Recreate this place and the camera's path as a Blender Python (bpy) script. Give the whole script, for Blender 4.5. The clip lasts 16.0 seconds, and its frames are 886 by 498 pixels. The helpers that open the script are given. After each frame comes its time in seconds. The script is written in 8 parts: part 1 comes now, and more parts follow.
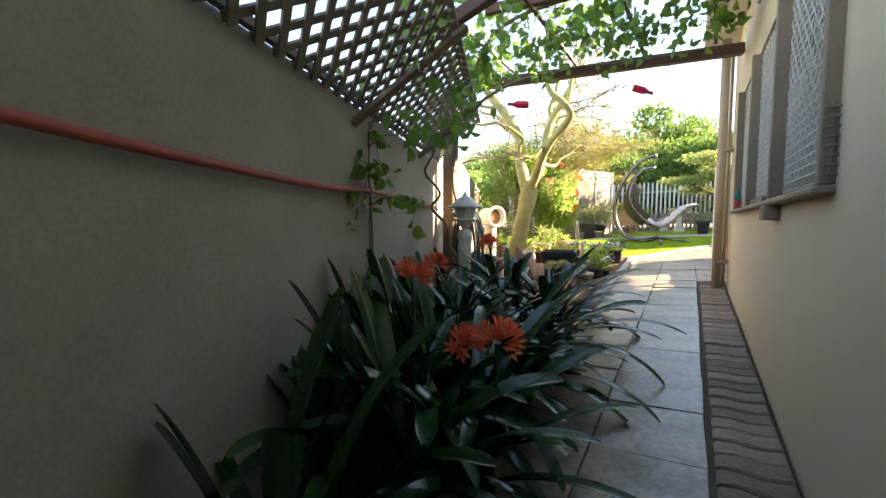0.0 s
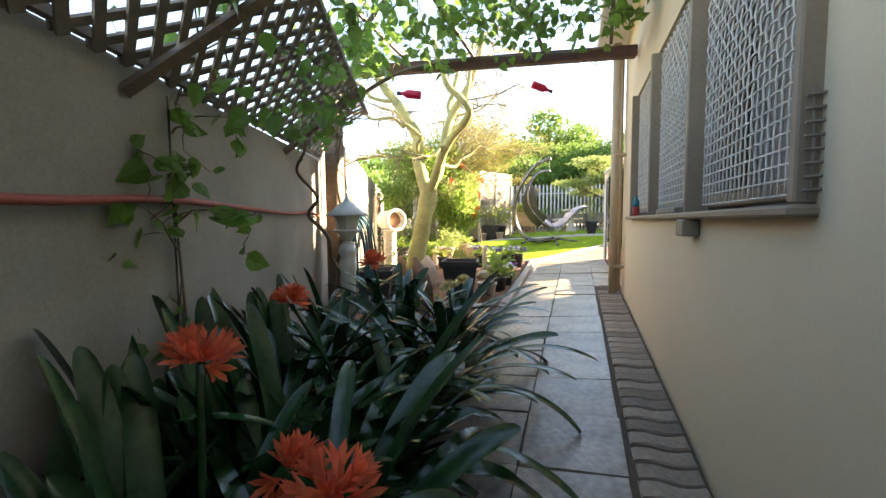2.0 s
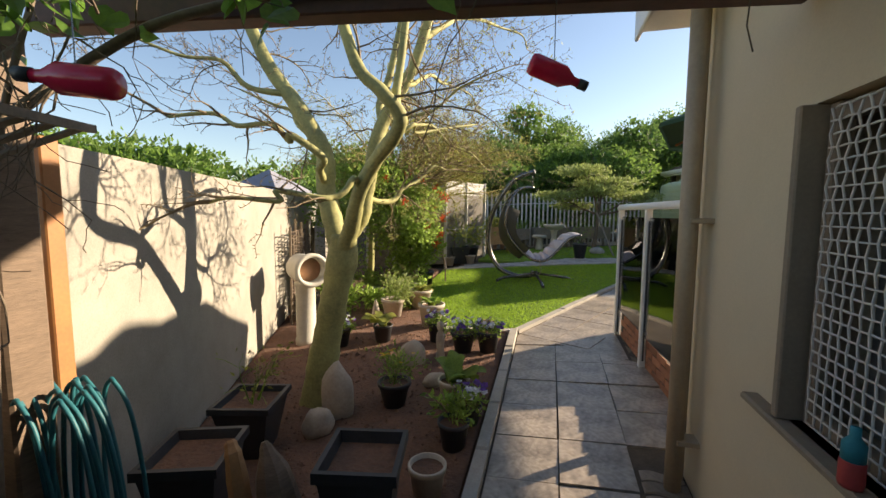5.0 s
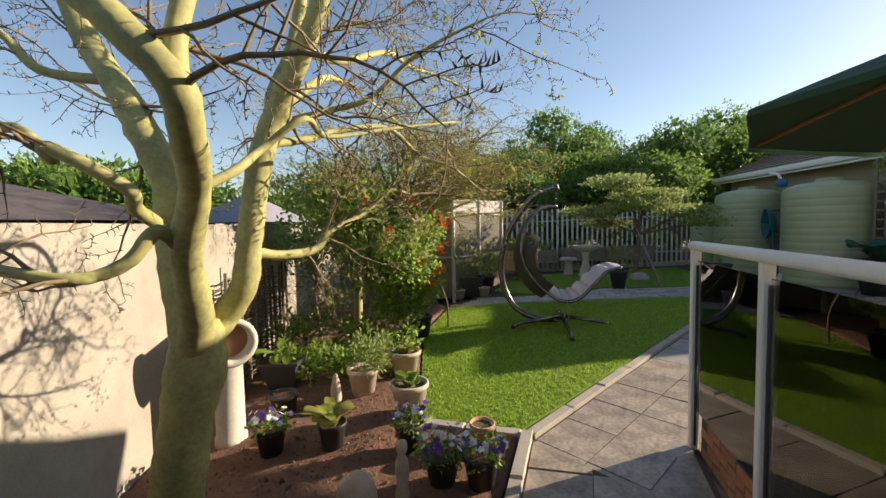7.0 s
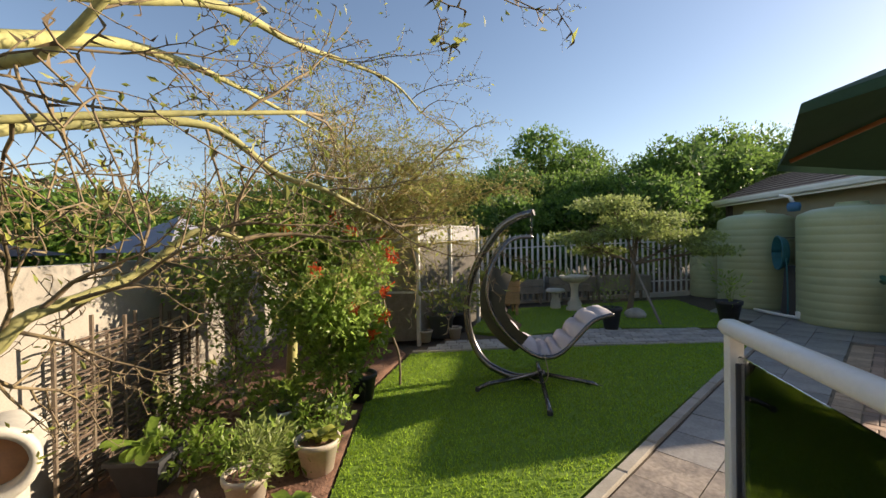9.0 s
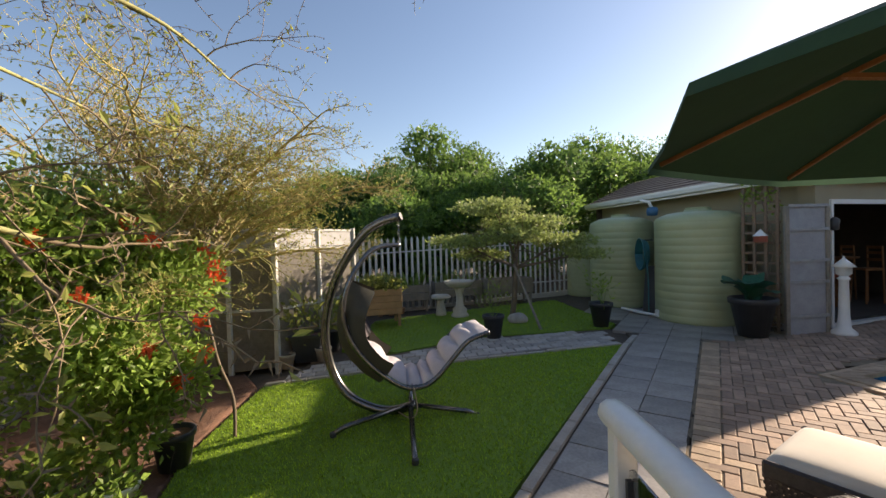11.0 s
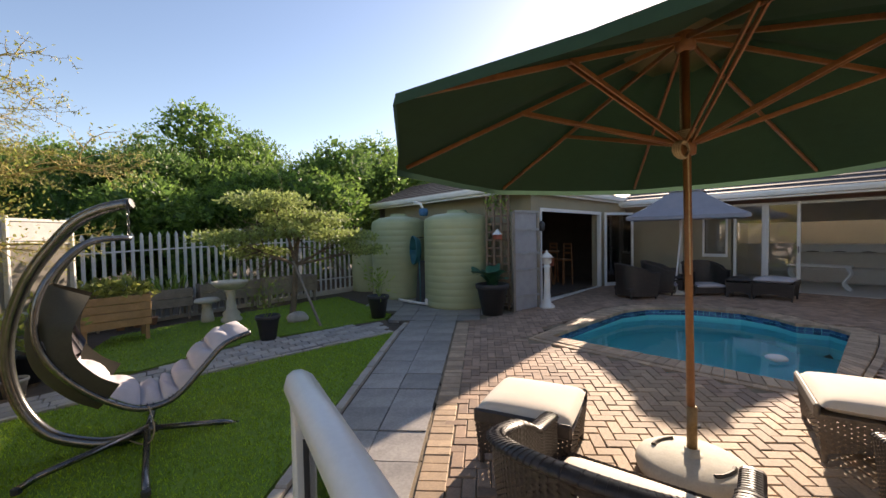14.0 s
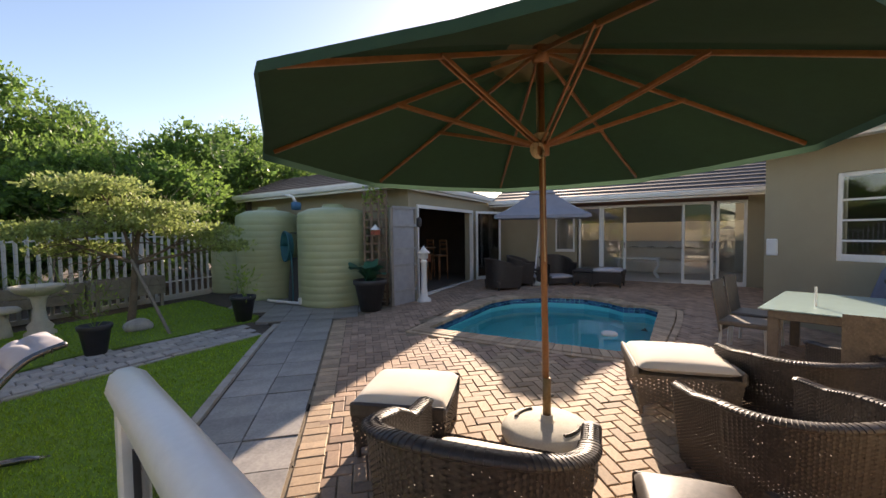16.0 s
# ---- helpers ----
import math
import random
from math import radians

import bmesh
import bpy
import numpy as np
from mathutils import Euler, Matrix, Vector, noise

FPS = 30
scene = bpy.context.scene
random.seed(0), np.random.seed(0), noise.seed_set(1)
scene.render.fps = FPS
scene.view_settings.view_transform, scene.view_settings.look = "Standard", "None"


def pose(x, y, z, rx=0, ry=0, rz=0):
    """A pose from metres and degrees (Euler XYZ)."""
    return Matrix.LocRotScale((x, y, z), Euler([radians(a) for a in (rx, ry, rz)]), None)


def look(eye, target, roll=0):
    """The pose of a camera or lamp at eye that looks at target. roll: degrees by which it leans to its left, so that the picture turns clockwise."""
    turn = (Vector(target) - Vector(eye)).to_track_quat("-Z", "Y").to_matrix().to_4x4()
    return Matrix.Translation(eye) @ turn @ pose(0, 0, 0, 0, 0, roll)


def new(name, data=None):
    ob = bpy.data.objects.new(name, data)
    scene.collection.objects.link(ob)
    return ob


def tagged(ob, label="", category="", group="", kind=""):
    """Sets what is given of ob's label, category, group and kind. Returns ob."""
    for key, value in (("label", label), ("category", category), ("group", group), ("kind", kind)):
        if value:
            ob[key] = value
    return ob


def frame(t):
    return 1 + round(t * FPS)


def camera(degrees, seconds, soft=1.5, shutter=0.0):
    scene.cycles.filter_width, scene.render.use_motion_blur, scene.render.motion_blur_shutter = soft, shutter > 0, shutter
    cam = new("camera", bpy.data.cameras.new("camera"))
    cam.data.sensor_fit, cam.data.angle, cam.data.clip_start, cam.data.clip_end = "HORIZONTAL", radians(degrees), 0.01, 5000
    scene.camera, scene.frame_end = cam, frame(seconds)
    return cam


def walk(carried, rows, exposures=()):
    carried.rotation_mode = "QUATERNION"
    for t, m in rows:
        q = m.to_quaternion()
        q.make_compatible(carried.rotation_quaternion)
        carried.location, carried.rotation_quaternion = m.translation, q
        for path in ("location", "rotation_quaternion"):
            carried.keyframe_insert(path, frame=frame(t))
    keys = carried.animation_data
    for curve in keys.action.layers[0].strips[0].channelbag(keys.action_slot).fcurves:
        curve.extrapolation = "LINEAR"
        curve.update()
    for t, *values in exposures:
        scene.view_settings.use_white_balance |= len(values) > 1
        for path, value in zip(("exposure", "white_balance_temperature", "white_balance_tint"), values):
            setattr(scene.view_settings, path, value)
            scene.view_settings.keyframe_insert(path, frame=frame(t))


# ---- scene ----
cam = camera(95.9, 16.0)
PATH = [
    (0, (0.352, -0.703, 0.95), (-0.695, 0.996, 0.815), 0.1),
    (0.5, (0.306, -0.619, 0.922), (-0.617, 1.15, 0.785), -0.1),
    (1, (0.267, -0.495, 0.901), (-0.551, 1.324, 0.762), -0.0),
    (1.5, (0.247, -0.315, 0.955), (-0.475, 1.545, 0.815), -0.3),
    (2, (0.227, -0.09, 1.038), (-0.404, 1.802, 0.898), -0.4),
    (2.5, (0.184, 0.264, 1.147), (-0.35, 2.186, 1.005), -0.4),
    (3, (0.148, 0.655, 1.276), (-0.292, 2.601, 1.129), -0.3),
    (3.5, (0.078, 1.073, 1.422), (-0.328, 3.026, 1.27), -0.0),
    (3.7, (0.02, 1.237, 1.473), (-0.376, 3.19, 1.301), 0.2),
    (5.8, (-0.108, 3.095, 1.922), (-0.705, 4.996, 1.752), -0.2),
    (6, (-0.109, 3.281, 1.94), (-0.716, 5.18, 1.784), -0.4),
    (6.5, (-0.085, 3.716, 2.02), (-0.717, 5.608, 1.88), -0.7),
    (7, (-0.076, 4.121, 2.053), (-0.731, 6.007, 1.935), -1.2),
    (7.5, (-0.086, 4.509, 2.087), (-0.773, 6.385, 2.002), -1.0),
    (8, (-0.048, 4.819, 2.119), (-0.753, 6.691, 2.083), -1.1),
    (8.2, (-0.016, 4.963, 2.153), (-0.722, 6.834, 2.121), -1.0),
    (10.3, (0.258, 6.177, 2.324), (-0.112, 8.142, 2.295), -1.6),
    (10.5, (0.289, 6.255, 2.339), (-0.036, 8.228, 2.305), -1.6),
    (11, (0.339, 6.426, 2.343), (0.195, 8.421, 2.304), -1.6),
    (11.5, (0.385, 6.478, 2.349), (0.467, 8.476, 2.305), -1.6),
    (12, (0.449, 6.441, 2.353), (0.701, 8.425, 2.304), -1.5),
    (12.5, (0.498, 6.382, 2.347), (0.886, 8.344, 2.294), -1.4),
    (13, (0.554, 6.325, 2.328), (1.083, 8.253, 2.27), -1.4),
    (13.5, (0.599, 6.303, 2.31), (1.275, 8.184, 2.246), -1.3),
    (14, (0.625, 6.301, 2.285), (1.453, 8.12, 2.217), -1.1),
    (14.5, (0.642, 6.295, 2.258), (1.615, 8.041, 2.185), -1.0),
    (15, (0.657, 6.298, 2.244), (1.772, 7.957, 2.166), -0.9),
    (15.5, (0.651, 6.293, 2.234), (1.884, 7.865, 2.153), -0.7),
    (16, (0.654, 6.303, 2.218), (1.982, 7.795, 2.134), -0.7),
]
walk(cam, [(t, look(eye, target, roll)) for t, eye, target, roll in PATH],
     exposures=[(0, 3.15, 7600, 15), (2.0, 3.3, 7600, 15), (3.7, 2.35, 7500, 15), (5.8, 1.0, 6900, 13), (10.3, 1.05, 6900, 16), (16, 1.4, 7000, 20)])

# ---- sky, sun ----
SUN_AZ, SUN_EL = 56.0, 20.7      # degrees right of +y, degrees above the horizon
world = bpy.data.worlds.new("sky")
scene.world = world
world.use_nodes = True
wn = world.node_tree.nodes
sky = wn.new("ShaderNodeTexSky")
sky.sky_type = "NISHITA"
sky.sun_disc = False
sky.sun_elevation, sky.sun_rotation = radians(SUN_EL), radians(SUN_AZ)
sky.dust_density, sky.air_density, sky.ozone_density = 0.5, 1.0, 1.5
wn["Background"].inputs["Strength"].default_value = 0.092
world.node_tree.links.new(sky.outputs[0], wn["Background"].inputs[0])
sun = new("sun", bpy.data.lights.new("sun", "SUN"))
sun.data.energy, sun.data.angle, sun.data.color = 5.0, radians(0.6), (1.0, 0.87, 0.68)
sa, se = radians(SUN_AZ), radians(SUN_EL)
sun.matrix_world = look((0, 0, 20), (-math.sin(sa) * math.cos(se), -math.cos(sa) * math.cos(se), 20 - math.sin(se)))

# ---- materials ----
MATS = {}


def mat(name, c1, c2=None, scale=6.0, rough=0.7, bump=0.2, metal=0.0, fine=60.0, vary=0.0, island=0.0, stretch=None, spec=0.5, bdist=0.004):
    """A material with two scales of noise: broad stains between c1 and c2, fine grain as relief."""
    if name in MATS:
        return MATS[name]
    m = bpy.data.materials.new(name)
    m.use_nodes = True
    nt, nd = m.node_tree, m.node_tree.nodes
    bs = nd["Principled BSDF"]
    c2 = c2 or tuple(c * 0.7 for c in c1)
    tc = nd.new("ShaderNodeTexCoord")
    vec = tc.outputs["Object"]
    if stretch:
        mp = nd.new("ShaderNodeMapping")
        mp.inputs["Scale"].default_value = stretch
        nt.links.new(vec, mp.inputs[0])
        vec = mp.outputs[0]
    n1, n2 = nd.new("ShaderNodeTexNoise"), nd.new("ShaderNodeTexNoise")
    n1.inputs["Scale"].default_value, n1.inputs["Detail"].default_value, n1.inputs["Roughness"].default_value = scale, 6, 0.65
    n2.inputs["Scale"].default_value, n2.inputs["Detail"].default_value = fine, 4
    for n in (n1, n2):
        nt.links.new(vec, n.inputs["Vector"])
    mixf = nd.new("ShaderNodeMix")
    mixf.data_type = "FLOAT"
    mixf.inputs[0].default_value = 0.35
    nt.links.new(n1.outputs[0], mixf.inputs[2])
    nt.links.new(n2.outputs[0], mixf.inputs[3])
    ramp = nd.new("ShaderNodeValToRGB")
    ramp.color_ramp.elements[0].position, ramp.color_ramp.elements[1].position = 0.36, 0.64
    ramp.color_ramp.elements[0].color, ramp.color_ramp.elements[1].color = (*c2, 1), (*c1, 1)
    nt.links.new(mixf.outputs[0], ramp.inputs[0])
    col = ramp.outputs[0]
    if vary or island:
        hsv = nd.new("ShaderNodeHueSaturation")
        mr = nd.new("ShaderNodeMapRange")
        src = nd.new("ShaderNodeObjectInfo").outputs["Random"] if vary else nd.new("ShaderNodeNewGeometry").outputs["Random Per Island"]
        v = vary or island
        mr.inputs[3].default_value, mr.inputs[4].default_value = 1 - v, 1 + v
        nt.links.new(src, mr.inputs[0])
        nt.links.new(mr.outputs[0], hsv.inputs["Value"])
        nt.links.new(col, hsv.inputs["Color"])
        col = hsv.outputs[0]
    nt.links.new(col, bs.inputs["Base Color"])
    bs.inputs["Roughness"].default_value, bs.inputs["Metallic"].default_value = rough, metal
    bs.inputs["Specular IOR Level"].default_value = spec
    if bump:
        b = nd.new("ShaderNodeBump")
        b.inputs["Strength"].default_value, b.inputs["Distance"].default_value = bump, bdist
        nt.links.new(mixf.outputs[0], b.inputs["Height"])
        nt.links.new(b.outputs[0], bs.inputs["Normal"])
    MATS[name] = m
    return m


def leaf_mat(name, c1, c2, rough=0.45, trans=0.35):
    """A leaf: gloss over a thin body that lets some light through, each leaf a little different."""
    m = mat(name, c1, c2, scale=9, rough=rough, bump=0.1, island=0.3)
    nt, nd = m.node_tree, m.node_tree.nodes
    bs, out = nd["Principled BSDF"], nd["Material Output"]
    tr, mx = nd.new("ShaderNodeBsdfTranslucent"), nd.new("ShaderNodeMixShader")
    mx.inputs[0].default_value = trans
    src = bs.inputs["Base Color"].links[0].from_socket
    bc = nd.new("ShaderNodeBrightContrast")
    bc.inputs["Bright"].default_value = 0.03
    nt.links.new(src, bc.inputs[0])
    nt.links.new(bc.outputs[0], tr.inputs[0])
    nt.links.new(bs.outputs[0], mx.inputs[1])
    nt.links.new(tr.outputs[0], mx.inputs[2])
    nt.links.new(mx.outputs[0], out.inputs[0])
    return m


def glass_mat(name, tint=(0.92, 0.96, 0.95), mirror=0.08):
    """A thin pane: clear, with a real reflection that grows at a slant."""
    m = bpy.data.materials.new(name)
    m.use_nodes = True
    nt, nd = m.node_tree, m.node_tree.nodes
    nd.remove(nd["Principled BSDF"])
    tr, gl, mx = nd.new("ShaderNodeBsdfTransparent"), nd.new("ShaderNodeBsdfGlossy"), nd.new("ShaderNodeMixShader")
    tr.inputs[0].default_value = (*tint, 1)
    gl.inputs["Roughness"].default_value = 0.01
    fr = nd.new("ShaderNodeFresnel")
    fr.inputs[0].default_value = 1.5
    ad = nd.new("ShaderNodeMath")
    ad.operation, ad.use_clamp = "ADD", True
    ad.inputs[1].default_value = mirror
    nt.links.new(fr.outputs[0], ad.inputs[0])
    nt.links.new(ad.outputs[0], mx.inputs[0])
    nt.links.new(tr.outputs[0], mx.inputs[1])
    nt.links.new(gl.outputs[0], mx.inputs[2])
    nt.links.new(mx.outputs[0], nd["Material Output"].inputs[0])
    return m


PLASTER_L = mat("boundary_plaster", (0.37, 0.335, 0.28), (0.26, 0.235, 0.195), 1.9, 0.9, 0.35, fine=90)
PLASTER_R = mat("house_plaster", (0.66, 0.55, 0.38), (0.59, 0.49, 0.34), 1.2, 0.85, 0.3, fine=110)
PLASTER_O = mat("olive_plaster", (0.36, 0.31, 0.21), (0.31, 0.265, 0.18), 1.0, 0.85, 0.25, fine=110)
TAUPE = mat("taupe_paint", (0.29, 0.22, 0.155), (0.22, 0.165, 0.115), 3, 0.65, 0.2)
SLAB = mat("paving_slab", (0.46, 0.385, 0.31), (0.17, 0.14, 0.11), 4.0, 0.3, 0.8, fine=30, vary=0.16, bdist=0.007)
SLAB_FAR = mat("grey_slab", (0.36, 0.335, 0.31), (0.2, 0.187, 0.175), 2.6, 0.45, 0.6, fine=35, vary=0.16, bdist=0.006)
PAVER = mat("wavy_paver", (0.34, 0.27, 0.21), (0.2, 0.165, 0.13), 6, 0.85, 1.0, fine=40, vary=0.3, bdist=0.014)
BRICK = mat("clay_brick_paver", (0.52, 0.37, 0.24), (0.34, 0.245, 0.165), 7, 0.75, 0.5, fine=60, vary=0.25, bdist=0.005)
BRICKS = mat("clay_brick_pavers", (0.42, 0.28, 0.19), (0.27, 0.185, 0.135), 7, 0.75, 0.5, fine=60, island=0.25, bdist=0.005)
FACEBRICK = mat("face_brick", (0.45, 0.19, 0.10), (0.30, 0.13, 0.075), 12, 0.85, 0.5, fine=70, vary=0.3)
COBBLE = mat("grey_cobble", (0.44, 0.41, 0.38), (0.31, 0.29, 0.265), 9, 0.8, 0.5, fine=60, vary=0.2)
KERB = mat("concrete_kerb", (0.46, 0.42, 0.36), (0.33, 0.30, 0.255), 5, 0.85, 0.5, fine=60)
SOIL = mat("red_soil", (0.20, 0.10, 0.06), (0.11, 0.06, 0.04), 7, 0.95, 1.0, fine=40, bdist=0.03)
DIRT = mat("joint_dirt", (0.12, 0.09, 0.065), (0.07, 0.055, 0.04), 9, 0.95, 0.6, fine=60)
TURF = mat("turf_base", (0.17, 0.28, 0.028), (0.11, 0.19, 0.017), 30, 0.9, 0.5)
BLADE = leaf_mat("turf_blade", (0.36, 0.52, 0.035), (0.24, 0.38, 0.022), 0.8, 0.4)
WHITE = mat("white_paint", (0.80, 0.79, 0.76), (0.72, 0.71, 0.68), 4, 0.4, 0.08)
WHITE_MET = mat("white_powder_coat", (0.78, 0.77, 0.74), (0.70, 0.69, 0.66), 3, 0.3, 0.05)
DARK_MET = mat("dark_steel_tube", (0.22, 0.215, 0.21), (0.12, 0.12, 0.12), 12, 0.25, 0.1, metal=0.85)
BLACK_PL = mat("black_plastic", (0.045, 0.045, 0.05), (0.03, 0.03, 0.032), 8, 0.5, 0.15)
TERRA = mat("terracotta", (0.55, 0.30, 0.17), (0.42, 0.24, 0.15), 8, 0.8, 0.3)
CREAMPOT = mat("cream_pot", (0.58, 0.50, 0.40), (0.45, 0.38, 0.30), 8, 0.75, 0.3)
STONE = mat("pale_stone", (0.50, 0.42, 0.33), (0.36, 0.29, 0.22), 6, 0.85, 0.6, fine=40)
CEMENT = mat("cast_cement", (0.58, 0.55, 0.47), (0.46, 0.43, 0.36), 6, 0.85, 0.4, fine=60)
WOOD = mat("weathered_wood", (0.22, 0.15, 0.10), (0.13, 0.09, 0.06), 5, 0.75, 0.5, fine=40, stretch=(1, 1, 8))
BEAMWOOD = mat("stained_beam", (0.15, 0.065, 0.045), (0.09, 0.045, 0.035), 6, 0.6, 0.3, fine=40)
TRELLIS = mat("grey_lattice", (0.27, 0.22, 0.175), (0.17, 0.14, 0.11), 9, 0.8, 0.4)
PINE = mat("pine_boards", (0.46, 0.28, 0.13), (0.34, 0.20, 0.09), 4, 0.7, 0.4, fine=30)
GREYWOOD = mat("grey_boards", (0.30, 0.26, 0.21), (0.19, 0.165, 0.135), 4, 0.8, 0.5, fine=30)
TEAK = mat("varnished_wood", (0.29, 0.13, 0.048), (0.19, 0.08, 0.033), 6, 0.4, 0.2, fine=40)
BARK_Y = mat("yellow_bark", (0.43, 0.40, 0.15), (0.22, 0.215, 0.085), 5, 0.75, 0.8, fine=45)
BARK = mat("brown_bark", (0.20, 0.15, 0.10), (0.11, 0.085, 0.06), 9, 0.9, 0.8, fine=45, bdist=0.01)
TWIG = mat("bare_twig", (0.25, 0.19, 0.095), (0.12, 0.085, 0.055), 9, 0.85, 0.3)
TWIG_Y = mat("olive_twig", (0.46, 0.38, 0.13), (0.28, 0.21, 0.08), 9, 0.85, 0.3)
TANK = mat("green_tank_plastic", (0.40, 0.43, 0.24), (0.33, 0.36, 0.20), 1.5, 0.45, 0.05)
CANOPY = leaf_mat("green_canvas", (0.03, 0.08, 0.042), (0.026, 0.068, 0.036), 0.9, 0.34)
GREYCANVAS = mat("grey_canvas", (0.27, 0.27, 0.31), (0.22, 0.22, 0.26), 3, 0.85, 0.2, fine=300)
ROOF = mat("roof_tile", (0.105, 0.085, 0.08), (0.065, 0.052, 0.05), 4, 0.75, 0.4)
POOLTILE = mat("pool_plaster", (0.13, 0.78, 0.80), (0.10, 0.70, 0.74), 2, 0.5, 0.1)
BLUETILE = mat("blue_mosaic", (0.06, 0.20, 0.36), (0.03, 0.09, 0.2), 25, 0.25, 0.1, vary=0.5)
WICKER = mat("brown_wicker", (0.065, 0.053, 0.047), (0.034, 0.028, 0.026), 20, 0.45, 0.3)
WICKER_G = mat("taupe_wicker", (0.20, 0.165, 0.13), (0.13, 0.11, 0.09), 20, 0.5, 0.3)
CUSHION = mat("cream_cushion", (0.72, 0.66, 0.58), (0.66, 0.60, 0.52), 4, 0.9, 0.2, fine=250)
GREYPAD = mat("grey_pad", (0.54, 0.5, 0.51), (0.42, 0.385, 0.395), 4, 0.9, 0.3, fine=200)
ROPE = mat("rope", (0.48, 0.38, 0.25), (0.34, 0.26, 0.17), 30, 0.9, 0.5)
RED = mat("red_hose", (0.42, 0.09, 0.06), (0.30, 0.06, 0.045), 10, 0.55, 0.2)
PIPE = mat("tan_downpipe", (0.44, 0.34, 0.22), (0.36, 0.27, 0.18), 4, 0.5, 0.1)
MESHWHITE = mat("white_mesh_wire", (0.66, 0.62, 0.56), (0.55, 0.51, 0.46), 8, 0.6, 0.2)
TEAL = mat("teal_hose", (0.02, 0.15, 0.17), (0.015, 0.10, 0.12), 9, 0.5, 0.1)
# Dark colour that puts the dimness of the rooms into their surfaces.
ROOM_DIM = mat("room_dimness", (0.10, 0.08, 0.065), (0.07, 0.055, 0.045), 3, 0.8, 0.1)
GLASS = glass_mat("clear_glass", (0.97, 0.985, 0.98), 0.07)


# ---- geometry helpers ----
def H(x, y):
    """Height of the sloping ground, which levels out towards the pool."""
    s = 0.0687 * x + 0.0613 * (y - 2.05)
    return 0.78 * math.tanh(s / 0.78)


class MB:
    """Collects verts and faces of one mesh."""

    def __init__(self):
        self.v, self.f = [], []

    def add(self, vs, fs, m=None):
        o = len(self.v)
        self.v += [tuple(m @ Vector(p)) for p in vs] if m is not None else [tuple(p) for p in vs]
        self.f += [tuple(i + o for i in f) for f in fs]
        return self

    def box(self, c, s, m=None, bev=0.0):
        hx, hy, hz = s[0] / 2, s[1] / 2, s[2] / 2
        b = min(bev, hx * 0.9, hy * 0.9, hz * 0.9)
        if b <= 0:
            vs = [(c[0] + i * hx, c[1] + j * hy, c[2] + k * hz) for k in (-1, 1) for j in (-1, 1) for i in (-1, 1)]
            fs = [(0, 2, 3, 1), (4, 5, 7, 6), (0, 1, 5, 4), (2, 6, 7, 3), (0, 4, 6, 2), (1, 3, 7, 5)]
            return self.add(vs, fs, m)
        vs, ix = [], {}
        for k in (-1, 1):
            for j in (-1, 1):
                for i in (-1, 1):
                    for a in range(3):
                        q = [hx - b, hy - b, hz - b]
                        q[a] = (hx, hy, hz)[a]
                        ix[i, j, k, a] = len(vs)
                        vs.append((c[0] + i * q[0], c[1] + j * q[1], c[2] + k * q[2]))
        fs = []
        for a in range(3):
            u, w = [(1, 2), (2, 0), (0, 1)][a]
            for sg in (-1, 1):
                quad = []
                for p, q in ((-1, -1), (1, -1), (1, 1), (-1, 1)):
                    t = [0, 0, 0]
                    t[a], t[u], t[w] = sg, p, q
                    quad.append(ix[t[0], t[1], t[2], a])
                fs.append(tuple(quad if sg > 0 else quad[::-1]))
            for p in (-1, 1):
                for q in (-1, 1):
                    t0, t1 = [0, 0, 0], [0, 0, 0]
                    t0[a], t1[a] = -1, 1
                    t0[u] = t1[u] = p
                    t0[w] = t1[w] = q
                    e = (ix[(*t0, u)], ix[(*t1, u)], ix[(*t1, w)], ix[(*t0, w)])
                    fs.append(e if p * q > 0 else e[::-1])
        for k in (-1, 1):
            for j in (-1, 1):
                for i in (-1, 1):
                    t = tuple(ix[i, j, k, a] for a in range(3))
                    fs.append(t if i * j * k > 0 else t[::-1])
        return self.add(vs, fs, m)

    def tube(self, pts, r, n=8, m=None, cap=True):
        pts = [Vector(p) for p in pts]
        rs = [r] * len(pts) if isinstance(r, (int, float)) else list(r)
        vs, fs = [], []
        up = None
        for i, p in enumerate(pts):
            d = (pts[min(i + 1, len(pts) - 1)] - pts[max(i - 1, 0)])
            d = d.normalized() if d.length > 1e-9 else Vector((0, 0, 1))
            if up is None:
                up = d.orthogonal().normalized()
            up = (up - d * up.dot(d))
            up = up.normalized() if up.length > 1e-6 else d.orthogonal().normalized()
            w = d.cross(up)
            for k in range(n):
                a = 2 * math.pi * k / n
                vs.append(p + (up * math.cos(a) + w * math.sin(a)) * rs[i])
        for i in range(len(pts) - 1):
            for k in range(n):
                k2 = (k + 1) % n
                fs.append((i * n + k, i * n + k2, (i + 1) * n + k2, (i + 1) * n + k))
        if cap:
            fs.append(tuple(range(n))[::-1])
            fs.append(tuple((len(pts) - 1) * n + k for k in range(n)))
        return self.add(vs, fs, m)

    def lathe(self, prof, n=24, m=None, c=(0, 0)):
        vs, fs = [], []
        for r, z in prof:
            for k in range(n):
                a = 2 * math.pi * k / n
                vs.append((c[0] + r * math.cos(a), c[1] + r * math.sin(a), z))
        for i in range(len(prof) - 1):
            for k in range(n):
                k2 = (k + 1) % n
                fs.append((i * n + k, i * n + k2, (i + 1) * n + k2, (i + 1) * n + k))
        if prof[0][0] > 1e-4:
            fs.append(tuple(range(n))[::-1])
        if prof[-1][0] > 1e-4:
            fs.append(tuple((len(prof) - 1) * n + k for k in range(n)))
        return self.add(vs, fs, m)

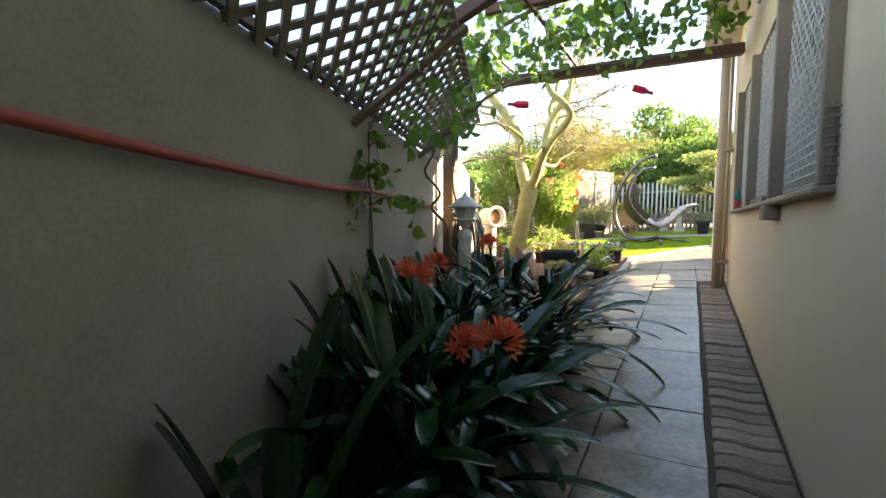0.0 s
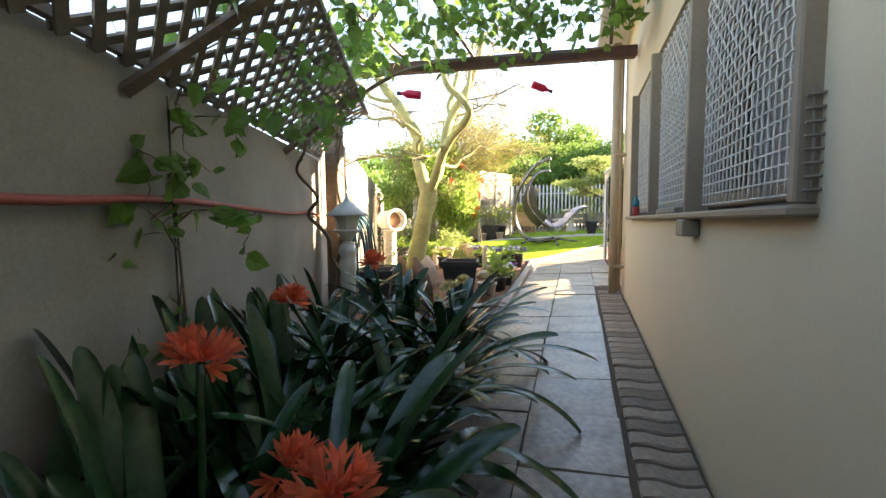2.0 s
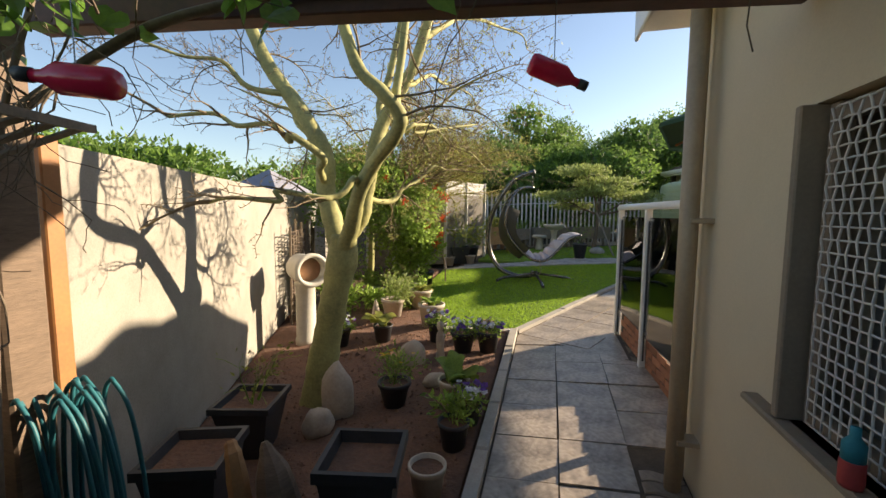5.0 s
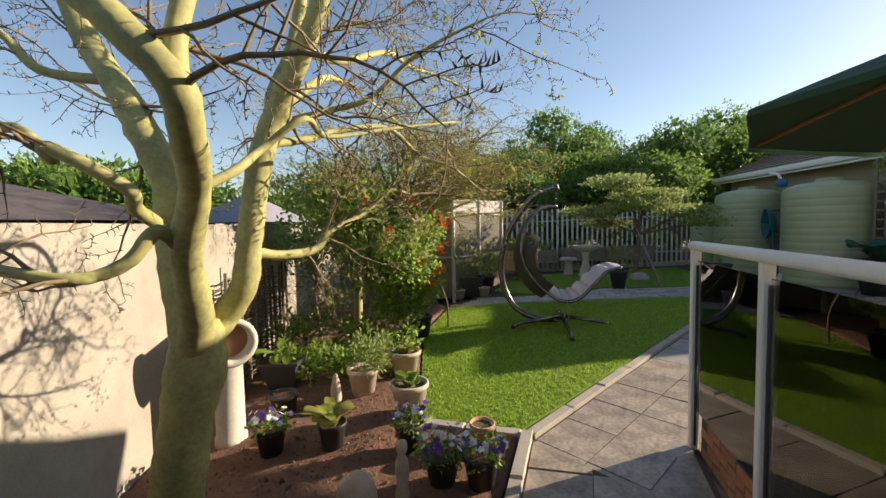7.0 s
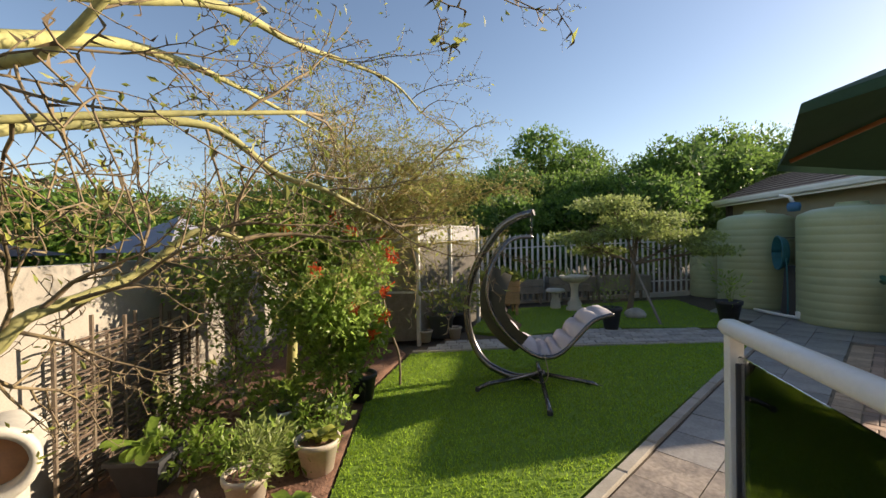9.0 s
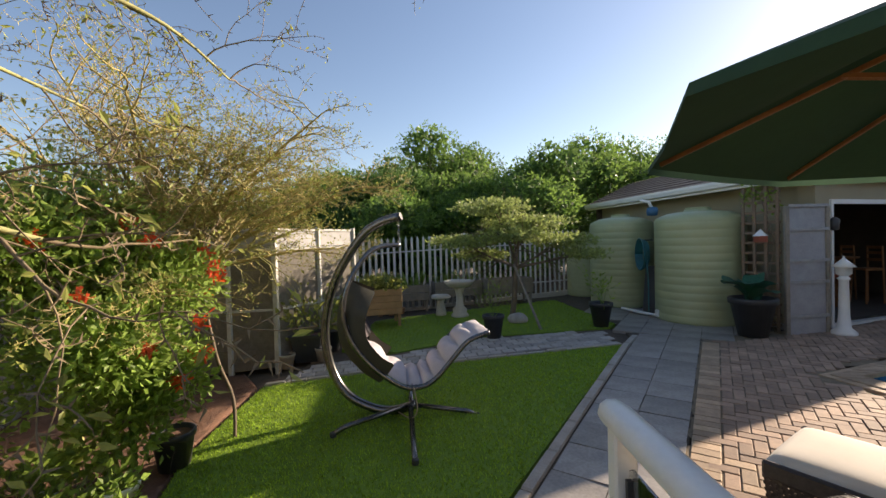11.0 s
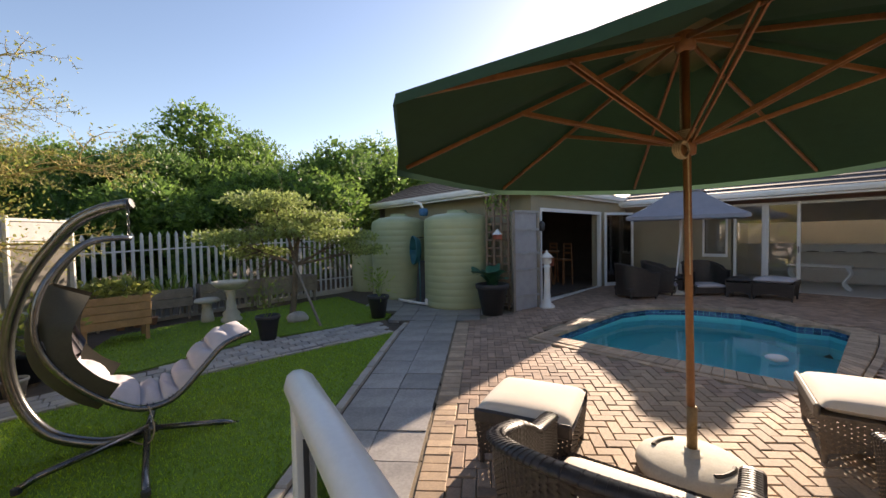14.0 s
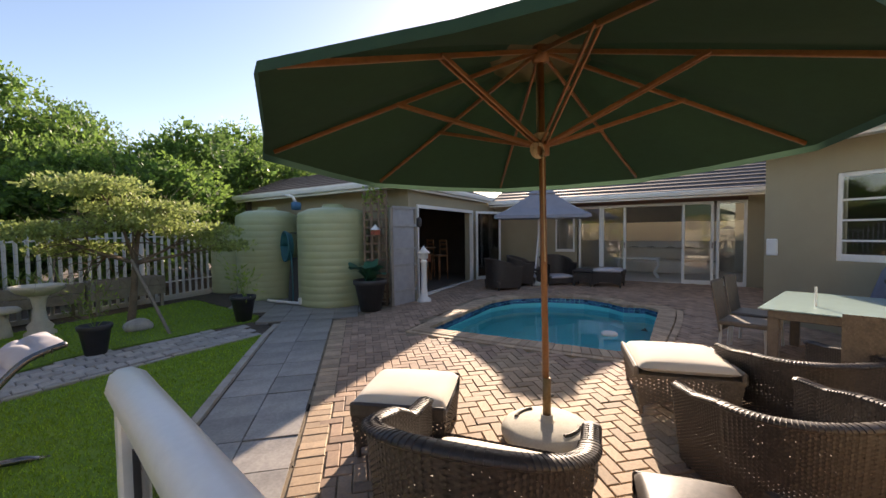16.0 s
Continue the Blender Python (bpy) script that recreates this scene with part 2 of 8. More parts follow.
    def prism(self, poly, z0, z1, bev=0.0):
        """A polygon (x, y) between two heights, which may be functions of x and y; the upper rim is bevelled."""
        n = len(poly)
        area = sum(poly[i][0] * poly[(i + 1) % n][1] - poly[(i + 1) % n][0] * poly[i][1] for i in range(n))
        if area < 0:
            poly = poly[::-1]
        f0 = z0 if callable(z0) else (lambda x, y: z0)
        f1 = z1 if callable(z1) else (lambda x, y: z1)
        vs = [(x, y, f0(x, y)) for x, y in poly]
        cx, cy = sum(p[0] for p in poly) / n, sum(p[1] for p in poly) / n
        vs += [(x, y, f1(x, y) - bev) for x, y in poly]
        fs = [tuple(range(n))[::-1]] + [(i, (i + 1) % n, n + (i + 1) % n, n + i) for i in range(n)]
        if bev > 0:
            for x, y in poly:
                d = max(math.hypot(cx - x, cy - y), 1e-6)
                k = min(bev * 1.3 / d, 0.5)
                x2, y2 = x + (cx - x) * k, y + (cy - y) * k
                vs.append((x2, y2, f1(x2, y2)))
            fs += [(n + i, n + (i + 1) % n, 2 * n + (i + 1) % n, 2 * n + i) for i in range(n)]
            fs.append(tuple(2 * n + i for i in range(n)))
        else:
            fs.append(tuple(n + i for i in range(n)))
        return self.add(vs, fs)

    def mesh(self, name, material, smooth=False):
        me = bpy.data.meshes.new(name)
        me.from_pydata(self.v, [], self.f)
        if smooth:
            me.polygons.foreach_set("use_smooth", [True] * len(me.polygons))
        if material:
            me.materials.append(material)
        me.update()
        return me


def part(name, mb, material, parent=None, label="", smooth=False, m=None):
    """Links a collected mesh as one object, under a thing if one is given."""
    ob = new(name, mb.mesh(name, material, smooth) if isinstance(mb, MB) else mb)
    if parent is not None:
        ob.parent = parent
    if m is not None:
        ob.matrix_basis = m
    if label:
        ob["label"] = label
    return ob


def thing(name, label, category, m=None, group="", kind=""):
    ob = new(name)
    ob.empty_display_size = 0.1
    if m is not None:
        ob.matrix_basis = m
    return tagged(ob, label, category, group, kind)


def structure(name, mb, material, label, category, smooth=False):
    return tagged(part(name, mb, material, None, "", smooth), label, category, "", "structure")


def clip(poly, a, b):
    """Keeps the part of a polygon to the left of the line a to b."""
    out = []
    for i in range(len(poly)):
        p, q = poly[i], poly[(i + 1) % len(poly)]
        sp = (b[0] - a[0]) * (p[1] - a[1]) - (b[1] - a[1]) * (p[0] - a[0])
        sq = (b[0] - a[0]) * (q[1] - a[1]) - (b[1] - a[1]) * (q[0] - a[0])
        if sp >= 0:
            out.append(p)
        if (sp >= 0) != (sq >= 0):
            k = sp / (sp - sq)
            out.append((p[0] + (q[0] - p[0]) * k, p[1] + (q[1] - p[1]) * k))
    return out


def inside(p, poly):
    c = False
    for i in range(len(poly)):
        a, b = poly[i], poly[i - 1]
        if (a[1] > p[1]) != (b[1] > p[1]) and p[0] < (b[0] - a[0]) * (p[1] - a[1]) / (b[1] - a[1]) + a[0]:
            c = not c
    return c


def poly_area(p):
    return abs(sum(p[i][0] * p[(i + 1) % len(p)][1] - p[(i + 1) % len(p)][0] * p[i][1] for i in range(len(p)))) / 2 if len(p) > 2 else 0


def on(dz):
    return lambda x, y: H(x, y) + dz


def wall_slab(p, q, thick, z0, z1):
    """A straight wall between two plan points; its thickness lies to the left of p to q."""
    p, q = Vector(p), Vector(q)
    d = (q - p).normalized()
    n = Vector((-d.y, d.x)) * thick
    mb = MB()
    mb.prism([tuple(p), tuple(q), tuple(q + n), tuple(p + n)], z0, z1, 0.01)
    return mb


def smooth_path(pts, n=8):
    """Catmull-Rom through the points."""
    P = [Vector(p) for p in pts]
    out = []
    for i in range(len(P) - 1):
        a, b, c, d = P[max(i - 1, 0)], P[i], P[i + 1], P[min(i + 2, len(P) - 1)]
        for k in range(n):
            t = k / n
            out.append(0.5 * (2 * b + (c - a) * t + (2 * a - 5 * b + 4 * c - d) * t * t + (3 * b - a - 3 * c + d) * t ** 3))
    out.append(P[-1])
    return out


# ---- plan ----
KC = Vector((-0.50, 7.42))                 # the corner where the path turns
PU, PN = Vector((0.505, 0.863)), Vector((0.863, -0.505))


def p2(u, n):
    q = KC + PU * u + PN * n
    return (q.x, q.y)


def left_wall_x(y):
    return -1.16 - 0.44 * (y - 0.92)


POOL = [(4.78, 11.36), (5.95, 8.36), (8.75, 9.2), (8.95, 9.55), (8.75, 9.9), (8.95, 10.3), (9.0, 10.9), (8.6, 11.6), (7.9, 12.05), (7.2, 12.1)]
LAWN = [(-0.55, 7.5), p2(6.35, -0.02), (-0.37, 12.25), (-2.6, 11.75), (-2.5, 10.1), (-1.55, 7.55)]
LAWN_2 = [(2.83, 13.98), (3.05, 14.3), (2.5, 17.2), (-1.9, 15.4), (-2.0, 13.3), (-0.96, 12.98), (0.41, 13.7)]
CROSS = [(-2.6, 11.78), (-0.37, 12.28), p2(6.38, 0.0), (2.83, 13.95), (0.41, 13.67), (-0.96, 12.95), (-2.3, 12.6)]

# ---- ground ----
def ground_mesh():
    xs = sorted(set([-400, -150, -60, -30, -18] + [round(-12 + 0.4 * i, 2) for i in range(76)] + [24, 36, 70, 160, 400]))
    ys = sorted(set([-400, -150, -60, -30, -15, -8] + [round(-4 + 0.4 * i, 2) for i in range(66)] + [26, 34, 60, 150, 400]))
    mb = MB()
    cx, cy = sum(p[0] for p in POOL) / len(POOL), sum(p[1] for p in POOL) / len(POOL)
    big = [(cx + (x - cx) * 1.32, cy + (y - cy) * 1.32) for x, y in POOL]
    vs = [(x, y, H(x, y) - 0.05 - (1.9 if inside((x, y), big) else 0) + 0.012 * noise.noise((x * 2, y * 2, 0))) for y in ys for x in xs]
    n = len(xs)
    fs = [(j * n + i, j * n + i + 1, (j + 1) * n + i + 1, (j + 1) * n + i) for j in range(len(ys) - 1) for i in range(n - 1)]
    return mb.add(vs, fs)


structure("ground", ground_mesh(), DIRT, "bare brown earth under the paving and beds", "ground", True)


def sheet(poly, dz, step=0.2, rough=0.0, edge=0.06):
    """A ground sheet that follows the slope: a fine grid cut to the polygon."""
    mb = MB()
    x0, x1 = min(p[0] for p in poly), max(p[0] for p in poly)
    y0, y1 = min(p[1] for p in poly), max(p[1] for p in poly)

    n = len(poly)
    a = sum(poly[i][0] * poly[(i + 1) % n][1] - poly[(i + 1) % n][0] * poly[i][1] for i in range(n))
    bm = bmesh.new()
    bm.faces.new([bm.verts.new((x, y, 0)) for x, y in (poly if a > 0 else poly[::-1])])
    bmesh.ops.triangulate(bm, faces=bm.faces[:])
    for lim, ax in ((x0, 0), (y0, 1)):
        hi = (x1, y1)[ax]
        k = lim + step
        while k < hi:
            co, no = [0, 0, 0], [0, 0, 0]
            co[ax], no[ax] = k, 1
            bmesh.ops.bisect_plane(bm, geom=bm.verts[:] + bm.edges[:] + bm.faces[:], plane_co=co, plane_no=no)
            k += step
    rim = {v for e in bm.edges if len(e.link_faces) == 1 for v in e.verts}
    for v in bm.verts:
        v.co.z = H(v.co.x, v.co.y) + dz + (0 if v in rim else rough * noise.noise((v.co.x * 3, v.co.y * 3, 1)))
    ret = bmesh.ops.extrude_edge_only(bm, edges=[e for e in bm.edges if len(e.link_faces) == 1])
    for v in [g for g in ret["geom"] if isinstance(g, bmesh.types.BMVert)]:
        v.co.z -= edge
    bmesh.ops.recalc_face_normals(bm, faces=bm.faces[:])
    vs = [tuple(v.co) for v in bm.verts]
    bm.verts.index_update()
    mb.add(vs, [tuple(v.index for v in f.verts) for f in bm.faces])
    bm.free()
    return mb


def blades(polys, per_m2, h, dz, seed, w=0.006):
    """Short blades of turf over polygons, many small triangles."""
    rg = np.random.default_rng(seed)
    V, F = [], []
    for poly, d in zip(polys, per_m2):
        x0, x1 = min(p[0] for p in poly), max(p[0] for p in poly)
        y0, y1 = min(p[1] for p in poly), max(p[1] for p in poly)
        for _ in range(int(d * (x1 - x0) * (y1 - y0))):
            x, y = rg.uniform(x0, x1), rg.uniform(y0, y1)
            if not inside((x, y), poly):
                continue
            a, l, hh = rg.uniform(0, 6.283), rg.uniform(0.2, 0.9), h * rg.uniform(0.6, 1.2)
            dx, dy = math.cos(a), math.sin(a)
            b = rg.uniform(0, 6.283)
            o, z = len(V), H(x, y) + dz
            V += [(x - dy * w, y + dx * w, z), (x + dy * w, y - dx * w, z), (x + math.cos(b) * l * hh, y + math.sin(b) * l * hh, z + hh)]
            F.append((o, o + 1, o + 2))
    mb = MB()
    mb.v, mb.f = V, F
    return mb


lawn = structure("lawn", sheet(LAWN, 0.005), TURF, "bright green artificial turf lawn with a stone kerb", "lawn")
lawn_2 = structure("lawn_2", sheet(LAWN_2, 0.005), TURF, "green artificial turf round the small tree", "lawn")
BED = [(-0.58, 3.2), (-0.58, 7.4), (-1.55, 7.5), (-2.55, 10.1), (-2.7, 11.75), (-3.2, 12.3), (-5.9, 11.8), (-3.6, 6.5), (-2.75, 4.6), (-2.2, 3.3)]
structure("bed_soil", sheet(BED, 0.01, 0.15, 0.05), SOIL, "reddish brown garden soil in the flower bed", "soil", True)
BED_2 = [(-0.62, -0.6), (-0.62, 3.2), (-2.2, 3.3), (-0.6, -0.35)]
structure("bed_soil_2", sheet(BED_2, -0.01, 0.2, 0.03), SOIL, "dark soil under the strap-leaved plants", "soil", True)

# ---- walls ----
LW0, LW1, LW2 = (left_wall_x(-1.5), -1.5), (left_wall_x(3.45), 3.45), (left_wall_x(15.0), 15.0)
near_wall = MB()
d = (Vector(LW1) - Vector(LW0)).normalized()
nn = Vector((-d.y, d.x)) * 0.2
near_wall.prism([LW0, LW1, tuple(Vector(LW1) + nn), tuple(Vector(LW0) + nn)], -1.0, lambda x, y: 1.44 + 0.063 * max(y, 0.0), 0.01)
structure("wall_left", near_wall, PLASTER_L, "stained grey-beige plastered boundary wall", "wall")
structure("wall_garden", wall_slab(LW1, LW2, 0.2, -0.6, 2.12), PLASTER_L, "sunlit cream plastered garden boundary wall", "wall")
# Unseen closing wall, run on behind the house so no light leaks in.
structure("wall_back", wall_slab((4.4, -1.5), (-0.2, -1.5), 0.2, -1.0, 3.0), PLASTER_L, "unseen plastered wall added to close the passage and house", "wall")

# Unseen slab added above the passage start to hold back skylight.
structure("ceiling_porch", MB().box((0.12, -0.87, 2.66), (1.2, 1.24, 0.1), None, 0.01), PLASTER_L, "unseen slab added to darken the start of the passage", "ceiling")

WX = 0.74                       # face of the house wall
WY0, WY1, WZ0, WZ1 = 1.05, 4.02, 1.07, 2.16   # the window recess
hw = MB()
hw.box((WX + 0.15, (-1.5 + WY0) / 2, 0.9), (0.3, WY0 + 1.5, 4.2))
hw.box((WX + 0.15, (WY1 + 5.02) / 2, 0.9), (0.3, 5.02 - WY1, 4.2))
hw.box((WX + 0.15, (WY0 + WY1) / 2, (WZ0 - 1.2) / 2), (0.3, WY1 - WY0, WZ0 + 1.2))
hw.box((WX + 0.15, (WY0 + WY1) / 2, (WZ1 + 3.0) / 2), (0.3, WY1 - WY0, 3.0 - WZ1))
structure("wall_house", hw, PLASTER_R, "beige plastered house wall beside the path", "wall")
structure("wall_house_end", wall_slab((4.2, 4.72), (WX + 0.302, 4.72), -0.3, -0.5, 3.0), PLASTER_R, "beige plastered end wall of the house", "wall")
# Unseen wall added to stop sun coming through the window recess.
structure("wall_house_back", MB().box((4.3, 1.75, 0.9), (0.2, 6.54, 4.2)), PLASTER_R, "unseen beige wall added to keep sun out of the house", "wall")
# The eave slab runs on, unseen, over the whole house to block light.
eave = MB()
eave.box((2.43, 1.9, 3.06), (3.98, 7.0, 0.12), None, 0.01)
eave.box((WX - 0.31, 1.9, 3.05), (0.025, 7.04, 0.2), None, 0.008)
structure("roof_eave", eave, WHITE, "white boxed eave, its slab run on unseen over the house", "eave")

# ---- house windows with mesh guards ----
def window_unit(y0, y1):
    w = thing("window_1", "mesh-guarded window in a taupe recess beside the path", "window", pose(WX, y0, WZ0), "guarded windows", "structure")
    L, hgt = y1 - y0, WZ1 - WZ0
    part("glass_pane", MB().box((0.2, L / 2, hgt / 2), (0.01, L - 0.04, hgt - 0.02)), mat("dark_pane", (0.24, 0.22, 0.19), (0.2, 0.185, 0.16), 3, 0.35, 0.02), w, "dull grey blind behind the pane")
    fr = MB()
    for yy in (0.03, L - 0.03):
        fr.box((0.055, yy, hgt / 2), (0.05, 0.05, hgt - 0.01), None, 0.006)
    for zz in (0.04, hgt - 0.04):
        fr.box((0.055, L / 2, zz), (0.05, L - 0.12, 0.05), None, 0.006)
    part("window_frame", fr, TAUPE, w)
    g = MB()
    n, k = int((L - 0.1) / 0.04), int(hgt / 0.042)
    for i in range(n + 1):
        y = 0.06 + (L - 0.12) * i / n
        g.tube([(0.012 + 0.006 * math.sin(3.1 * j + i * 3.14), y, 0.03 + (hgt - 0.06) * j / (k * 1.0)) for j in range(k + 1)], 0.0038, 4)
    for j in range(k + 1):
        z = 0.03 + (hgt - 0.06) * j / k
        g.tube([(0.012 - 0.006 * math.sin(3.1 * j + i * 3.14), 0.06 + (L - 0.12) * i / n, z) for i in range(n + 1)], 0.0038, 4)
    part("mesh_guard", g, MESHWHITE, w, "white woven wire guard", True)
    return w


FINS = [1.05, 2.02, 3.02, 4.0]
for i in range(3):
    window_unit(FINS[i] + 0.02, FINS[i + 1] - 0.02)
for i, fy in enumerate(FINS):
    fin_ob = MB().box((WX + 0.065, fy, (WZ0 + WZ1) / 2), (0.22, 0.035, WZ1 - WZ0 - 0.004), None, 0.005)
    structure("window_fin", fin_ob, TAUPE, "upright taupe fin between the guarded windows", "trim")
structure("window_sill", MB().box((WX + 0.065, 2.62, WZ0 - 0.015), (0.25, 3.2, 0.03), None, 0.008), TAUPE, "long taupe window sill with dust on it", "sill")
structure("sill_bracket", MB().box((WX - 0.035, 1.98, WZ0 - 0.07), (0.07, 0.13, 0.075), None, 0.006), TAUPE, "small block under the sill", "bracket")
lad = thing("wall_ladder", "small grey-brown stick ladder on the window side", "ornament", pose(WX + 0.01, FINS[0] - 0.024, WZ0 + 0.01))
for dx in (-0.03, 0.06):
    part("rail", MB().tube([(dx, 0, 0), (dx + 0.004, -0.004, 0.12), (dx, 0, 0.25)], 0.004, 5), TRELLIS, lad)
for i in range(8):
    part("rung", MB().tube([(-0.045, -0.006, 0.02 + i * 0.03), (0.015, -0.008, 0.024 + i * 0.03), (0.07, -0.006, 0.018 + i * 0.03)], 0.004, 5), TRELLIS, lad)
plank = thing("wood_offcut", "weathered wooden offcut lying on the sill", "plank", pose(WX - 0.01, 2.45, WZ0))
part("board", MB().box((0, 0, 0.016), (0.07, 0.5, 0.03), None, 0.005), GREYWOOD, plank)
bot = thing("small_bottle", "small teal and red bottle on the sill", "bottle", pose(WX - 0.04, 3.62, WZ0))
part("bottle_base", MB().lathe([(0.025, 0), (0.028, 0.01), (0.028, 0.07), (0.026, 0.075)], 14), mat("red_plastic", (0.5, 0.06, 0.05)), bot, "red lower half", True)
part("bottle_neck", MB().lathe([(0.026, 0.075), (0.026, 0.12), (0.012, 0.14), (0.012, 0.165)], 14), mat("teal_plastic", (0.02, 0.25, 0.3)), bot, "teal top", True)
dp = thing("downpipe", "tan painted downpipe on the house corner", "pipe", pose(0.63, 4.82, H(0.63, 4.82)))
part("pipe", MB().tube([(0, 0, -0.05), (0, 0, 2.75)], 0.045, 16), PIPE, dp, "", True)
for z in (0.3, 1.55):
    part("bracket", MB().box((0.055, 0, z), (0.12, 0.11, 0.03), None, 0.004), PIPE, dp)
dp2 = thing("conduit", "thin tan pipe beside the downpipe", "pipe", pose(0.70, 4.93, H(0.7, 4.93)))
part("pipe", MB().tube([(0, 0, -0.05), (0, 0, 2.7)], 0.018, 10), PIPE, dp2, "", True)

# ---- paving ----
path = structure("path", sheet([(-0.47, -1.4), (0.72, -1.4), (0.72, 5.0), (0.95, 6.3), (0.7, 7.5), (-0.47, 7.45)], -0.012, 0.45), DIRT, "garden path of worn square concrete slabs", "path")
path_2 = structure("path_2", sheet([p2(-0.1, 0.05), p2(0.72, 1.0), p2(7.1, 1.0), (5.2, 13.3), (6.2, 14.4), (4.4, 18.6), (3.2, 18.5), (2.55, 17.3), (3.1, 14.3), p2(6.9, 0.0)], -0.012, 0.5), DIRT, "grey slab path leading to the water tanks", "path")


def slab(poly, parent, material, dz=0.0, th=0.05):
    if poly_area(poly) > 0.004:
        cx, cy = sum(p[0] for p in poly) / len(poly), sum(p[1] for p in poly) / len(poly)
        mb = MB()
        t1, t2, t3 = random.uniform(-0.006, 0.006), random.uniform(-0.012, 0.012), random.uniform(-0.012, 0.012)
        top = lambda x, y: H(x, y) + dz + t1 + t2 * (x - cx) + t3 * (y - cy)
        mb.prism(poly, lambda x, y: top(x, y) - th, top, 0.0)
        o = (cx, cy, H(cx, cy))
        mb.v = [(a - o[0], b - o[1], c - o[2]) for a, b, c in mb.v]
        return part("slab", mb, material, parent, "", False, pose(*o))


def rect(x0, x1, y0, y1, g=0.005, wob=0.004):
    r = lambda: random.uniform(-wob, wob)
    return [(x0 + g + r(), y0 + g + r()), (x1 - g + r(), y0 + g + r()), (x1 - g + r(), y1 - g + r()), (x0 + g + r(), y1 - g + r())]


TURN_A, TURN_B = (-0.5, 7.36), (0.9, 6.55)   # where the two directions of slabs meet
for k in range(-6, 14):
    y = 1.6 + 0.45 * k
    for c in (-1, 0, 1):
        if c == 1 and y < 5.0:
            continue
        q = clip(rect(c * 0.45, c * 0.45 + 0.45, y, y + 0.45), TURN_B, TURN_A)
        if c == 1:
            q = clip(q, (1.05, 5.2), (0.72, 7.5))
        slab(q, path, SLAB)
for k in range(-3, 24):
    for c in range(-3, 5):
        far = k >= 15
        if not far and c not in (0, 1):
            continue
        u, n = 0.45 * k, 0.09 + 0.45 * c
        q = [p2(a, b) for a, b in rect(u, u + 0.45, n, n + 0.45)]
        q = clip(q, TURN_A, TURN_B)
        if not far:
            q = clip(q, (0.66, 7.3), (0.86, 7.62)) if k < 2 else q
        ok = len(q) > 2 and all(inside(p, [p2(0, 0), TURN_A, TURN_B, (0.85, 7.45), p2(7.15, 1.02), (5.25, 13.35), (6.2, 14.4), (4.4, 18.6), (3.2, 18.5), (2.55, 17.3), (3.08, 14.3), p2(6.9, 0.0)]) for p in [(sum(v[0] for v in q) / len(q), sum(v[1] for v in q) / len(q))])
        if len(q) > 2 and (ok or not far):
            slab(q, path_2, SLAB_FAR if k > 4 else SLAB)
structure("path_fill", sheet([(0.25, 6.7), (0.72, 6.7), (0.70, 7.45), (0.9, 7.6), (0.9, 8.15), (0.25, 7.6)], -0.007, 0.3), SLAB, "worn cut slabs beside the low brick wall", "paving")
strip = structure("paver_strip", sheet([(0.47, -1.4), (0.73, -1.4), (0.73, 4.98), (0.47, 4.98)], -0.02, 0.5), DIRT, "strip of wavy interlocking pavers along the house", "paving")
for k in range(56):
    y = -1.3 + 0.112 * k
    wv = lambda x, o: 0.013 * math.sin((x - 0.47) / 0.24 * 2 * math.pi + o)
    xs = [0.475 + 0.245 * i / 8 for i in range(9)]
    poly = [(x, y + wv(x, 0) + 0.008) for x in xs] + [(x, y + wv(x, 0) + 0.103) for x in xs[::-1]]
    mb = MB()
    t1 = random.uniform(-0.012, 0.006)
    mb.prism(poly, lambda x, yy: H(x, yy) - 0.06 + t1, lambda x, yy: H(x, yy) + t1, 0.008)
    o = (0.6, y, H(0.6, y))
    mb.v = [(a - o[0], b - o[1], c - o[2]) for a, b, c in mb.v]
    part("paver", mb, PAVER, strip, "", False, pose(*o))


def kerb(pts, name, w=0.09, hgt=0.05, length=0.6):
    ob = tagged(new(name), "low pale concrete kerb edging", "kerb", "", "structure")
    for a, b in zip(pts[:-1], pts[1:]):
        a, b = Vector(a), Vector(b)
        n = max(1, round((b - a).length / length))
        dd = (b - a).normalized()
        nn = Vector((-dd.y, dd.x)) * w
        for i in range(n):
            p, q = a + (b - a) * (i / n) + dd * 0.004, a + (b - a) * ((i + 1) / n) - dd * 0.004
            mb = MB().prism([tuple(p), tuple(q), tuple(q + nn), tuple(p + nn)], on(-0.08), on(hgt + random.uniform(-0.006, 0.006)), 0.012)
            part("kerb_stone", mb, KERB, ob)
    return ob


kerb([(-0.46, 3.7), (-0.46, 7.42)], "kerb_bed")
kerb([p2(0.0, 0.07), p2(6.4, 0.07)], "kerb_lawn", hgt=0.03)
kerb([p2(6.45, 0.07), p2(7.0, 0.1)], "kerb_cross", hgt=0.02)
kerb([(-0.55, 7.45), (-1.55, 7.5)], "kerb_corner", hgt=0.03)
kerb([(-2.6, 11.77), (-0.37, 12.27), p2(6.33, -0.02)], "kerb_far", 0.07, 0.03, 0.3)
cross = structure("cross_path", sheet(CROSS, -0.01, 0.5), DIRT, "narrow path of grey cobble pavers across the lawn", "path")
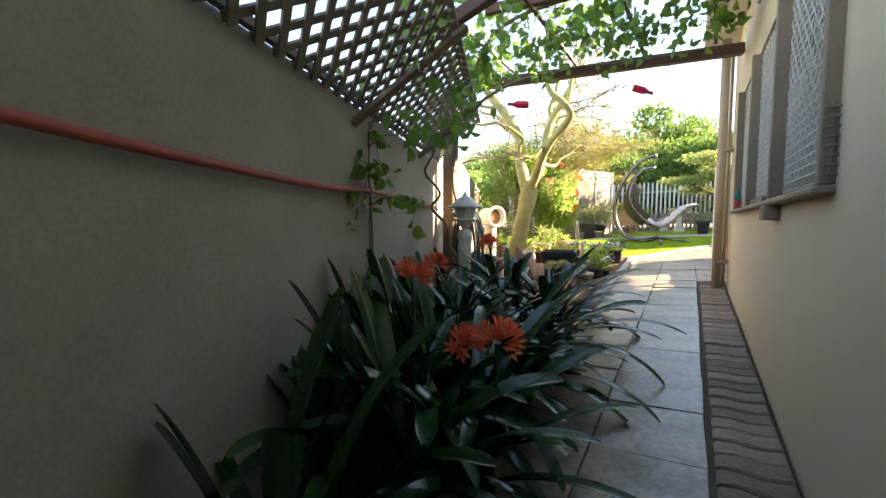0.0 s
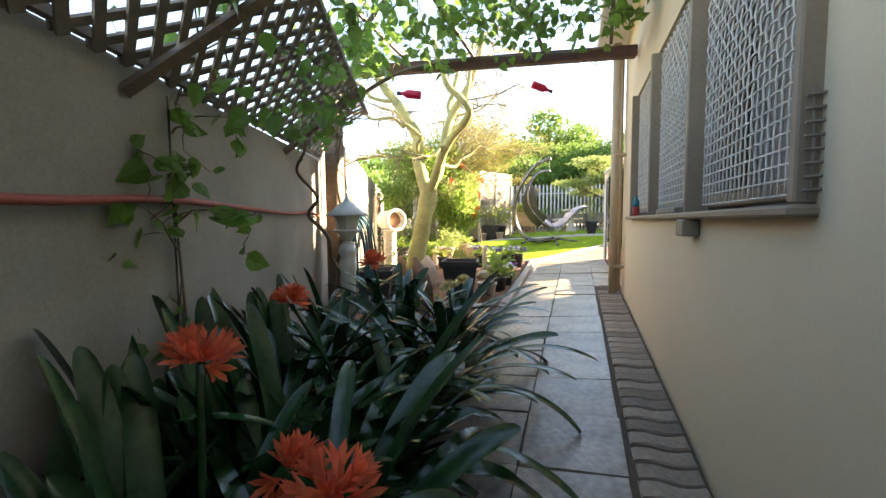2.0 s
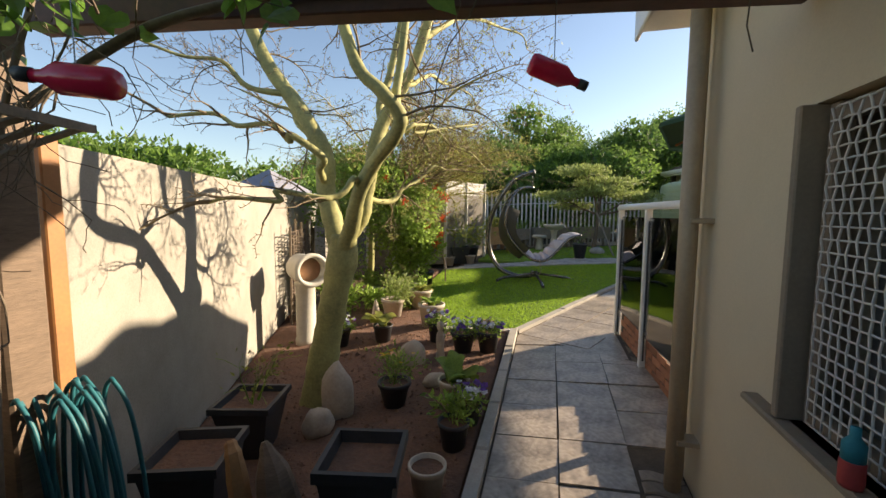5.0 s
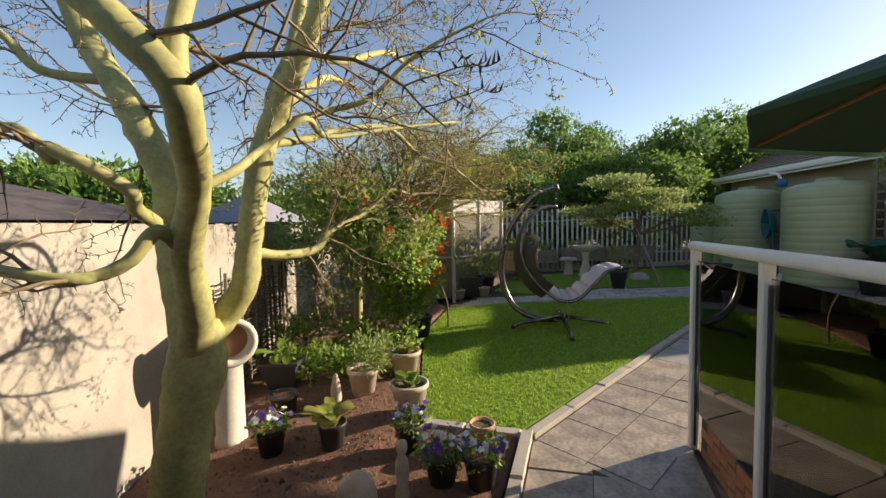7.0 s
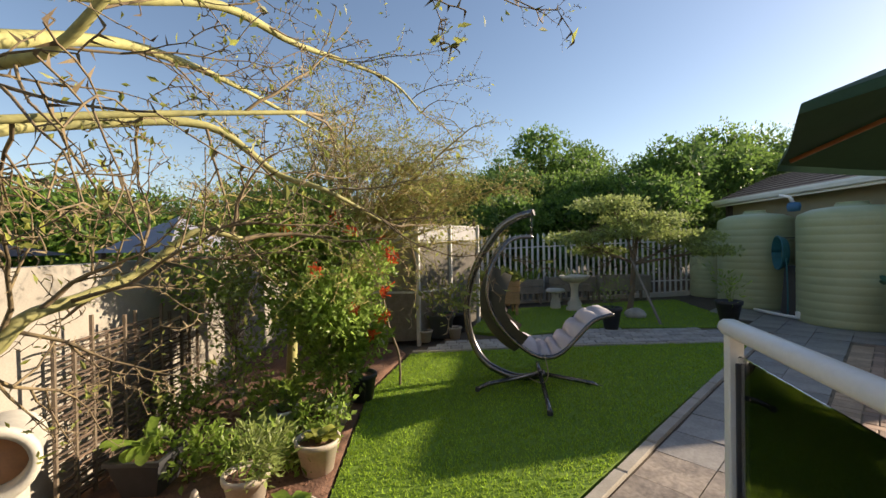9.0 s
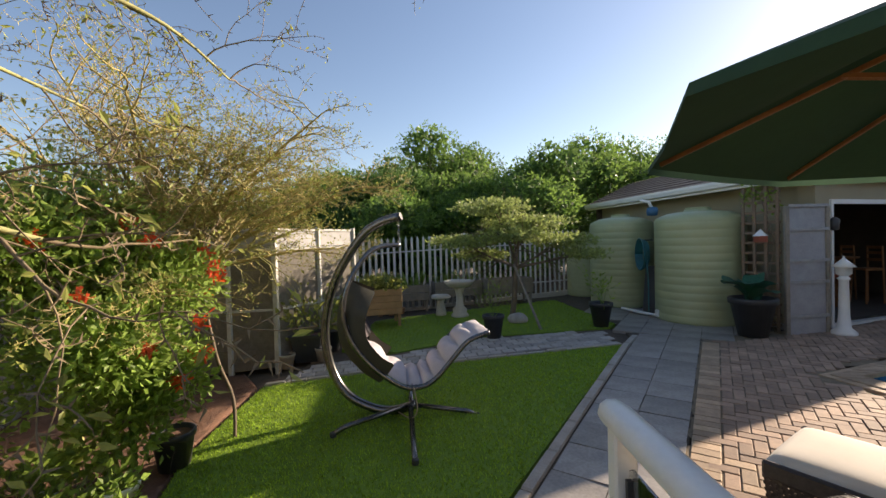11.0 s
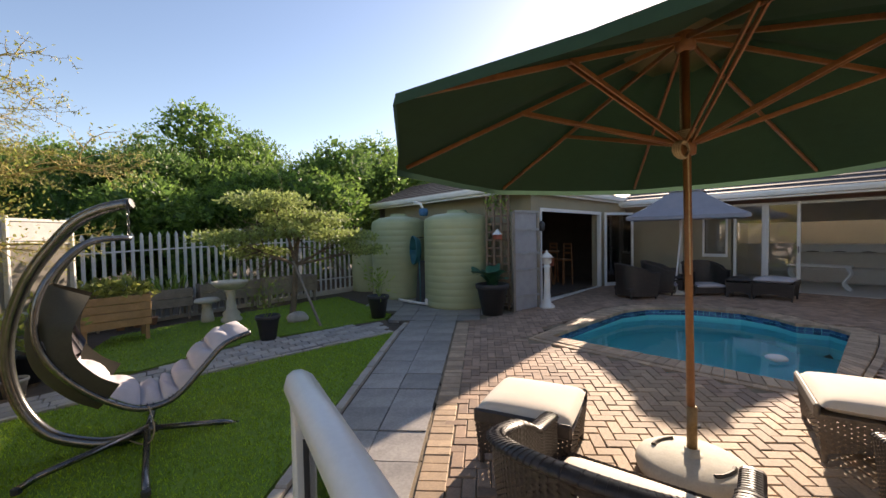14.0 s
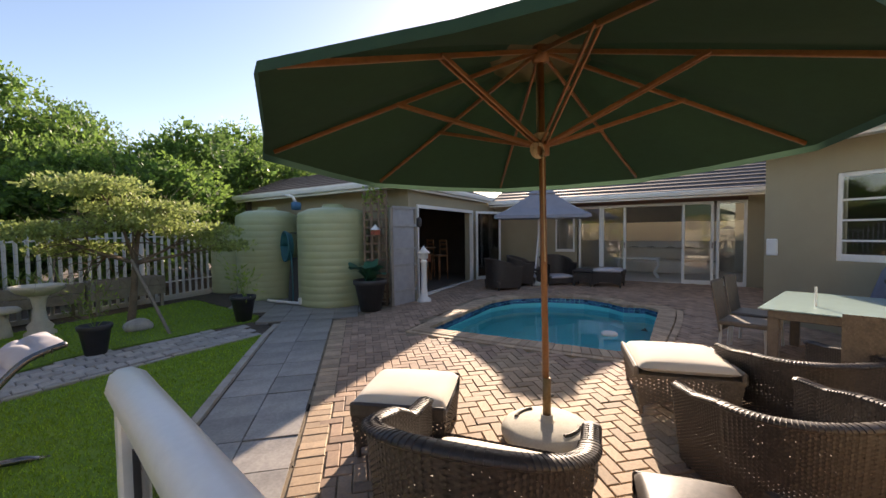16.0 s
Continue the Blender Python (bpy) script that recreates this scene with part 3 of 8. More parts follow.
for i in range(44):
    for j in range(14):
        a = (-2.6 + 0.2 * i + (0.1 if j % 2 else 0), 11.6 + 0.17 * j + 0.045 * i)
        q = [(a[0], a[1]), (a[0] + 0.19, a[1] + 0.042), (a[0] + 0.155, a[1] + 0.2), (a[0] - 0.035, a[1] + 0.158)]
        if all(inside(p, CROSS) for p in q):
            t1 = random.uniform(-0.006, 0.006)
            part("cobble", MB().prism(q, on(-0.05 + t1), on(0.012 + t1), 0.01), COBBLE, cross)

# ---- deck of brick pavers ----
DECK = [(1.3, 5.05), (1.12, 6.0), (0.87, 7.5), p2(7.1, 1.02), (5.15, 13.25), (6.0, 13.5), (11.3, 15.68), (13.25, 8.75), (13.4, 7.6), (9.35, 7.7), (8.2, 4.4), (4.3, 4.75)]
pc = Vector((sum(p[0] for p in POOL) / len(POOL), sum(p[1] for p in POOL) / len(POOL)))


def grow(poly, d):
    out = []
    for p in poly:
        v = Vector(p) - pc
        out.append(tuple(pc + v * ((v.length + d) / v.length)))
    return out


def dense(poly, step=0.1):
    out = []
    for i in range(len(poly)):
        a, b = Vector(poly[i]), Vector(poly[(i + 1) % len(poly)])
        n = max(1, round((b - a).length / step))
        out += [tuple(a + (b - a) * (k / n)) for k in range(n)]
    return out


deck = new("deck")
tagged(deck, "herringbone terrace of worn brown brick pavers", "terrace", "", "structure")
# mortar bed with the pool cut out: a bridge of cells
bed = MB()
bs_ = 0.25
hole = grow(POOL, 0.2)
for i in range(60):
    for j in range(48):
        x, y = 0.5 + bs_ * i, 4.0 + bs_ * j
        q = [(x, y), (x + bs_, y), (x + bs_, y + bs_), (x, y + bs_)]
        if any(inside(p, DECK) for p in q) and not any(inside(p, hole) for p in q) and (x - KC.x) * PN.x + (y - KC.y) * PN.y > 0.75:
            bed.add([(a, b, H(a, b) - 0.012) for a, b in q], [(0, 1, 2, 3)])
part("mortar_bed", bed, mat("sandy_joint", (0.26, 0.2, 0.13), (0.16, 0.125, 0.085), 6, 0.95, 0.5), deck)
BW = 0.106
brick_me = MB().box((BW, BW / 2, -0.028), (2 * BW - 0.007, BW - 0.007, 0.056), None, 0.006).mesh("brick", BRICK)
rest = MB()
cop = grow(POOL, 0.36)
ux, uy = Vector((PN.x, PN.y, 0)), Vector((PU.x, PU.y, 0))
base_o = Vector((*p2(0.3, 1.14), 0))
count = 0
for strip_k in range(-30, 30):
    for k in range(-60, 130):
        for vert in (0, 1):
            a, b = (k + 4 * strip_k, k) if not vert else (k + 4 * strip_k, k + 1)
            c = base_o + ux * (BW * a) + uy * (BW * b)
            if not (0 < c.x < 14.5 and 4.3 < c.y < 15):
                continue
            e1, e2 = (ux * 2 * BW, uy * BW) if not vert else (uy * 2 * BW, -ux * BW)
            if vert:
                c = c + ux * BW
            q = [c, c + e1, c + e1 + e2, c + e2]
            mid = c + (e1 + e2) / 2
            if not all(inside((p.x, p.y), DECK) for p in q) or any(inside((p.x, p.y), cop) for p in q):
                continue
            if (mid.x - KC.x) * PN.x + (mid.y - KC.y) * PN.y < 1.24:
                continue
            z0, z1, z2 = H(c.x, c.y), H((c + e1).x, (c + e1).y), H((c + e2).x, (c + e2).y)
            X = (Vector((e1.x, e1.y, z1 - z0))).normalized()
            Y = Vector((e2.x, e2.y, z2 - z0)).normalized()
            Z = X.cross(Y).normalized()
            Y = Z.cross(X)
            jz = random.uniform(-0.004, 0.004)
            M = Matrix(((X.x, Y.x, Z.x, c.x), (X.y, Y.y, Z.y, c.y), (X.z, Y.z, Z.z, z0 + jz), (0, 0, 0, 1)))
            if 2.3 < mid.x < 4.9 and 7.3 < mid.y < 9.7 and count < 300:
                part("brick", brick_me, None, deck, "", False, M)
                count += 1
            else:
                rest.box((BW, BW / 2, -0.028), (2 * BW - 0.007, BW - 0.007, 0.056), M, 0.006)
tagged(part("paving_bricks", rest, BRICKS, deck), "", "", "", "stuff")
# soldier course along the slab path
for k in range(60):
    u = 0.75 + 0.108 * k
    if u > 7.0:
        break
    q = [p2(u, 1.02), p2(u + 0.1, 1.02), p2(u + 0.1, 1.235), p2(u, 1.235)]
    t1 = random.uniform(-0.004, 0.004)
    part("edge_brick", MB().prism(q, on(-0.05), on(t1), 0.006), BRICK, deck)

# ---- pool ----
pool = structure("pool_shell", MB(), None, "turquoise plastered garden swimming pool", "pool") if False else new("pool")
tagged(pool, "freeform swimming pool with turquoise water", "pool", "", "structure")
WATER = 0.5
dp_ = dense(POOL, 0.105)
shell = MB()
n = len(dp_)
shell.add([(x, y, H(x, y)) for x, y in dp_] + [(x, y, -0.75) for x, y in dp_], [(i, (i + 1) % n, n + (i + 1) % n, n + i) for i in range(n)] + [tuple(n + i for i in range(n))])
part("pool_shell", shell, POOLTILE, pool, "turquoise plaster shell")
for i in range(n):
    a, b = Vector(dp_[i]), Vector(dp_[(i + 1) % n])
    dd = (b - a).normalized()
    inw = Vector((-dd.y, dd.x))
    if inw.dot(pc - a) < 0:
        inw = -inw
    q = [a + dd * 0.003, b - dd * 0.003, b - dd * 0.003 + inw * 0.008, a + dd * 0.003 + inw * 0.008]
    for r_ in (0, 1):
        if (i + r_) % 1 == 0:
            part("mosaic_tile", MB().prism([tuple(p) for p in q], on(-0.045 - 0.055 * r_ - 0.05), on(-0.045 - 0.055 * r_)), BLUETILE, pool)
outer = dense(grow(POOL, 0.30), 0.12)
ins = dense(POOL, 0.12)
per = dense(POOL, 0.115)
for i in range(len(per)):
    a, b = Vector(per[i]), Vector(per[(i + 1) % len(per)])
    va, vb = (a - pc).normalized(), (b - pc).normalized()
    q = [a - va * 0.03, b - vb * 0.03, b + vb * 0.27, a + va * 0.27]
    q = [tuple(Vector(p) + ((a + b) / 2 + (va + vb) * 0.06 - Vector(p)).normalized() * 0.004) for p in q]
    part("coping_brick", MB().prism(q, on(-0.04), on(0.014 + random.uniform(-0.003, 0.003)), 0.01), BRICK, pool)
    q2 = [a + va * 0.28, b + vb * 0.28, b + vb * 0.38, a + va * 0.38]
    part("border_brick", MB().prism([tuple(p) for p in q2], on(-0.04), on(0.004), 0.006), BRICK, pool)
wm = bpy.data.materials.new("pool_water")
wm.use_nodes = True
wb = wm.node_tree.nodes["Principled BSDF"]
wb.inputs["Base Color"].default_value = (0.75, 0.97, 1.0, 1)
wb.inputs["Transmission Weight"].default_value, wb.inputs["Roughness"].default_value, wb.inputs["IOR"].default_value = 1.0, 0.02, 1.33
nz, bp = wm.node_tree.nodes.new("ShaderNodeTexNoise"), wm.node_tree.nodes.new("ShaderNodeBump")
nz.inputs["Scale"].default_value = 5
bp.inputs["Strength"].default_value, bp.inputs["Distance"].default_value = 0.25, 0.02
wm.node_tree.links.new(nz.outputs[0], bp.inputs["Height"])
wm.node_tree.links.new(bp.outputs[0], wb.inputs["Normal"])
wat = MB().add([(x, y, WATER) for x, y in grow(POOL, 0.005)], [tuple(range(len(POOL)))])
water = structure("water", wat, wm, "clear turquoise pool water with slight ripples", "water")
water.visible_shadow = False
flo = thing("chlorine_floater", "round white chlorine floater in the pool", "floater", pose(7.0, 9.35, WATER))
part("float_body", MB().lathe([(0.0, -0.09), (0.06, -0.08), (0.07, -0.02), (0.12, -0.01), (0.13, 0.025), (0.1, 0.05), (0.05, 0.06), (0.0, 0.062)], 20), WHITE, flo, "", True)

# ---- buildings round the pool ----
PZ = 0.73
GK, BC = Vector((6.0, 13.45)), Vector((11.36, 15.63))    # outer and inner corner of the games room
GU = (BC - GK).normalized()
GN = Vector((GU.y, -GU.x))


def dwall(s, out=0.0):             # metres along the games-room wall from its outer corner
    return GK + GU * s + GN * out


def swall(s):                      # along the sliding-door wall, 0 to 1
    return Vector((11.9 + 1.3 * s, 13.6 - 4.85 * s))


olive = MB()
def seg(p, q, z0, z1, th=0.25, mb=None):
    (mb or olive).prism([tuple(p), tuple(q), tuple(q + Vector((-(q - p).y, (q - p).x)).normalized() * th), tuple(p + Vector((-(q - p).y, (q - p).x)).normalized() * th)], z0, z1)


DO0, DO1 = 0.36, 3.78             # the wide doorway
seg(dwall(0.0), dwall(DO0), 0.2, 3.26)
seg(dwall(DO0), dwall(DO1), 2.87, 3.26)
seg(dwall(DO1), BC, 0.2, 3.26)
seg(Vector((4.35, 19.0)), GK + Vector((-0.004, 0.006)), 0.2, 3.26)
structure("wall_games_room", olive, PLASTER_O, "olive plastered wall of the games room", "wall")
olive = MB()
seg(BC, swall(-0.02), 0.2, 3.1)
seg(swall(-0.02), swall(0.14), 0.2, 1.55)
seg(swall(-0.02), swall(0.02), 1.55, 3.1)
seg(swall(0.14), swall(0.155), 0.2, 3.1)
seg(swall(0.02), swall(0.14), 2.9, 3.1)
seg(swall(0.155), swall(1.0), 2.95, 3.1)
seg(swall(1.0), swall(1.35), 0.2, 3.1)
structure("wall_lounge", olive, PLASTER_O, "olive plastered wall of the lounge", "wall")
# house on the other side of the terrace
HK, HD = Vector((9.3, 7.75)), Vector((-0.34, -0.94))
olive = MB()
seg(HK, HK + HD * 0.95, 0.2, 3.5)
seg(HK + HD * 0.95, HK + HD * 2.5, 0.2, 1.72)
seg(HK + HD * 0.95, HK + HD * 2.5, 3.02, 3.5)
seg(HK + HD * 2.5, HK + HD * 4.6, 0.2, 3.5)
seg(Vector((13.5, 7.2)), HK, 0.2, 3.5)
structure("wall_bedroom", olive, PLASTER_O, "olive plastered wall with a white window", "wall")


def roof(name, e0, e1, r1, r0, ze, zr, courses=9):
    """Tile courses, stepped, from an eave line e0-e1 to a ridge line r0-r1."""
    ob = tagged(new(name), "dark grey-brown tiled roof with white gutter", "roof", "", "structure")
    E0, E1, R0, R1 = Vector((*e0, ze)), Vector((*e1, ze)), Vector((*r0, zr)), Vector((*r1, zr))
    for i in range(courses):
        t0, t1 = i / courses, (i + 1) / courses + 0.01
        a, b = E0.lerp(R0, t0), E1.lerp(R1, t0)
        c, d_ = E1.lerp(R1, t1), E0.lerp(R0, t1)
        up = Vector((0, 0, 0.045))
        m_ = MB().add([a, b, c, d_, a + up, b + up, c + up * 0.2, d_ + up * 0.2], [(0, 3, 2, 1), (4, 5, 6, 7), (0, 1, 5, 4), (1, 2, 6, 5), (2, 3, 7, 6), (3, 0, 4, 7)])
        part("tile_course", m_, ROOF, ob)
    dd = (E1 - E0).normalized()
    sd = dd.cross(Vector((0, 0, 1)))
    if sd.dot(R0 - E0) > 0:
        sd = -sd
    g = MB()
    prof = [(0.0, 0.02), (0.11, 0.02), (0.115, -0.03), (0.095, -0.10), (0.02, -0.12), (0.0, -0.12)]
    vs = [tuple(P + sd * x + Vector((0, 0, z))) for P in (E0, E1) for x, z in prof]
    k = len(prof)
    g.add(vs, [(i, (i + 1) % k, k + (i + 1) % k, k + i) for i in range(k)] + [tuple(range(k))[::-1], tuple(range(k, 2 * k))])
    part("gutter", g, WHITE, ob, "white box gutter")
    f = MB()
    f.add([E0 + Vector((0, 0, -0.16)), E1 + Vector((0, 0, -0.16)), E1, E0] + [p - sd * 0.03 for p in (E0 + Vector((0, 0, -0.16)), E1 + Vector((0, 0, -0.16)), E1, E0)], [(0, 1, 2, 3), (7, 6, 5, 4), (0, 4, 5, 1)])
    part("fascia", f, WHITE, ob)
    so = MB().add([E0 + Vector((0, 0, -0.1)), E1 + Vector((0, 0, -0.1)), E1 - sd * 0.6 + Vector((0, 0, -0.1)), E0 - sd * 0.6 + Vector((0, 0, -0.1))], [(0, 3, 2, 1)])
    part("soffit", so, WHITE, ob)
    return ob


roof("roof_games", (5.45, 13.06), (10.95, 15.3), (11.5, 18.6), (7.3, 16.9), 3.31, 4.25)
roof("roof_games_side", (3.95, 19.1), (5.45, 13.06), (7.3, 16.9), (6.2, 21.5), 3.31, 4.25)
roof("roof_lounge", (10.66, 15.2), (12.75, 7.6), (16.6, 8.3), (14.6, 16.6), 3.18, 4.6, 11)
roof("roof_bedroom", tuple(HK + HD * -0.6 + Vector((-0.55, 0.2))), tuple(HK + HD * 4.6 + Vector((-0.55, 0.2))), tuple(HK + HD * 4.6 + Vector((3.4, -1.2))), tuple(HK + HD * -0.6 + Vector((3.4, -1.2))), 3.6, 4.9)


def door_leaf(a, b, z0, z1, name="door_leaf", fw=0.07, parent=None, label="", handle=False, bars=()):
    """A white aluminium leaf with a pane between plan points a and b."""
    a, b = Vector(a), Vector(b)
    L = (b - a).length
    an = math.degrees(math.atan2(b.y - a.y, b.x - a.x))
    lf = thing(name, label, "door", pose(a.x, a.y, z0, 0, 0, an), "", "structure")
    hgt = z1 - z0
    for nm, c, s in (("stile", (fw / 2, 0, hgt / 2), (fw, 0.045, hgt)), ("stile", (L - fw / 2, 0, hgt / 2), (fw, 0.045, hgt)), ("rail", (L / 2, 0, fw / 2 + 0.02), (L - 2 * fw, 0.045, fw + 0.04)), ("rail", (L / 2, 0, hgt - fw / 2), (L - 2 * fw, 0.045, fw))):
        part(nm, MB().box(c, s, None, 0.006), WHITE_MET, lf)
    for z in bars:
        part("glazing_bar", MB().box((L / 2, 0, z), (L - 2 * fw, 0.03, 0.03), None, 0.004), WHITE_MET, lf)
    gp_ = part("pane", MB().box((L / 2, 0, hgt / 2 + 0.02), (L - 2 * fw, 0.008, hgt - 2 * fw - 0.04)), GLASS, lf)
    gp_.visible_shadow = False
    if handle:
        part("handle", MB().box((L - fw / 2, -0.04, 1.05), (0.02, 0.03, 0.16), None, 0.005), BLACK_PL, lf, "dark handle")
    return lf


DL = "white aluminium glazed sliding door leaf"
door_leaf(swall(0.165), swall(0.3), PZ, 2.95, "door_1", label=DL)
door_leaf(swall(0.3), swall(0.435), PZ, 2.95, "door_2", label="white glazed door leaf, folded beside the open doorway", handle=True)
door_leaf(swall(0.715), swall(0.86), PZ, 2.95, "door_3", label=DL, handle=True)
door_leaf(swall(0.87), swall(1.0), PZ, 2.95, "door_4", label=DL)
door_leaf(swall(0.02), swall(0.14), 1.55, 2.9, "window_2", 0.05, label="white framed fixed window")
hd = thing("door_header", "white aluminium track over the open doorway", "trim", None, "", "structure")
hp, hq = swall(0.435), swall(0.715)
part("track", wall_slab(tuple(hp), tuple(hq), 0.06, 2.88, 2.948), WHITE_MET, hd)
fasc = thing("wood_fascia", "red-brown timber board above the sliding doors", "trim", None, "", "structure")
part("board", wall_slab(tuple(swall(0.0) + Vector((-0.1, -0.03))), tuple(swall(1.0) + Vector((-0.1, -0.03))), 0.09, 2.955, 3.04), BEAMWOOD, fasc)
# games-room opening
gd = thing("door_5", "white aluminium door surround of the games room", "door", None, "", "structure")
for p, q, z0, z1 in ((DO0, DO0 + 0.06, PZ - 0.1, 2.865), (DO1 - 0.07, DO1, PZ - 0.1, 2.865), (DO0 + 0.062, DO1 - 0.072, 2.79, 2.866), (DO0 + 0.062, DO1 - 0.072, PZ - 0.15, PZ + 0.02)):
    part("jamb", wall_slab(tuple(dwall(p, 0.03)), tuple(dwall(q, 0.03)), 0.1, z0, z1), WHITE_MET, gd)
door_leaf(dwall(DO1 + 0.05, 0.1), dwall(DO1 + 1.05, 0.55), PZ, 2.85, "door_6", label="white glazed folding leaf pushed open against the wall")
door_leaf(HK + HD * 0.96 + Vector((0.05, 0)), HK + HD * 1.72 + Vector((0.05, 0)), 1.72, 3.02, "window_3", 0.06, label="white framed window with glazing bars", bars=(0.3, 0.6, 0.9))
door_leaf(HK + HD * 1.73 + Vector((0.05, 0)), HK + HD * 2.49 + Vector((0.05, 0)), 1.72, 3.02, "window_4", 0.06, label="white framed window with glazing bars", bars=(0.3, 0.6, 0.9))
# rooms behind the glass
room = MB()
PALE = mat("pale_room", (0.68, 0.63, 0.55), (0.60, 0.55, 0.48), 2, 0.8, 0.1)
for z0, z1 in ((0.3, 1.8), (2.5, 3.1)):             # a long window over the far sofa
    seg(swall(1.05) + Vector((4.2, 1.0)), swall(-0.1) + Vector((4.2, 1.0)), z0, z1, 0.1, room)
seg(swall(1.05), swall(1.05) + Vector((4.3, 1.0)), 0.3, 3.2, 0.1, room)
seg(swall(-0.1) + Vector((4.3, 1.0)), swall(-0.1), 0.3, 3.2, 0.1, room)
# Wall added outside the long window to cut the daylight in the lounge.
structure("wall_far_yard", wall_slab(tuple(swall(1.4) + Vector((5.9, 1.4))), tuple(swall(-0.5) + Vector((5.9, 1.4))), 0.2, 0.0, 3.3), PLASTER_O, "plain olive wall added to shade the lounge window", "wall")
structure("lounge_walls", room, PALE, "pale walls of the lounge", "wall")
fl = MB().prism([tuple(swall(-0.1)), tuple(swall(1.05)), tuple(swall(1.05) + Vector((4.3, 1.0))), tuple(swall(-0.1) + Vector((4.3, 1.0)))], PZ - 0.1, PZ + 0.01)
structure("floor_lounge", fl, PALE, "pale tiled lounge floor", "floor")
structure("ceiling_lounge", MB().prism([tuple(swall(-0.1)), tuple(swall(1.05)), tuple(swall(1.05) + Vector((4.3, 1.0))), tuple(swall(-0.1) + Vector((4.3, 1.0)))], 3.1, 3.14), WHITE, "white lounge ceiling", "ceiling")
room = MB()
seg(Vector((9.6, 20.2)), Vector((4.2, 19.1)), 0.3, 3.25, 0.1, room)
seg(BC + Vector((-0.05, 0.3)), Vector((9.6, 20.2)), 0.3, 3.25, 0.1, room)
structure("games_walls", room, ROOM_DIM, "brown games-room walls, darkened in colour for the dim light", "wall")
structure("floor_games", MB().prism([tuple(dwall(0.1, -0.26)), tuple(dwall(5.6, -0.26)), (9.7, 20.1), (4.6, 19.1)], PZ - 0.1, PZ + 0.005), ROOM_DIM, "tiled games-room floor, darkened in colour for the dim light", "floor")
# Dark backing wall added so that no bright sky shows through the window.
structure("bedroom_walls", wall_slab(tuple(HK + HD * 0.3 + Vector((2.2, -0.6))), tuple(HK + HD * 4.4 + Vector((2.2, -0.6))), 0.1, 0.2, 3.4), ROOM_DIM, "dark backing wall added behind the bedroom window", "wall")
structure("ceiling_bedroom", MB().prism([tuple(HK + HD * 0.05 + Vector((0.12, -0.04))), tuple(HK + HD * 4.5 + Vector((0.12, -0.04))), tuple(HK + HD * 4.5 + Vector((2.3, -0.7))), tuple(HK + HD * 0.05 + Vector((2.3, -0.7)))], 3.2, 3.25), WHITE, "white bedroom ceiling", "ceiling")
structure("ceiling_games", MB().prism([tuple(dwall(0.1, -0.26)), tuple(dwall(5.6, -0.26)), (9.7, 20.1), (4.6, 19.1)], 3.14, 3.2), ROOM_DIM, "games-room ceiling, darkened in colour for the dim light", "ceiling")

# ---- palisade fence ----
FA, FB = Vector((-6.0, 14.9)), Vector((3.45, 18.45))
fence = thing("palisade_fence", "white steel palisade fence behind the planters", "fence", None)
fd = (FB - FA).normalized()
fan = math.degrees(math.atan2(fd.y, fd.x))
L = (FB - FA).length
pale_me = MB()
for s_ in (-1, 1):
    pale_me.add([(0.0, 0.012 * 1, 0), (s_ * 0.032, -0.006, 0), (s_ * 0.032, -0.006, 1.78), (0, 0.012, 1.86), (0.0, 0.015, 0), (s_ * 0.032, -0.003, 0), (s_ * 0.032, -0.003, 1.78), (0, 0.015, 1.86)], [(0, 1, 2, 3), (7, 6, 5, 4), (1, 5, 6, 2), (2, 6, 7, 3)])
PALE_STEEL = mat("pale_steel", (0.62, 0.62, 0.60), (0.52, 0.52, 0.50), 6, 0.5, 0.1)
pale_me = pale_me.mesh("pale", PALE_STEEL)
for i in range(int(L / 0.155)):
    p = FA + fd * (0.155 * i)
    part("pale", pale_me, None, fence, "", False, pose(p.x, p.y, H(p.x, p.y) + 0.03, 0, 0, fan))
for z in (0.4, 1.5):
    part("rail", MB().tube([(*(FA + fd * k), H(*(FA + fd * k)) + z) for k in np.linspace(0, L, 12)], 0.022, 4), PALE_STEEL, fence)
for k in (0.02, 0.28, 0.55, 0.8, 0.995):
    p = FA + fd * (L * k) + Vector((0.03, 0.07))
    part("post", MB().box((p.x, p.y, H(p.x, p.y) + 0.9), (0.07, 0.07, 1.9), None, 0.006), PALE_STEEL, fence)
structure("fence_plinth", wall_slab(tuple(FA), tuple(FB), 0.12, 0.0, lambda x, y: H(x, y) + 0.1), CEMENT, "low cement strip under the fence", "plinth")
gl = thing("globe_lamp", "white globe garden lamp on a post behind the fence", "lamp", pose(0.1, 18.6, H(0.1, 18.6)))
part("post", MB().tube([(0, 0, -0.05), (0, 0, 1.62)], 0.03, 10), DARK_MET, gl)
part("globe", MB().lathe([(0.0, 1.55)] + [(0.17 * math.sin(a), 1.73 - 0.17 * math.cos(a)) for a in np.linspace(0.3, 3.1, 14)], 20), WHITE, gl, "white globe", True)

# ---- glass balustrade ----
RA, RB = Vector((0.715, 7.52)), Vector((0.92, 5.12))
rail = thing("glass_balustrade", "white metal balustrade with clear glass panels", "balustrade", None)
rd = (RB - RA).normalized()
rp = [(*(RA + rd * k), 1.86 - 0.01 * k) for k in (-0.02, 0.8, 1.6, 2.43)]
prof = [(-0.045, -0.012), (-0.036, 0.02), (-0.015, 0.034), (0.015, 0.034), (0.036, 0.02), (0.045, -0.012), (0.03, -0.03), (-0.03, -0.03)]
rn = Vector((-rd.y, rd.x))
tr_ = MB()
k = len(prof)
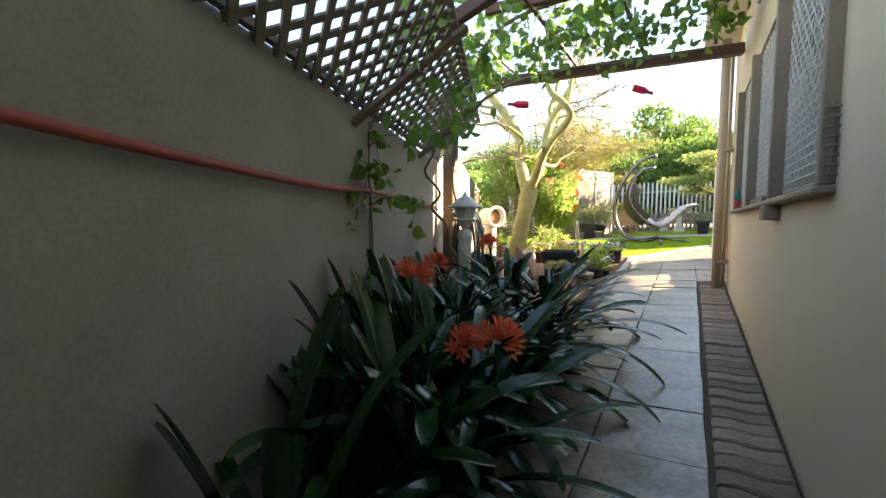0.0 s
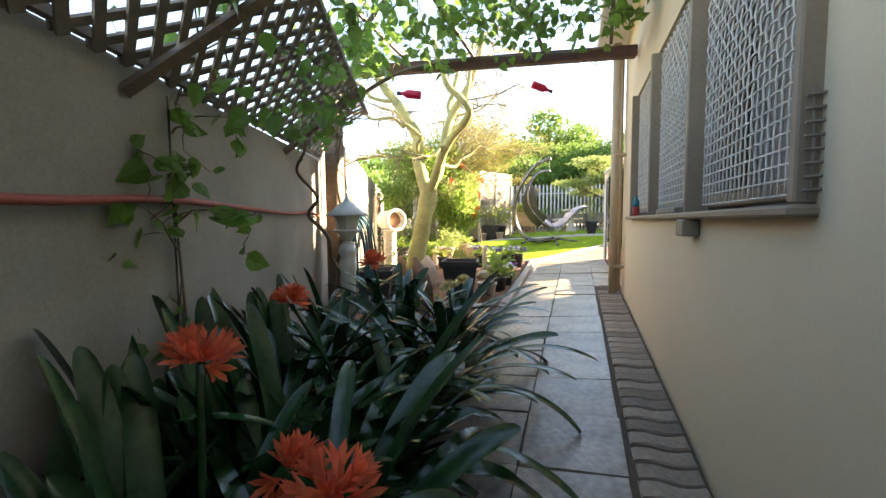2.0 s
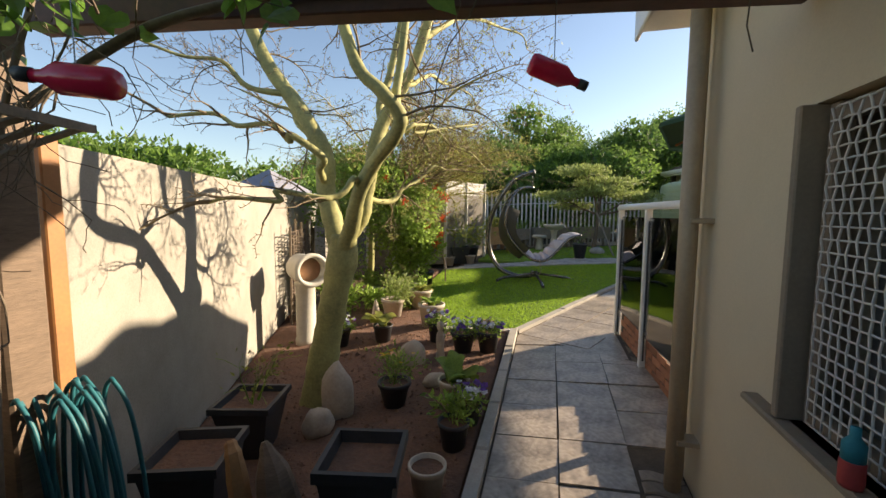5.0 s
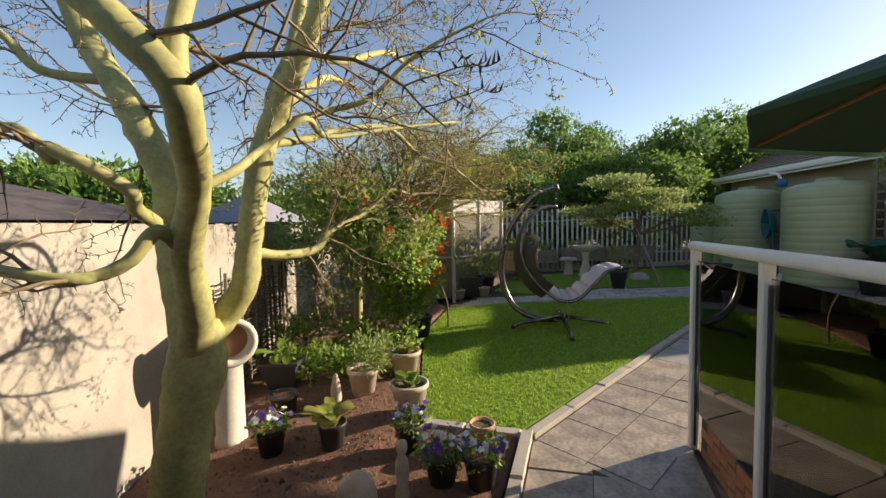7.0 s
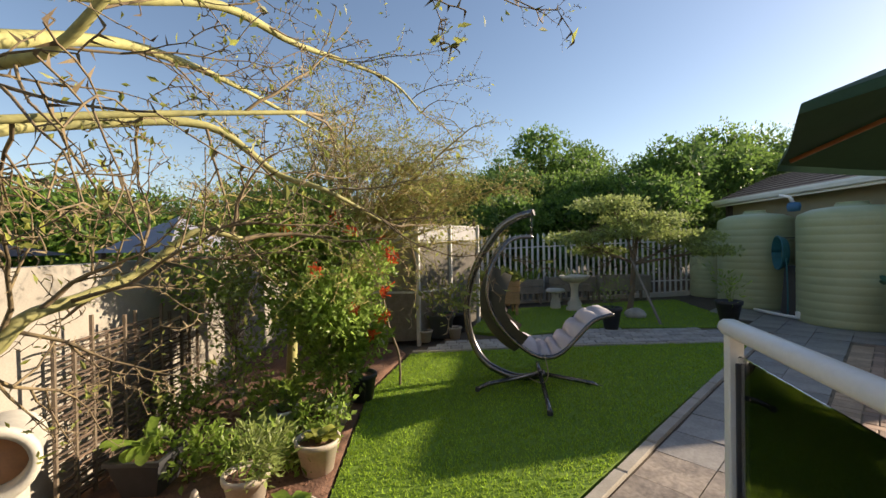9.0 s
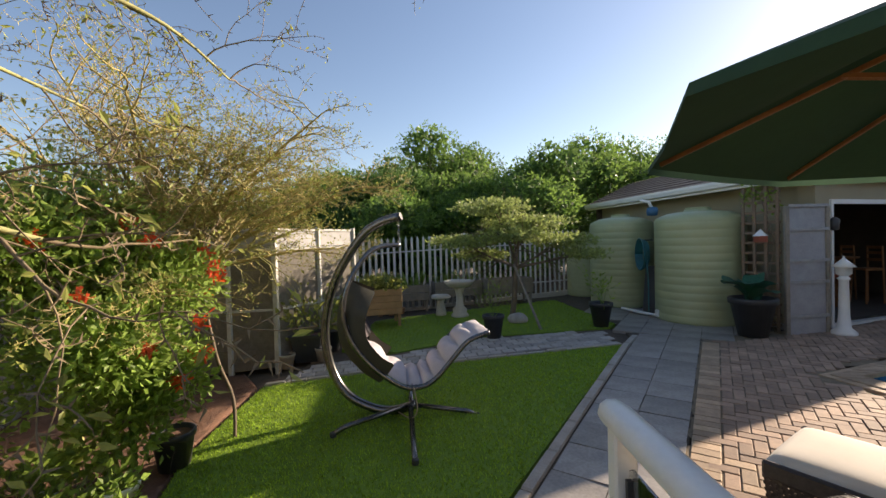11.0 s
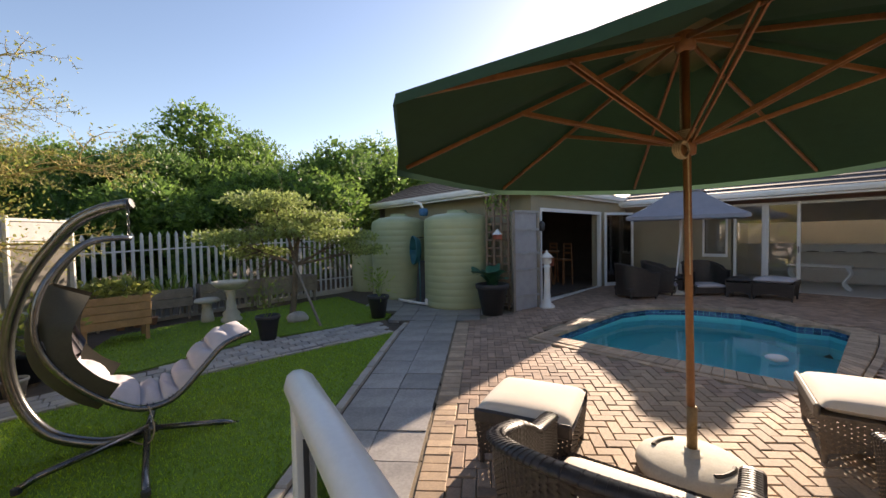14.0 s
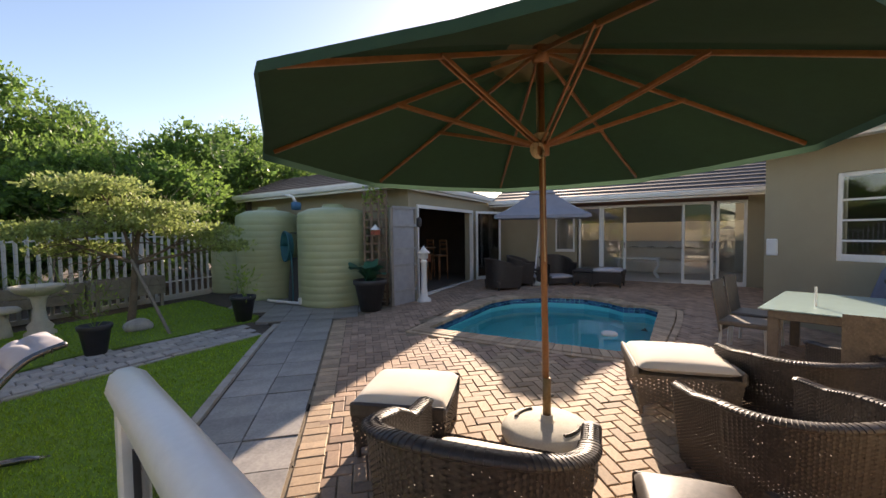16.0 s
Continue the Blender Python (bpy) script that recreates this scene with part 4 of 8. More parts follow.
ends = [(RA + rd * -0.05, 0.55), (RA + rd * -0.035, 0.85), (RA + rd * 0.0, 1.0), (RB, 1.0)]
tr_.add([(p.x + rn.x * x * sc, p.y + rn.y * x * sc, 1.865 + z * sc) for p, sc in ends for x, z in prof], [(j * k + i, j * k + (i + 1) % k, (j + 1) * k + (i + 1) % k, (j + 1) * k + i) for j in range(3) for i in range(k)] + [tuple(range(k))[::-1], tuple(3 * k + i for i in range(k))])
part("top_rail", tr_, WHITE_MET, rail, "thick white rounded top rail", True)
POSTS = [0.03, 1.0, 2.05, 2.38]
for s_ in POSTS:
    p = RA + rd * s_
    z0 = H(p.x, p.y) - 0.02
    part("post", MB().box((0, 0, (1.84 + z0) / 2), (0.05, 0.06, 1.84 - z0), pose(p.x, p.y, 0, 0, 0, math.degrees(math.atan2(rd.y, rd.x))), 0.006), WHITE_MET, rail)
for i in range(3):
    a, b = RA + rd * (POSTS[i] + 0.035), RA + rd * (POSTS[i + 1] - 0.035)
    g_ = part("glass_panel", wall_slab(tuple(a), tuple(b), 0.008, H(a.x, a.y) + 0.3, 1.76), GLASS, rail)
    g_.visible_shadow = False
    for e in (a, b):
        part("gasket", MB().box((e.x, e.y, 1.05), (0.014, 0.014, 1.35)), BLACK_PL, rail)
low = structure("low_brick_wall", wall_slab(tuple(RA + rd * 0.08 - rn * -0.04), tuple(RB + rn * 0.04), 0.1, -0.1, lambda x, y: H(x, y) + 0.26), DIRT, "low face-brick wall under the glass balustrade", "wall")
fb = MB().box((0.105, 0.0, 0.035), (0.21, 0.012, 0.066), None, 0.004).mesh("brick", FACEBRICK)
ra_deg = math.degrees(math.atan2(rd.y, rd.x))
for r_ in range(4):
    for i in range(11):
        s_ = 0.1 + 0.22 * i + (0.11 if r_ % 2 else 0)
        if s_ > 2.15:
            continue
        for side, off in ((1, 0.036), (-1, 0.146)):
            p = RA + rd * s_ + rn * off
            part("brick", fb, None, low, "", False, pose(p.x, p.y, H(p.x, p.y) + 0.0 + 0.075 * r_ - 0.03, 0, 0, ra_deg))

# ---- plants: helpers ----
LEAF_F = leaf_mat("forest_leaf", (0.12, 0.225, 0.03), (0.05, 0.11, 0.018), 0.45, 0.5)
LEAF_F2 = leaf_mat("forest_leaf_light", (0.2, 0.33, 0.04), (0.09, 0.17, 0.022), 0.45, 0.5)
LEAF_S = leaf_mat("shrub_leaf", (0.33, 0.46, 0.075), (0.17, 0.27, 0.045), 0.4, 0.66)
LEAF_V = leaf_mat("vine_leaf", (0.17, 0.33, 0.04), (0.09, 0.19, 0.025), 0.4, 0.5)
LEAF_Y = leaf_mat("yellow_green_leaf", (0.38, 0.40, 0.08), (0.18, 0.2, 0.04), 0.5, 0.5)
LEAF_A = leaf_mat("dull_green_leaf", (0.34, 0.41, 0.11), (0.17, 0.22, 0.06), 0.5, 0.45)
STRAP = leaf_mat("strap_leaf", (0.017, 0.072, 0.018), (0.006, 0.03, 0.009), 0.22, 0.08)
STRAP.node_tree.nodes["Principled BSDF"].inputs["Specular IOR Level"].default_value = 0.5
PETAL_O = leaf_mat("orange_petal", (0.88, 0.26, 0.13), (0.72, 0.09, 0.04), 0.5, 0.45)
PETAL_C = leaf_mat("cream_petal", (0.8, 0.72, 0.4), (0.7, 0.6, 0.3), 0.5, 0.4)
PETAL_P = leaf_mat("purple_petal", (0.16, 0.05, 0.35), (0.09, 0.03, 0.22), 0.5, 0.3)
PETAL_W = leaf_mat("white_petal", (0.8, 0.8, 0.82), (0.6, 0.6, 0.66), 0.5, 0.3)
PETAL_R = leaf_mat("red_orange_petal", (0.8, 0.12, 0.02), (0.65, 0.07, 0.015), 0.5, 0.35)


def leaf_quads(mb, P, size, rg, upness=0.2, aspect=0.5, out=None, spread=0.5):
    """A pointed leaf at every point, turned at random; out: directions in which they lean."""
    n = len(P)
    D = rg.normal(size=(n, 3))
    if out is not None:
        D = D * spread + out
    D[:, 2] += upness
    D /= np.linalg.norm(D, axis=1)[:, None]
    S = np.cross(D, rg.normal(size=(n, 3)))
    S /= np.linalg.norm(S, axis=1)[:, None] + 1e-9
    L = (size * rg.uniform(0.6, 1.25, n))[:, None]
    N = np.cross(D, S)
    a = P
    b = P + D * L * 0.45 + S * L * aspect * 0.5 + N * L * 0.06
    c = P + D * L - N * L * 0.08
    d_ = P + D * L * 0.45 - S * L * aspect * 0.5 + N * L * 0.06
    V = np.stack([a, b, c, d_], 1).reshape(-1, 3)
    o = len(mb.v)
    mb.v += [tuple(v) for v in V.tolist()]
    mb.f += [(o + 4 * i, o + 4 * i + 1, o + 4 * i + 2, o + 4 * i + 3) for i in range(n)]
    return mb


def ovate_leaves(mb, P, size, rg):
    """Broad heart-shaped leaves that hang from their stalks, folded along the midrib."""
    for p in P:
        d = Vector((rg.normal() * 0.7, rg.normal() * 0.7, rg.uniform(-1.1, 0.2))).normalized()
        s = d.cross(Vector(rg.normal(size=3))).normalized()
        n = d.cross(s) * 0.12
        L = size * rg.uniform(0.6, 1.2)
        o = Vector(p)
        rows = [(0.0, 0.0), (0.08, 0.26), (0.3, 0.42), (0.58, 0.34), (0.82, 0.15), (1.0, 0.0)]
        mid = [o + d * (L * a) - n * (L * a * a) for a, w in rows]
        lef = [o + d * (L * (a - 0.06)) + s * (L * w) + n * L * w * 2 - n * (L * a * a) for a, w in rows[1:-1]]
        rig = [o + d * (L * (a - 0.06)) - s * (L * w) + n * L * w * 2 - n * (L * a * a) for a, w in rows[1:-1]]
        vs = mid + lef + rig
        fs = [(0, 1, 6), (0, 10, 1)] + [(i, i + 1, 6 + i, 5 + i) for i in (1, 2, 3)] + [(i + 1, i, 9 + i, 10 + i) for i in (1, 2, 3)] + [(4, 5, 9), (5, 4, 13)]
        mb.add(vs, fs)
    return mb


def blob_points(blobs, n, rg, shell=0.35):
    """Points near the surface of uneven, overlapping blobs; also the outward directions."""
    w = np.array([b[1][0] * b[1][1] + b[1][0] * b[1][2] for b in blobs])
    pick = rg.choice(len(blobs), n, p=w / w.sum())
    D = rg.normal(size=(n, 3))
    D /= np.linalg.norm(D, axis=1)[:, None]
    C = np.array([b[0] for b in blobs])[pick]
    R = np.array([b[1] for b in blobs])[pick]
    k = 1 - shell * rg.random(n) ** 1.5
    lump = 1 + 0.16 * np.sin(D[:, 0] * 7 + pick) * np.cos(D[:, 1] * 6 + pick * 2) + 0.1 * np.sin(D[:, 2] * 11 + pick * 3)
    return C + D * R * (k * lump)[:, None], D


def branch(mb, p, d, length, r, rg, depth, sides=5, bend=0.25, tips=None, kids=3, droop=0.0):
    """A crooked tapering limb with side limbs."""
    pts, rs = [Vector(p)], [r]
    d = Vector(d).normalized()
    n = 4
    for i in range(n):
        d = (d + Vector(rg.normal(size=3)) * bend + Vector((0, 0, -droop))).normalized()
        pts.append(pts[-1] + d * (length / n))
        rs.append(max(r * (1 - 0.75 * (i + 1) / n), 0.0018))
        if depth > 0 and i > 0:
            for _ in range(kids - 1 if i < n - 1 else kids):
                if rg.random() < 0.75:
                    s = Vector(rg.normal(size=3))
                    nd = (d * 0.7 + s.normalized() * 0.75).normalized()
                    branch(mb, pts[-1], nd, length * rg.uniform(0.4, 0.65), rs[-1] * 0.65, rg, depth - 1, max(sides - 1, 3), bend, tips, kids, droop)
    if tips is not None:
        tips += [tuple(q) for q in pts[2:]]
    mb.tube(pts, rs, sides)


def strap_leaf(mb, base, az, L, w, e0, e1, rg):
    """A long arching strap with a folded middle and a rounded tip."""
    n = 13
    p = Vector(base)
    h = Vector((math.cos(az), math.sin(az), 0))
    side = Vector((-math.sin(az), math.cos(az), 0))
    tw = rg.uniform(-0.4, 0.4)
    vs, last = [], 0.0
    for i in range(n + 1):
        s = 1 - (1 - i / n) ** 1.7
        e = radians(e0 + (e1 - e0) * s ** 1.3)
        p = p + (h * math.cos(e) + Vector((0, 0, 1)) * math.sin(e)) * (L * (s - last))
        last = s
        ww = w * min(1, 0.6 + s * 1.2) * math.sqrt(max(0.0, 1 - max(0, (s - 0.8) / 0.2) ** 2.6)) + 0.001
        sd = (side * math.cos(tw * s) + Vector((0, 0, 1)) * math.sin(tw * s))
        up = (-h * math.sin(e) + Vector((0, 0, 1)) * math.cos(e))
        vs += [p - sd * ww + up * ww * 0.35, p, p + sd * ww + up * ww * 0.35]
    fs = [(3 * i + k, 3 * i + k + 1, 3 * i + k + 4, 3 * i + k + 3) for i in range(n) for k in (0, 1)]
    mb.add(vs, fs)


def umbel(parent, top, base, material, rg, r=0.075, count=11):
    """A flower head of trumpets on a stout stem."""
    part("flower_stem", MB().tube(smooth_path([base, (Vector(base) + Vector(top)) / 2 + Vector((0.015, 0.01, 0.02)), top], 4), 0.009, 6), STRAP, parent, "", True)
    fl = MB()
    for i in range(count):
        a = rg.uniform(0, 6.283)
        e = rg.uniform(-0.1, 1.35)
        d = Vector((math.cos(a) * math.cos(e), math.sin(a) * math.cos(e), math.sin(e)))
        c = Vector(top) + d * r * 0.3
        u = d.orthogonal().normalized()
        w = d.cross(u)
        for k in range(6):
            b = k * math.pi / 3
            o = u * math.cos(b) + w * math.sin(b)
            t = d.cross(o)
            fl.add([c, c + d * r * 0.55 + o * r * 0.14 - t * r * 0.09, c + d * r * 0.9 + o * r * 0.3 - t * r * 0.11, c + d * r * 1.1 + o * r * 0.48, c + d * r * 0.9 + o * r * 0.3 + t * r * 0.11, c + d * r * 0.55 + o * r * 0.14 + t * r * 0.09], [(0, 1, 2, 3, 4, 5)])
    part("flower_head", fl, material, parent, "orange trumpet flowers" if material is PETAL_O else "cream trumpet flowers")


# ---- strap-leaved lilies in the passage ----
rg = np.random.default_rng(5)
CLUMPS = []
for y, off in ((-0.12, 0.2), (0.42, 0.42), (0.66, 0.72), (1.0, 0.45), (1.1, 0.72), (1.42, 0.32), (1.5, 0.85), (1.85, 0.5), (1.9, 1.05), (2.3, 0.35), (2.35, 0.85), (2.4, 1.25), (2.75, 0.95), (2.9, 1.35), (0.95, 0.2), (1.25, 0.2), (1.3, 0.6), (1.7, 0.25), (0.8, 0.4), (0.7, 0.2), (0.28, 0.2)):
    CLUMPS.append((left_wall_x(y) + off, y))


def head(i, x, y, z):
    """A flower head's place from its clump's base."""
    return (z - H(*CLUMPS[i]) + 0.02, (x - CLUMPS[i][0], y - CLUMPS[i][1]))


FLOWERS = {1: ("o", *head(1, -0.568, 0.567, 0.72)), 4: ("o", *head(4, -0.17, 0.483, 0.55)), 16: ("o", *head(16, -0.38, 0.614, 0.47)), 6: ("o", *head(6, -0.988, 1.384, 0.67)), 10: ("o", *head(10, -0.97, 2.13, 0.77)), 11: ("c", 0.62, (0.0, 0.0)), 13: ("c", 0.55, (0.05, 0.1))}
for i, (x, y) in enumerate(CLUMPS):
    cl = thing("strap_lily", "clump of dark green strap-leaved lily" + (" with orange flowers" if FLOWERS.get(i, "x")[0] == "o" else " with cream flowers" if i in FLOWERS else " without flowers"), "plant", pose(x, y, H(x, y) - 0.02), "lilies in the passage bed")
    wide = 9 if i == 0 else 24
    for k in range(wide):
        az = (k + rg.uniform(-0.5, 0.5)) * 6.283 * 5 / 13
        toward = math.cos(az) * -0.914 + math.sin(az) * -0.4      # leaves against the wall stand up
        s_ = k / wide                                            # inner leaves stand, outer ones arch over
        if i == 0 or (toward > 0.35 and x - left_wall_x(y) < 0.5):
            e0, e1 = rg.uniform(74, 88), rg.uniform(40, 75)
        else:
            e0, e1 = 82 - 38 * s_ + rg.uniform(-8, 8), 25 - 75 * s_ + rg.uniform(-20, 20)
        lv = MB()
        strap_leaf(lv, (rg.uniform(-0.05, 0.05), rg.uniform(-0.05, 0.05), 0), az, rg.uniform(0.66, 1.0), rg.uniform(0.026, 0.038), e0, e1, rg)
        part("leaf", lv, STRAP, cl, "", True)
    if i in FLOWERS:
        c, h_, o = FLOWERS[i]
        umbel(cl, (o[0], o[1], h_), (o[0] * 0.2, o[1] * 0.2, 0.05), PETAL_O if c == "o" else PETAL_C, rg, 0.068 if c == "o" else 0.052, 14)

# ---- pergola, lattice and vine ----
TA, TB = Vector((left_wall_x(-0.8) + 0.03, -0.8)), Vector((left_wall_x(3.3) + 0.03, 3.3))
tdir = (TB - TA).normalized()
TL = (TB - TA).length


def tre(a, b):
    """A point of the sloping lattice: a along the wall, b up the slope."""
    p = TA + tdir * a
    q = Vector((0.914, 0.40)) * (0.47 * b)
    return Vector((p.x + q.x, p.y + q.y, 1.47 + 0.063 * max(p.y, 0) + 0.42 * b))


lat = thing("lattice_screen", "weathered grey-brown diagonal timber lattice leaning over the wall", "trellis", None)
sp, k = 0.19, -1.0
wdt = 0.015
while k < TL + 0.1:
    for sgn, lay in ((1, 0.006), (-1, -0.006)):
        a0, a1 = (k, k + 0.62) if sgn > 0 else (k + 0.62, k)
        b0, b1 = 0.0, 1.0
        if min(a0, a1) > -0.02 and max(a0, a1) < TL + 0.02:
            p, q = tre(a0, b0), tre(a1, b1)
            d = (q - p).normalized()
            nrm = Vector((-0.62, -0.27, 0.73)).normalized()
            s = d.cross(nrm).normalized() * wdt
            up = nrm * 0.005
            o = nrm * lay
            part("slat", MB().add([p - s + o - up, p + s + o - up, q + s + o - up, q - s + o - up, p - s + o + up, p + s + o + up, q + s + o + up, q - s + o + up], [(0, 3, 2, 1), (4, 5, 6, 7), (0, 1, 5, 4), (1, 2, 6, 5), (2, 3, 7, 6), (3, 0, 4, 7)]), TRELLIS, lat)
    k += sp * 0.62
for b in (0.0, 1.0):
    part("edge_rail", MB().tube([tre(0, b), tre(TL, b)], 0.02, 4), TRELLIS, lat)
for a in (1.75, 3.4):
    part("brace", MB().tube([tre(a, -0.05) + Vector((0, 0, -0.06)), tre(a + 0.2, 1.12) + Vector((0, 0, -0.04))], 0.024, 4), WOOD, lat)
perg = thing("pergola", "dark stained timber pergola over the passage", "pergola", None)
BE = [(Vector((-2.0, 3.5, 2.52)), Vector((0.72, 4.02, 2.56)), 0.045, 0.05), (Vector((-1.2, 2.5, 2.75)), Vector((0.74, 2.9, 2.8)), 0.03, 0.04), (Vector((-0.84, 1.18, 1.98)), Vector((0.74, 1.55, 2.75)), 0.03, 0.035)]
for a, b, w_, h_ in BE:
    dd = (b - a)
    an = math.degrees(math.atan2(dd.y, dd.x))
    tilt = -math.degrees(math.atan2(dd.z, math.hypot(dd.x, dd.y)))
    part("crossbeam", MB().box((dd.length / 2, 0, 0), (dd.length, 2 * w_, 2 * h_), pose(a.x, a.y, a.z) @ pose(0, 0, 0, 0, tilt, an), 0.006), BEAMWOOD, perg)
for x, y, z0, z1, r_ in ((-2.06, 3.38, H(-2.06, 3.38) - 0.1, 2.5, 0.07),):
    part("post", MB().box((x, y, (z0 + z1) / 2), (2 * r_, 2 * r_, z1 - z0), None, 0.01), WOOD, perg)
for x in (-1.4, -0.75, -0.1, 0.5):
    part("rafter", MB().tube([(x - 0.15, 1.0 if x > -0.8 else 2.4, 2.8), (x, 3.95, 2.64)], 0.02, 4), BEAMWOOD, perg)
part("plank", MB().box((-2.12, 3.56, 1.55), (0.04, 0.07, 1.1), None, 0.006), mat("orange_plank", (0.42, 0.19, 0.06), (0.32, 0.14, 0.05), 5, 0.6, 0.3), perg, "orange-brown upright plank")

vine = thing("climbing_vine", "climbing vine with bright green leaves on the pergola", "vine", pose(-1.95, 3.2, H(-1.95, 3.2)))
vo = Vector((-1.95, 3.2, H(-1.95, 3.2)))
st, tips = MB(), []
main = [[(0, 0, 0), (-0.05, 0.05, 0.6), (0.12, -0.02, 1.0), (-0.02, 0.08, 1.5), (0.05, 0.1, 2.1), (0.1, 0.2, 2.6)],
        [(0.05, 0.15, 2.2), (0.5, 0.3, 2.5), (1.1, 0.45, 2.62), (1.8, 0.55, 2.6), (2.5, 0.75, 2.66)],
        [(0.14, -0.02, 0.05), (0.2, -0.12, 0.5), (0.1, -0.22, 0.78), (0.16, -0.36, 0.98), (0.02, -0.42, 1.16), (0.17, -0.5, 1.3), (0.06, -0.6, 1.5), (0.2, -0.68, 1.66), (0.3, -0.8, 1.9)],
        [(0.0, 0.1, 1.9), (0.25, -0.5, 2.1), (0.7, -1.2, 2.15), (1.1, -2.0, 2.2)],
        [(0.15, 0.1, 2.5), (0.7, -0.4, 2.75), (1.3, -0.5, 2.82), (2.0, -0.3, 2.85), (2.6, -0.1, 2.8)],
        [(0.75, -2.15, 0.6), (0.78, -2.2, 1.1), (0.72, -2.15, 1.5), (0.85, -2.05, 1.9)]]
for j, mlist in enumerate(main):
    pts = smooth_path(mlist, 5)
    st.tube(pts, [0.022 * (1 - 0.6 * i / len(pts)) if j < 5 else 0.005 for i in range(len(pts))], 6)
    for i, p in enumerate(pts):
        if j == 0 and i < 16 or j == 2:
            continue
        for _ in range(3 if j in (1, 4) else 2 if j == 3 else 1):
            if vo.y + p.y > 3.4:
                p = Vector((p.x, 3.4 - vo.y, p.z + 0.06))
            way = rg.normal(size=3) * 0.6 + np.array([0, 0, -0.05 if j == 1 else 0.0])
            if vo.y + p.y > 2.9:
                way[1] = -abs(way[1])
            branch(st, p, way, rg.uniform(0.2, 0.5), 0.005, rg, 1, 4, 0.3, tips, 2, 0.1)
part("stem_mass", st, BARK, vine, "twisting brown stems", True)
tp = np.array(tips)
wp = tp + np.array(vo)
tp = tp[(wp[:, 1] < 3.7) & ((wp[:, 2] > 2.34) | (wp[:, 1] < 2.7))]
tp = tp[rg.choice(len(tp), min(1700, len(tp)), replace=False)]
lf = ovate_leaves(MB(), tp + rg.normal(size=tp.shape) * 0.02, 0.085, rg)
part("leaves", lf, LEAF_V, vine, "bright green heart-shaped leaves")
tagged(vine.children[-1], "", "", "", "stuff")

hose = thing("wall_hose", "faded red hose hung along the boundary wall", "hose", None)
hz = [(-1.1, 1.14), (-0.5, 1.10), (0.4, 1.09), (0.95, 1.12), (1.6, 1.11), (2.3, 1.10), (2.85, 1.12), (3.2, 1.09)]
part("hose", MB().tube(smooth_path([(left_wall_x(y) + 0.035, y, z) for y, z in hz], 5), 0.013, 8), RED, hose, "", True)
for y in (0.95, 2.85):
    part("clip", MB().box((left_wall_x(y) + 0.022, y, 1.12), (0.05, 0.02, 0.03), None, 0.003), DARK_MET, hose)
cab = thing("wall_cable", "thin grey cable running down the wall", "cable", None)
part("cable", MB().tube([(left_wall_x(1.0) + 0.012, 1.0, 0.0), (left_wall_x(1.0) + 0.012, 1.0, 1.5)], 0.004, 5), DARK_MET, cab)


def hanging_bottle(x, y, z, tilt):
    b = thing("hanging_bottle", "red glass bottle hung on a wire under the vine", "bottle", pose(x, y, z, 0, 0, 20), "hanging bottles")
    part("bottle", MB().lathe([(0.0, -0.085), (0.028, -0.083), (0.034, -0.07), (0.034, 0.03), (0.014, 0.065), (0.013, 0.09)], 14, pose(0, 0, 0, 0, tilt, 0)), mat("red_glass", (0.75, 0.03, 0.08), (0.65, 0.02, 0.06), 3, 0.15, 0.02), b, "", True)
    part("cap", MB().lathe([(0.016, 0.085), (0.016, 0.115), (0.0, 0.116)], 12, pose(0, 0, 0, 0, tilt, 0)), BLACK_PL, b, "dark cap", True)
    part("wire", MB().tube([(0, 0, 0.02), (0, 0, 2.62 - z)], 0.0015, 4), DARK_MET, b)


hanging_bottle(-0.1, 3.72, 2.24, 110)
hanging_bottle(-1.07, 3.0, 2.07, -85)


def lantern_lamp(x, y, hgt):
    l = thing("garden_lantern", "white lantern lamp on a turned post among the lilies", "lamp", pose(x, y, H(x, y)))
    k = hgt / 1.3
    part("post", MB().lathe([(0.085 * k, -0.1), (0.085 * k, 0.06), (0.06 * k, 0.1), (0.055 * k, 0.72 * k), (0.062 * k, 0.74 * k), (0.062 * k, 0.8 * k), (0.05 * k, 0.84 * k), (0.072 * k, 0.87 * k), (0.06 * k, 0.92 * k), (0.03 * k, 0.96 * k)], 18), WHITE, l, "", True)
    part("lamp_cup", MB().lathe([(0.03 * k, 0.95 * k), (0.045 * k, 0.98 * k), (0.075 * k, 1.02 * k), (0.115 * k, 1.03 * k), (0.115 * k, 1.045 * k), (0.0, 1.045 * k)], 18), WHITE, l, "", True)
    g = part("lamp_glass", MB().lathe([(0.07 * k, 1.045 * k), (0.105 * k, 1.15 * k)], 6), mat("lamp_pane", (0.7, 0.66, 0.55), (0.6, 0.56, 0.46), 4, 0.2, 0.02), l, "cloudy glass panes")
    for i in range(6):
        a = i * math.pi / 3
        part("glazing_bar", MB().tube([(0.074 * k * math.cos(a), 0.074 * k * math.sin(a), 1.04 * k), (0.11 * k * math.cos(a), 0.11 * k * math.sin(a), 1.155 * k)], 0.006, 5), WHITE, l)
    part("cap", MB().lathe([(0.0, 1.145 * k), (0.155 * k, 1.145 * k), (0.16 * k, 1.155 * k), (0.1 * k, 1.2 * k), (0.05 * k, 1.245 * k), (0.03 * k, 1.25 * k), (0.024 * k, 1.27 * k), (0.012 * k, 1.28 * k), (0.008 * k, 1.3 * k), (0.0, 1.33 * k)], 20), WHITE, l, "white conical cap", True)


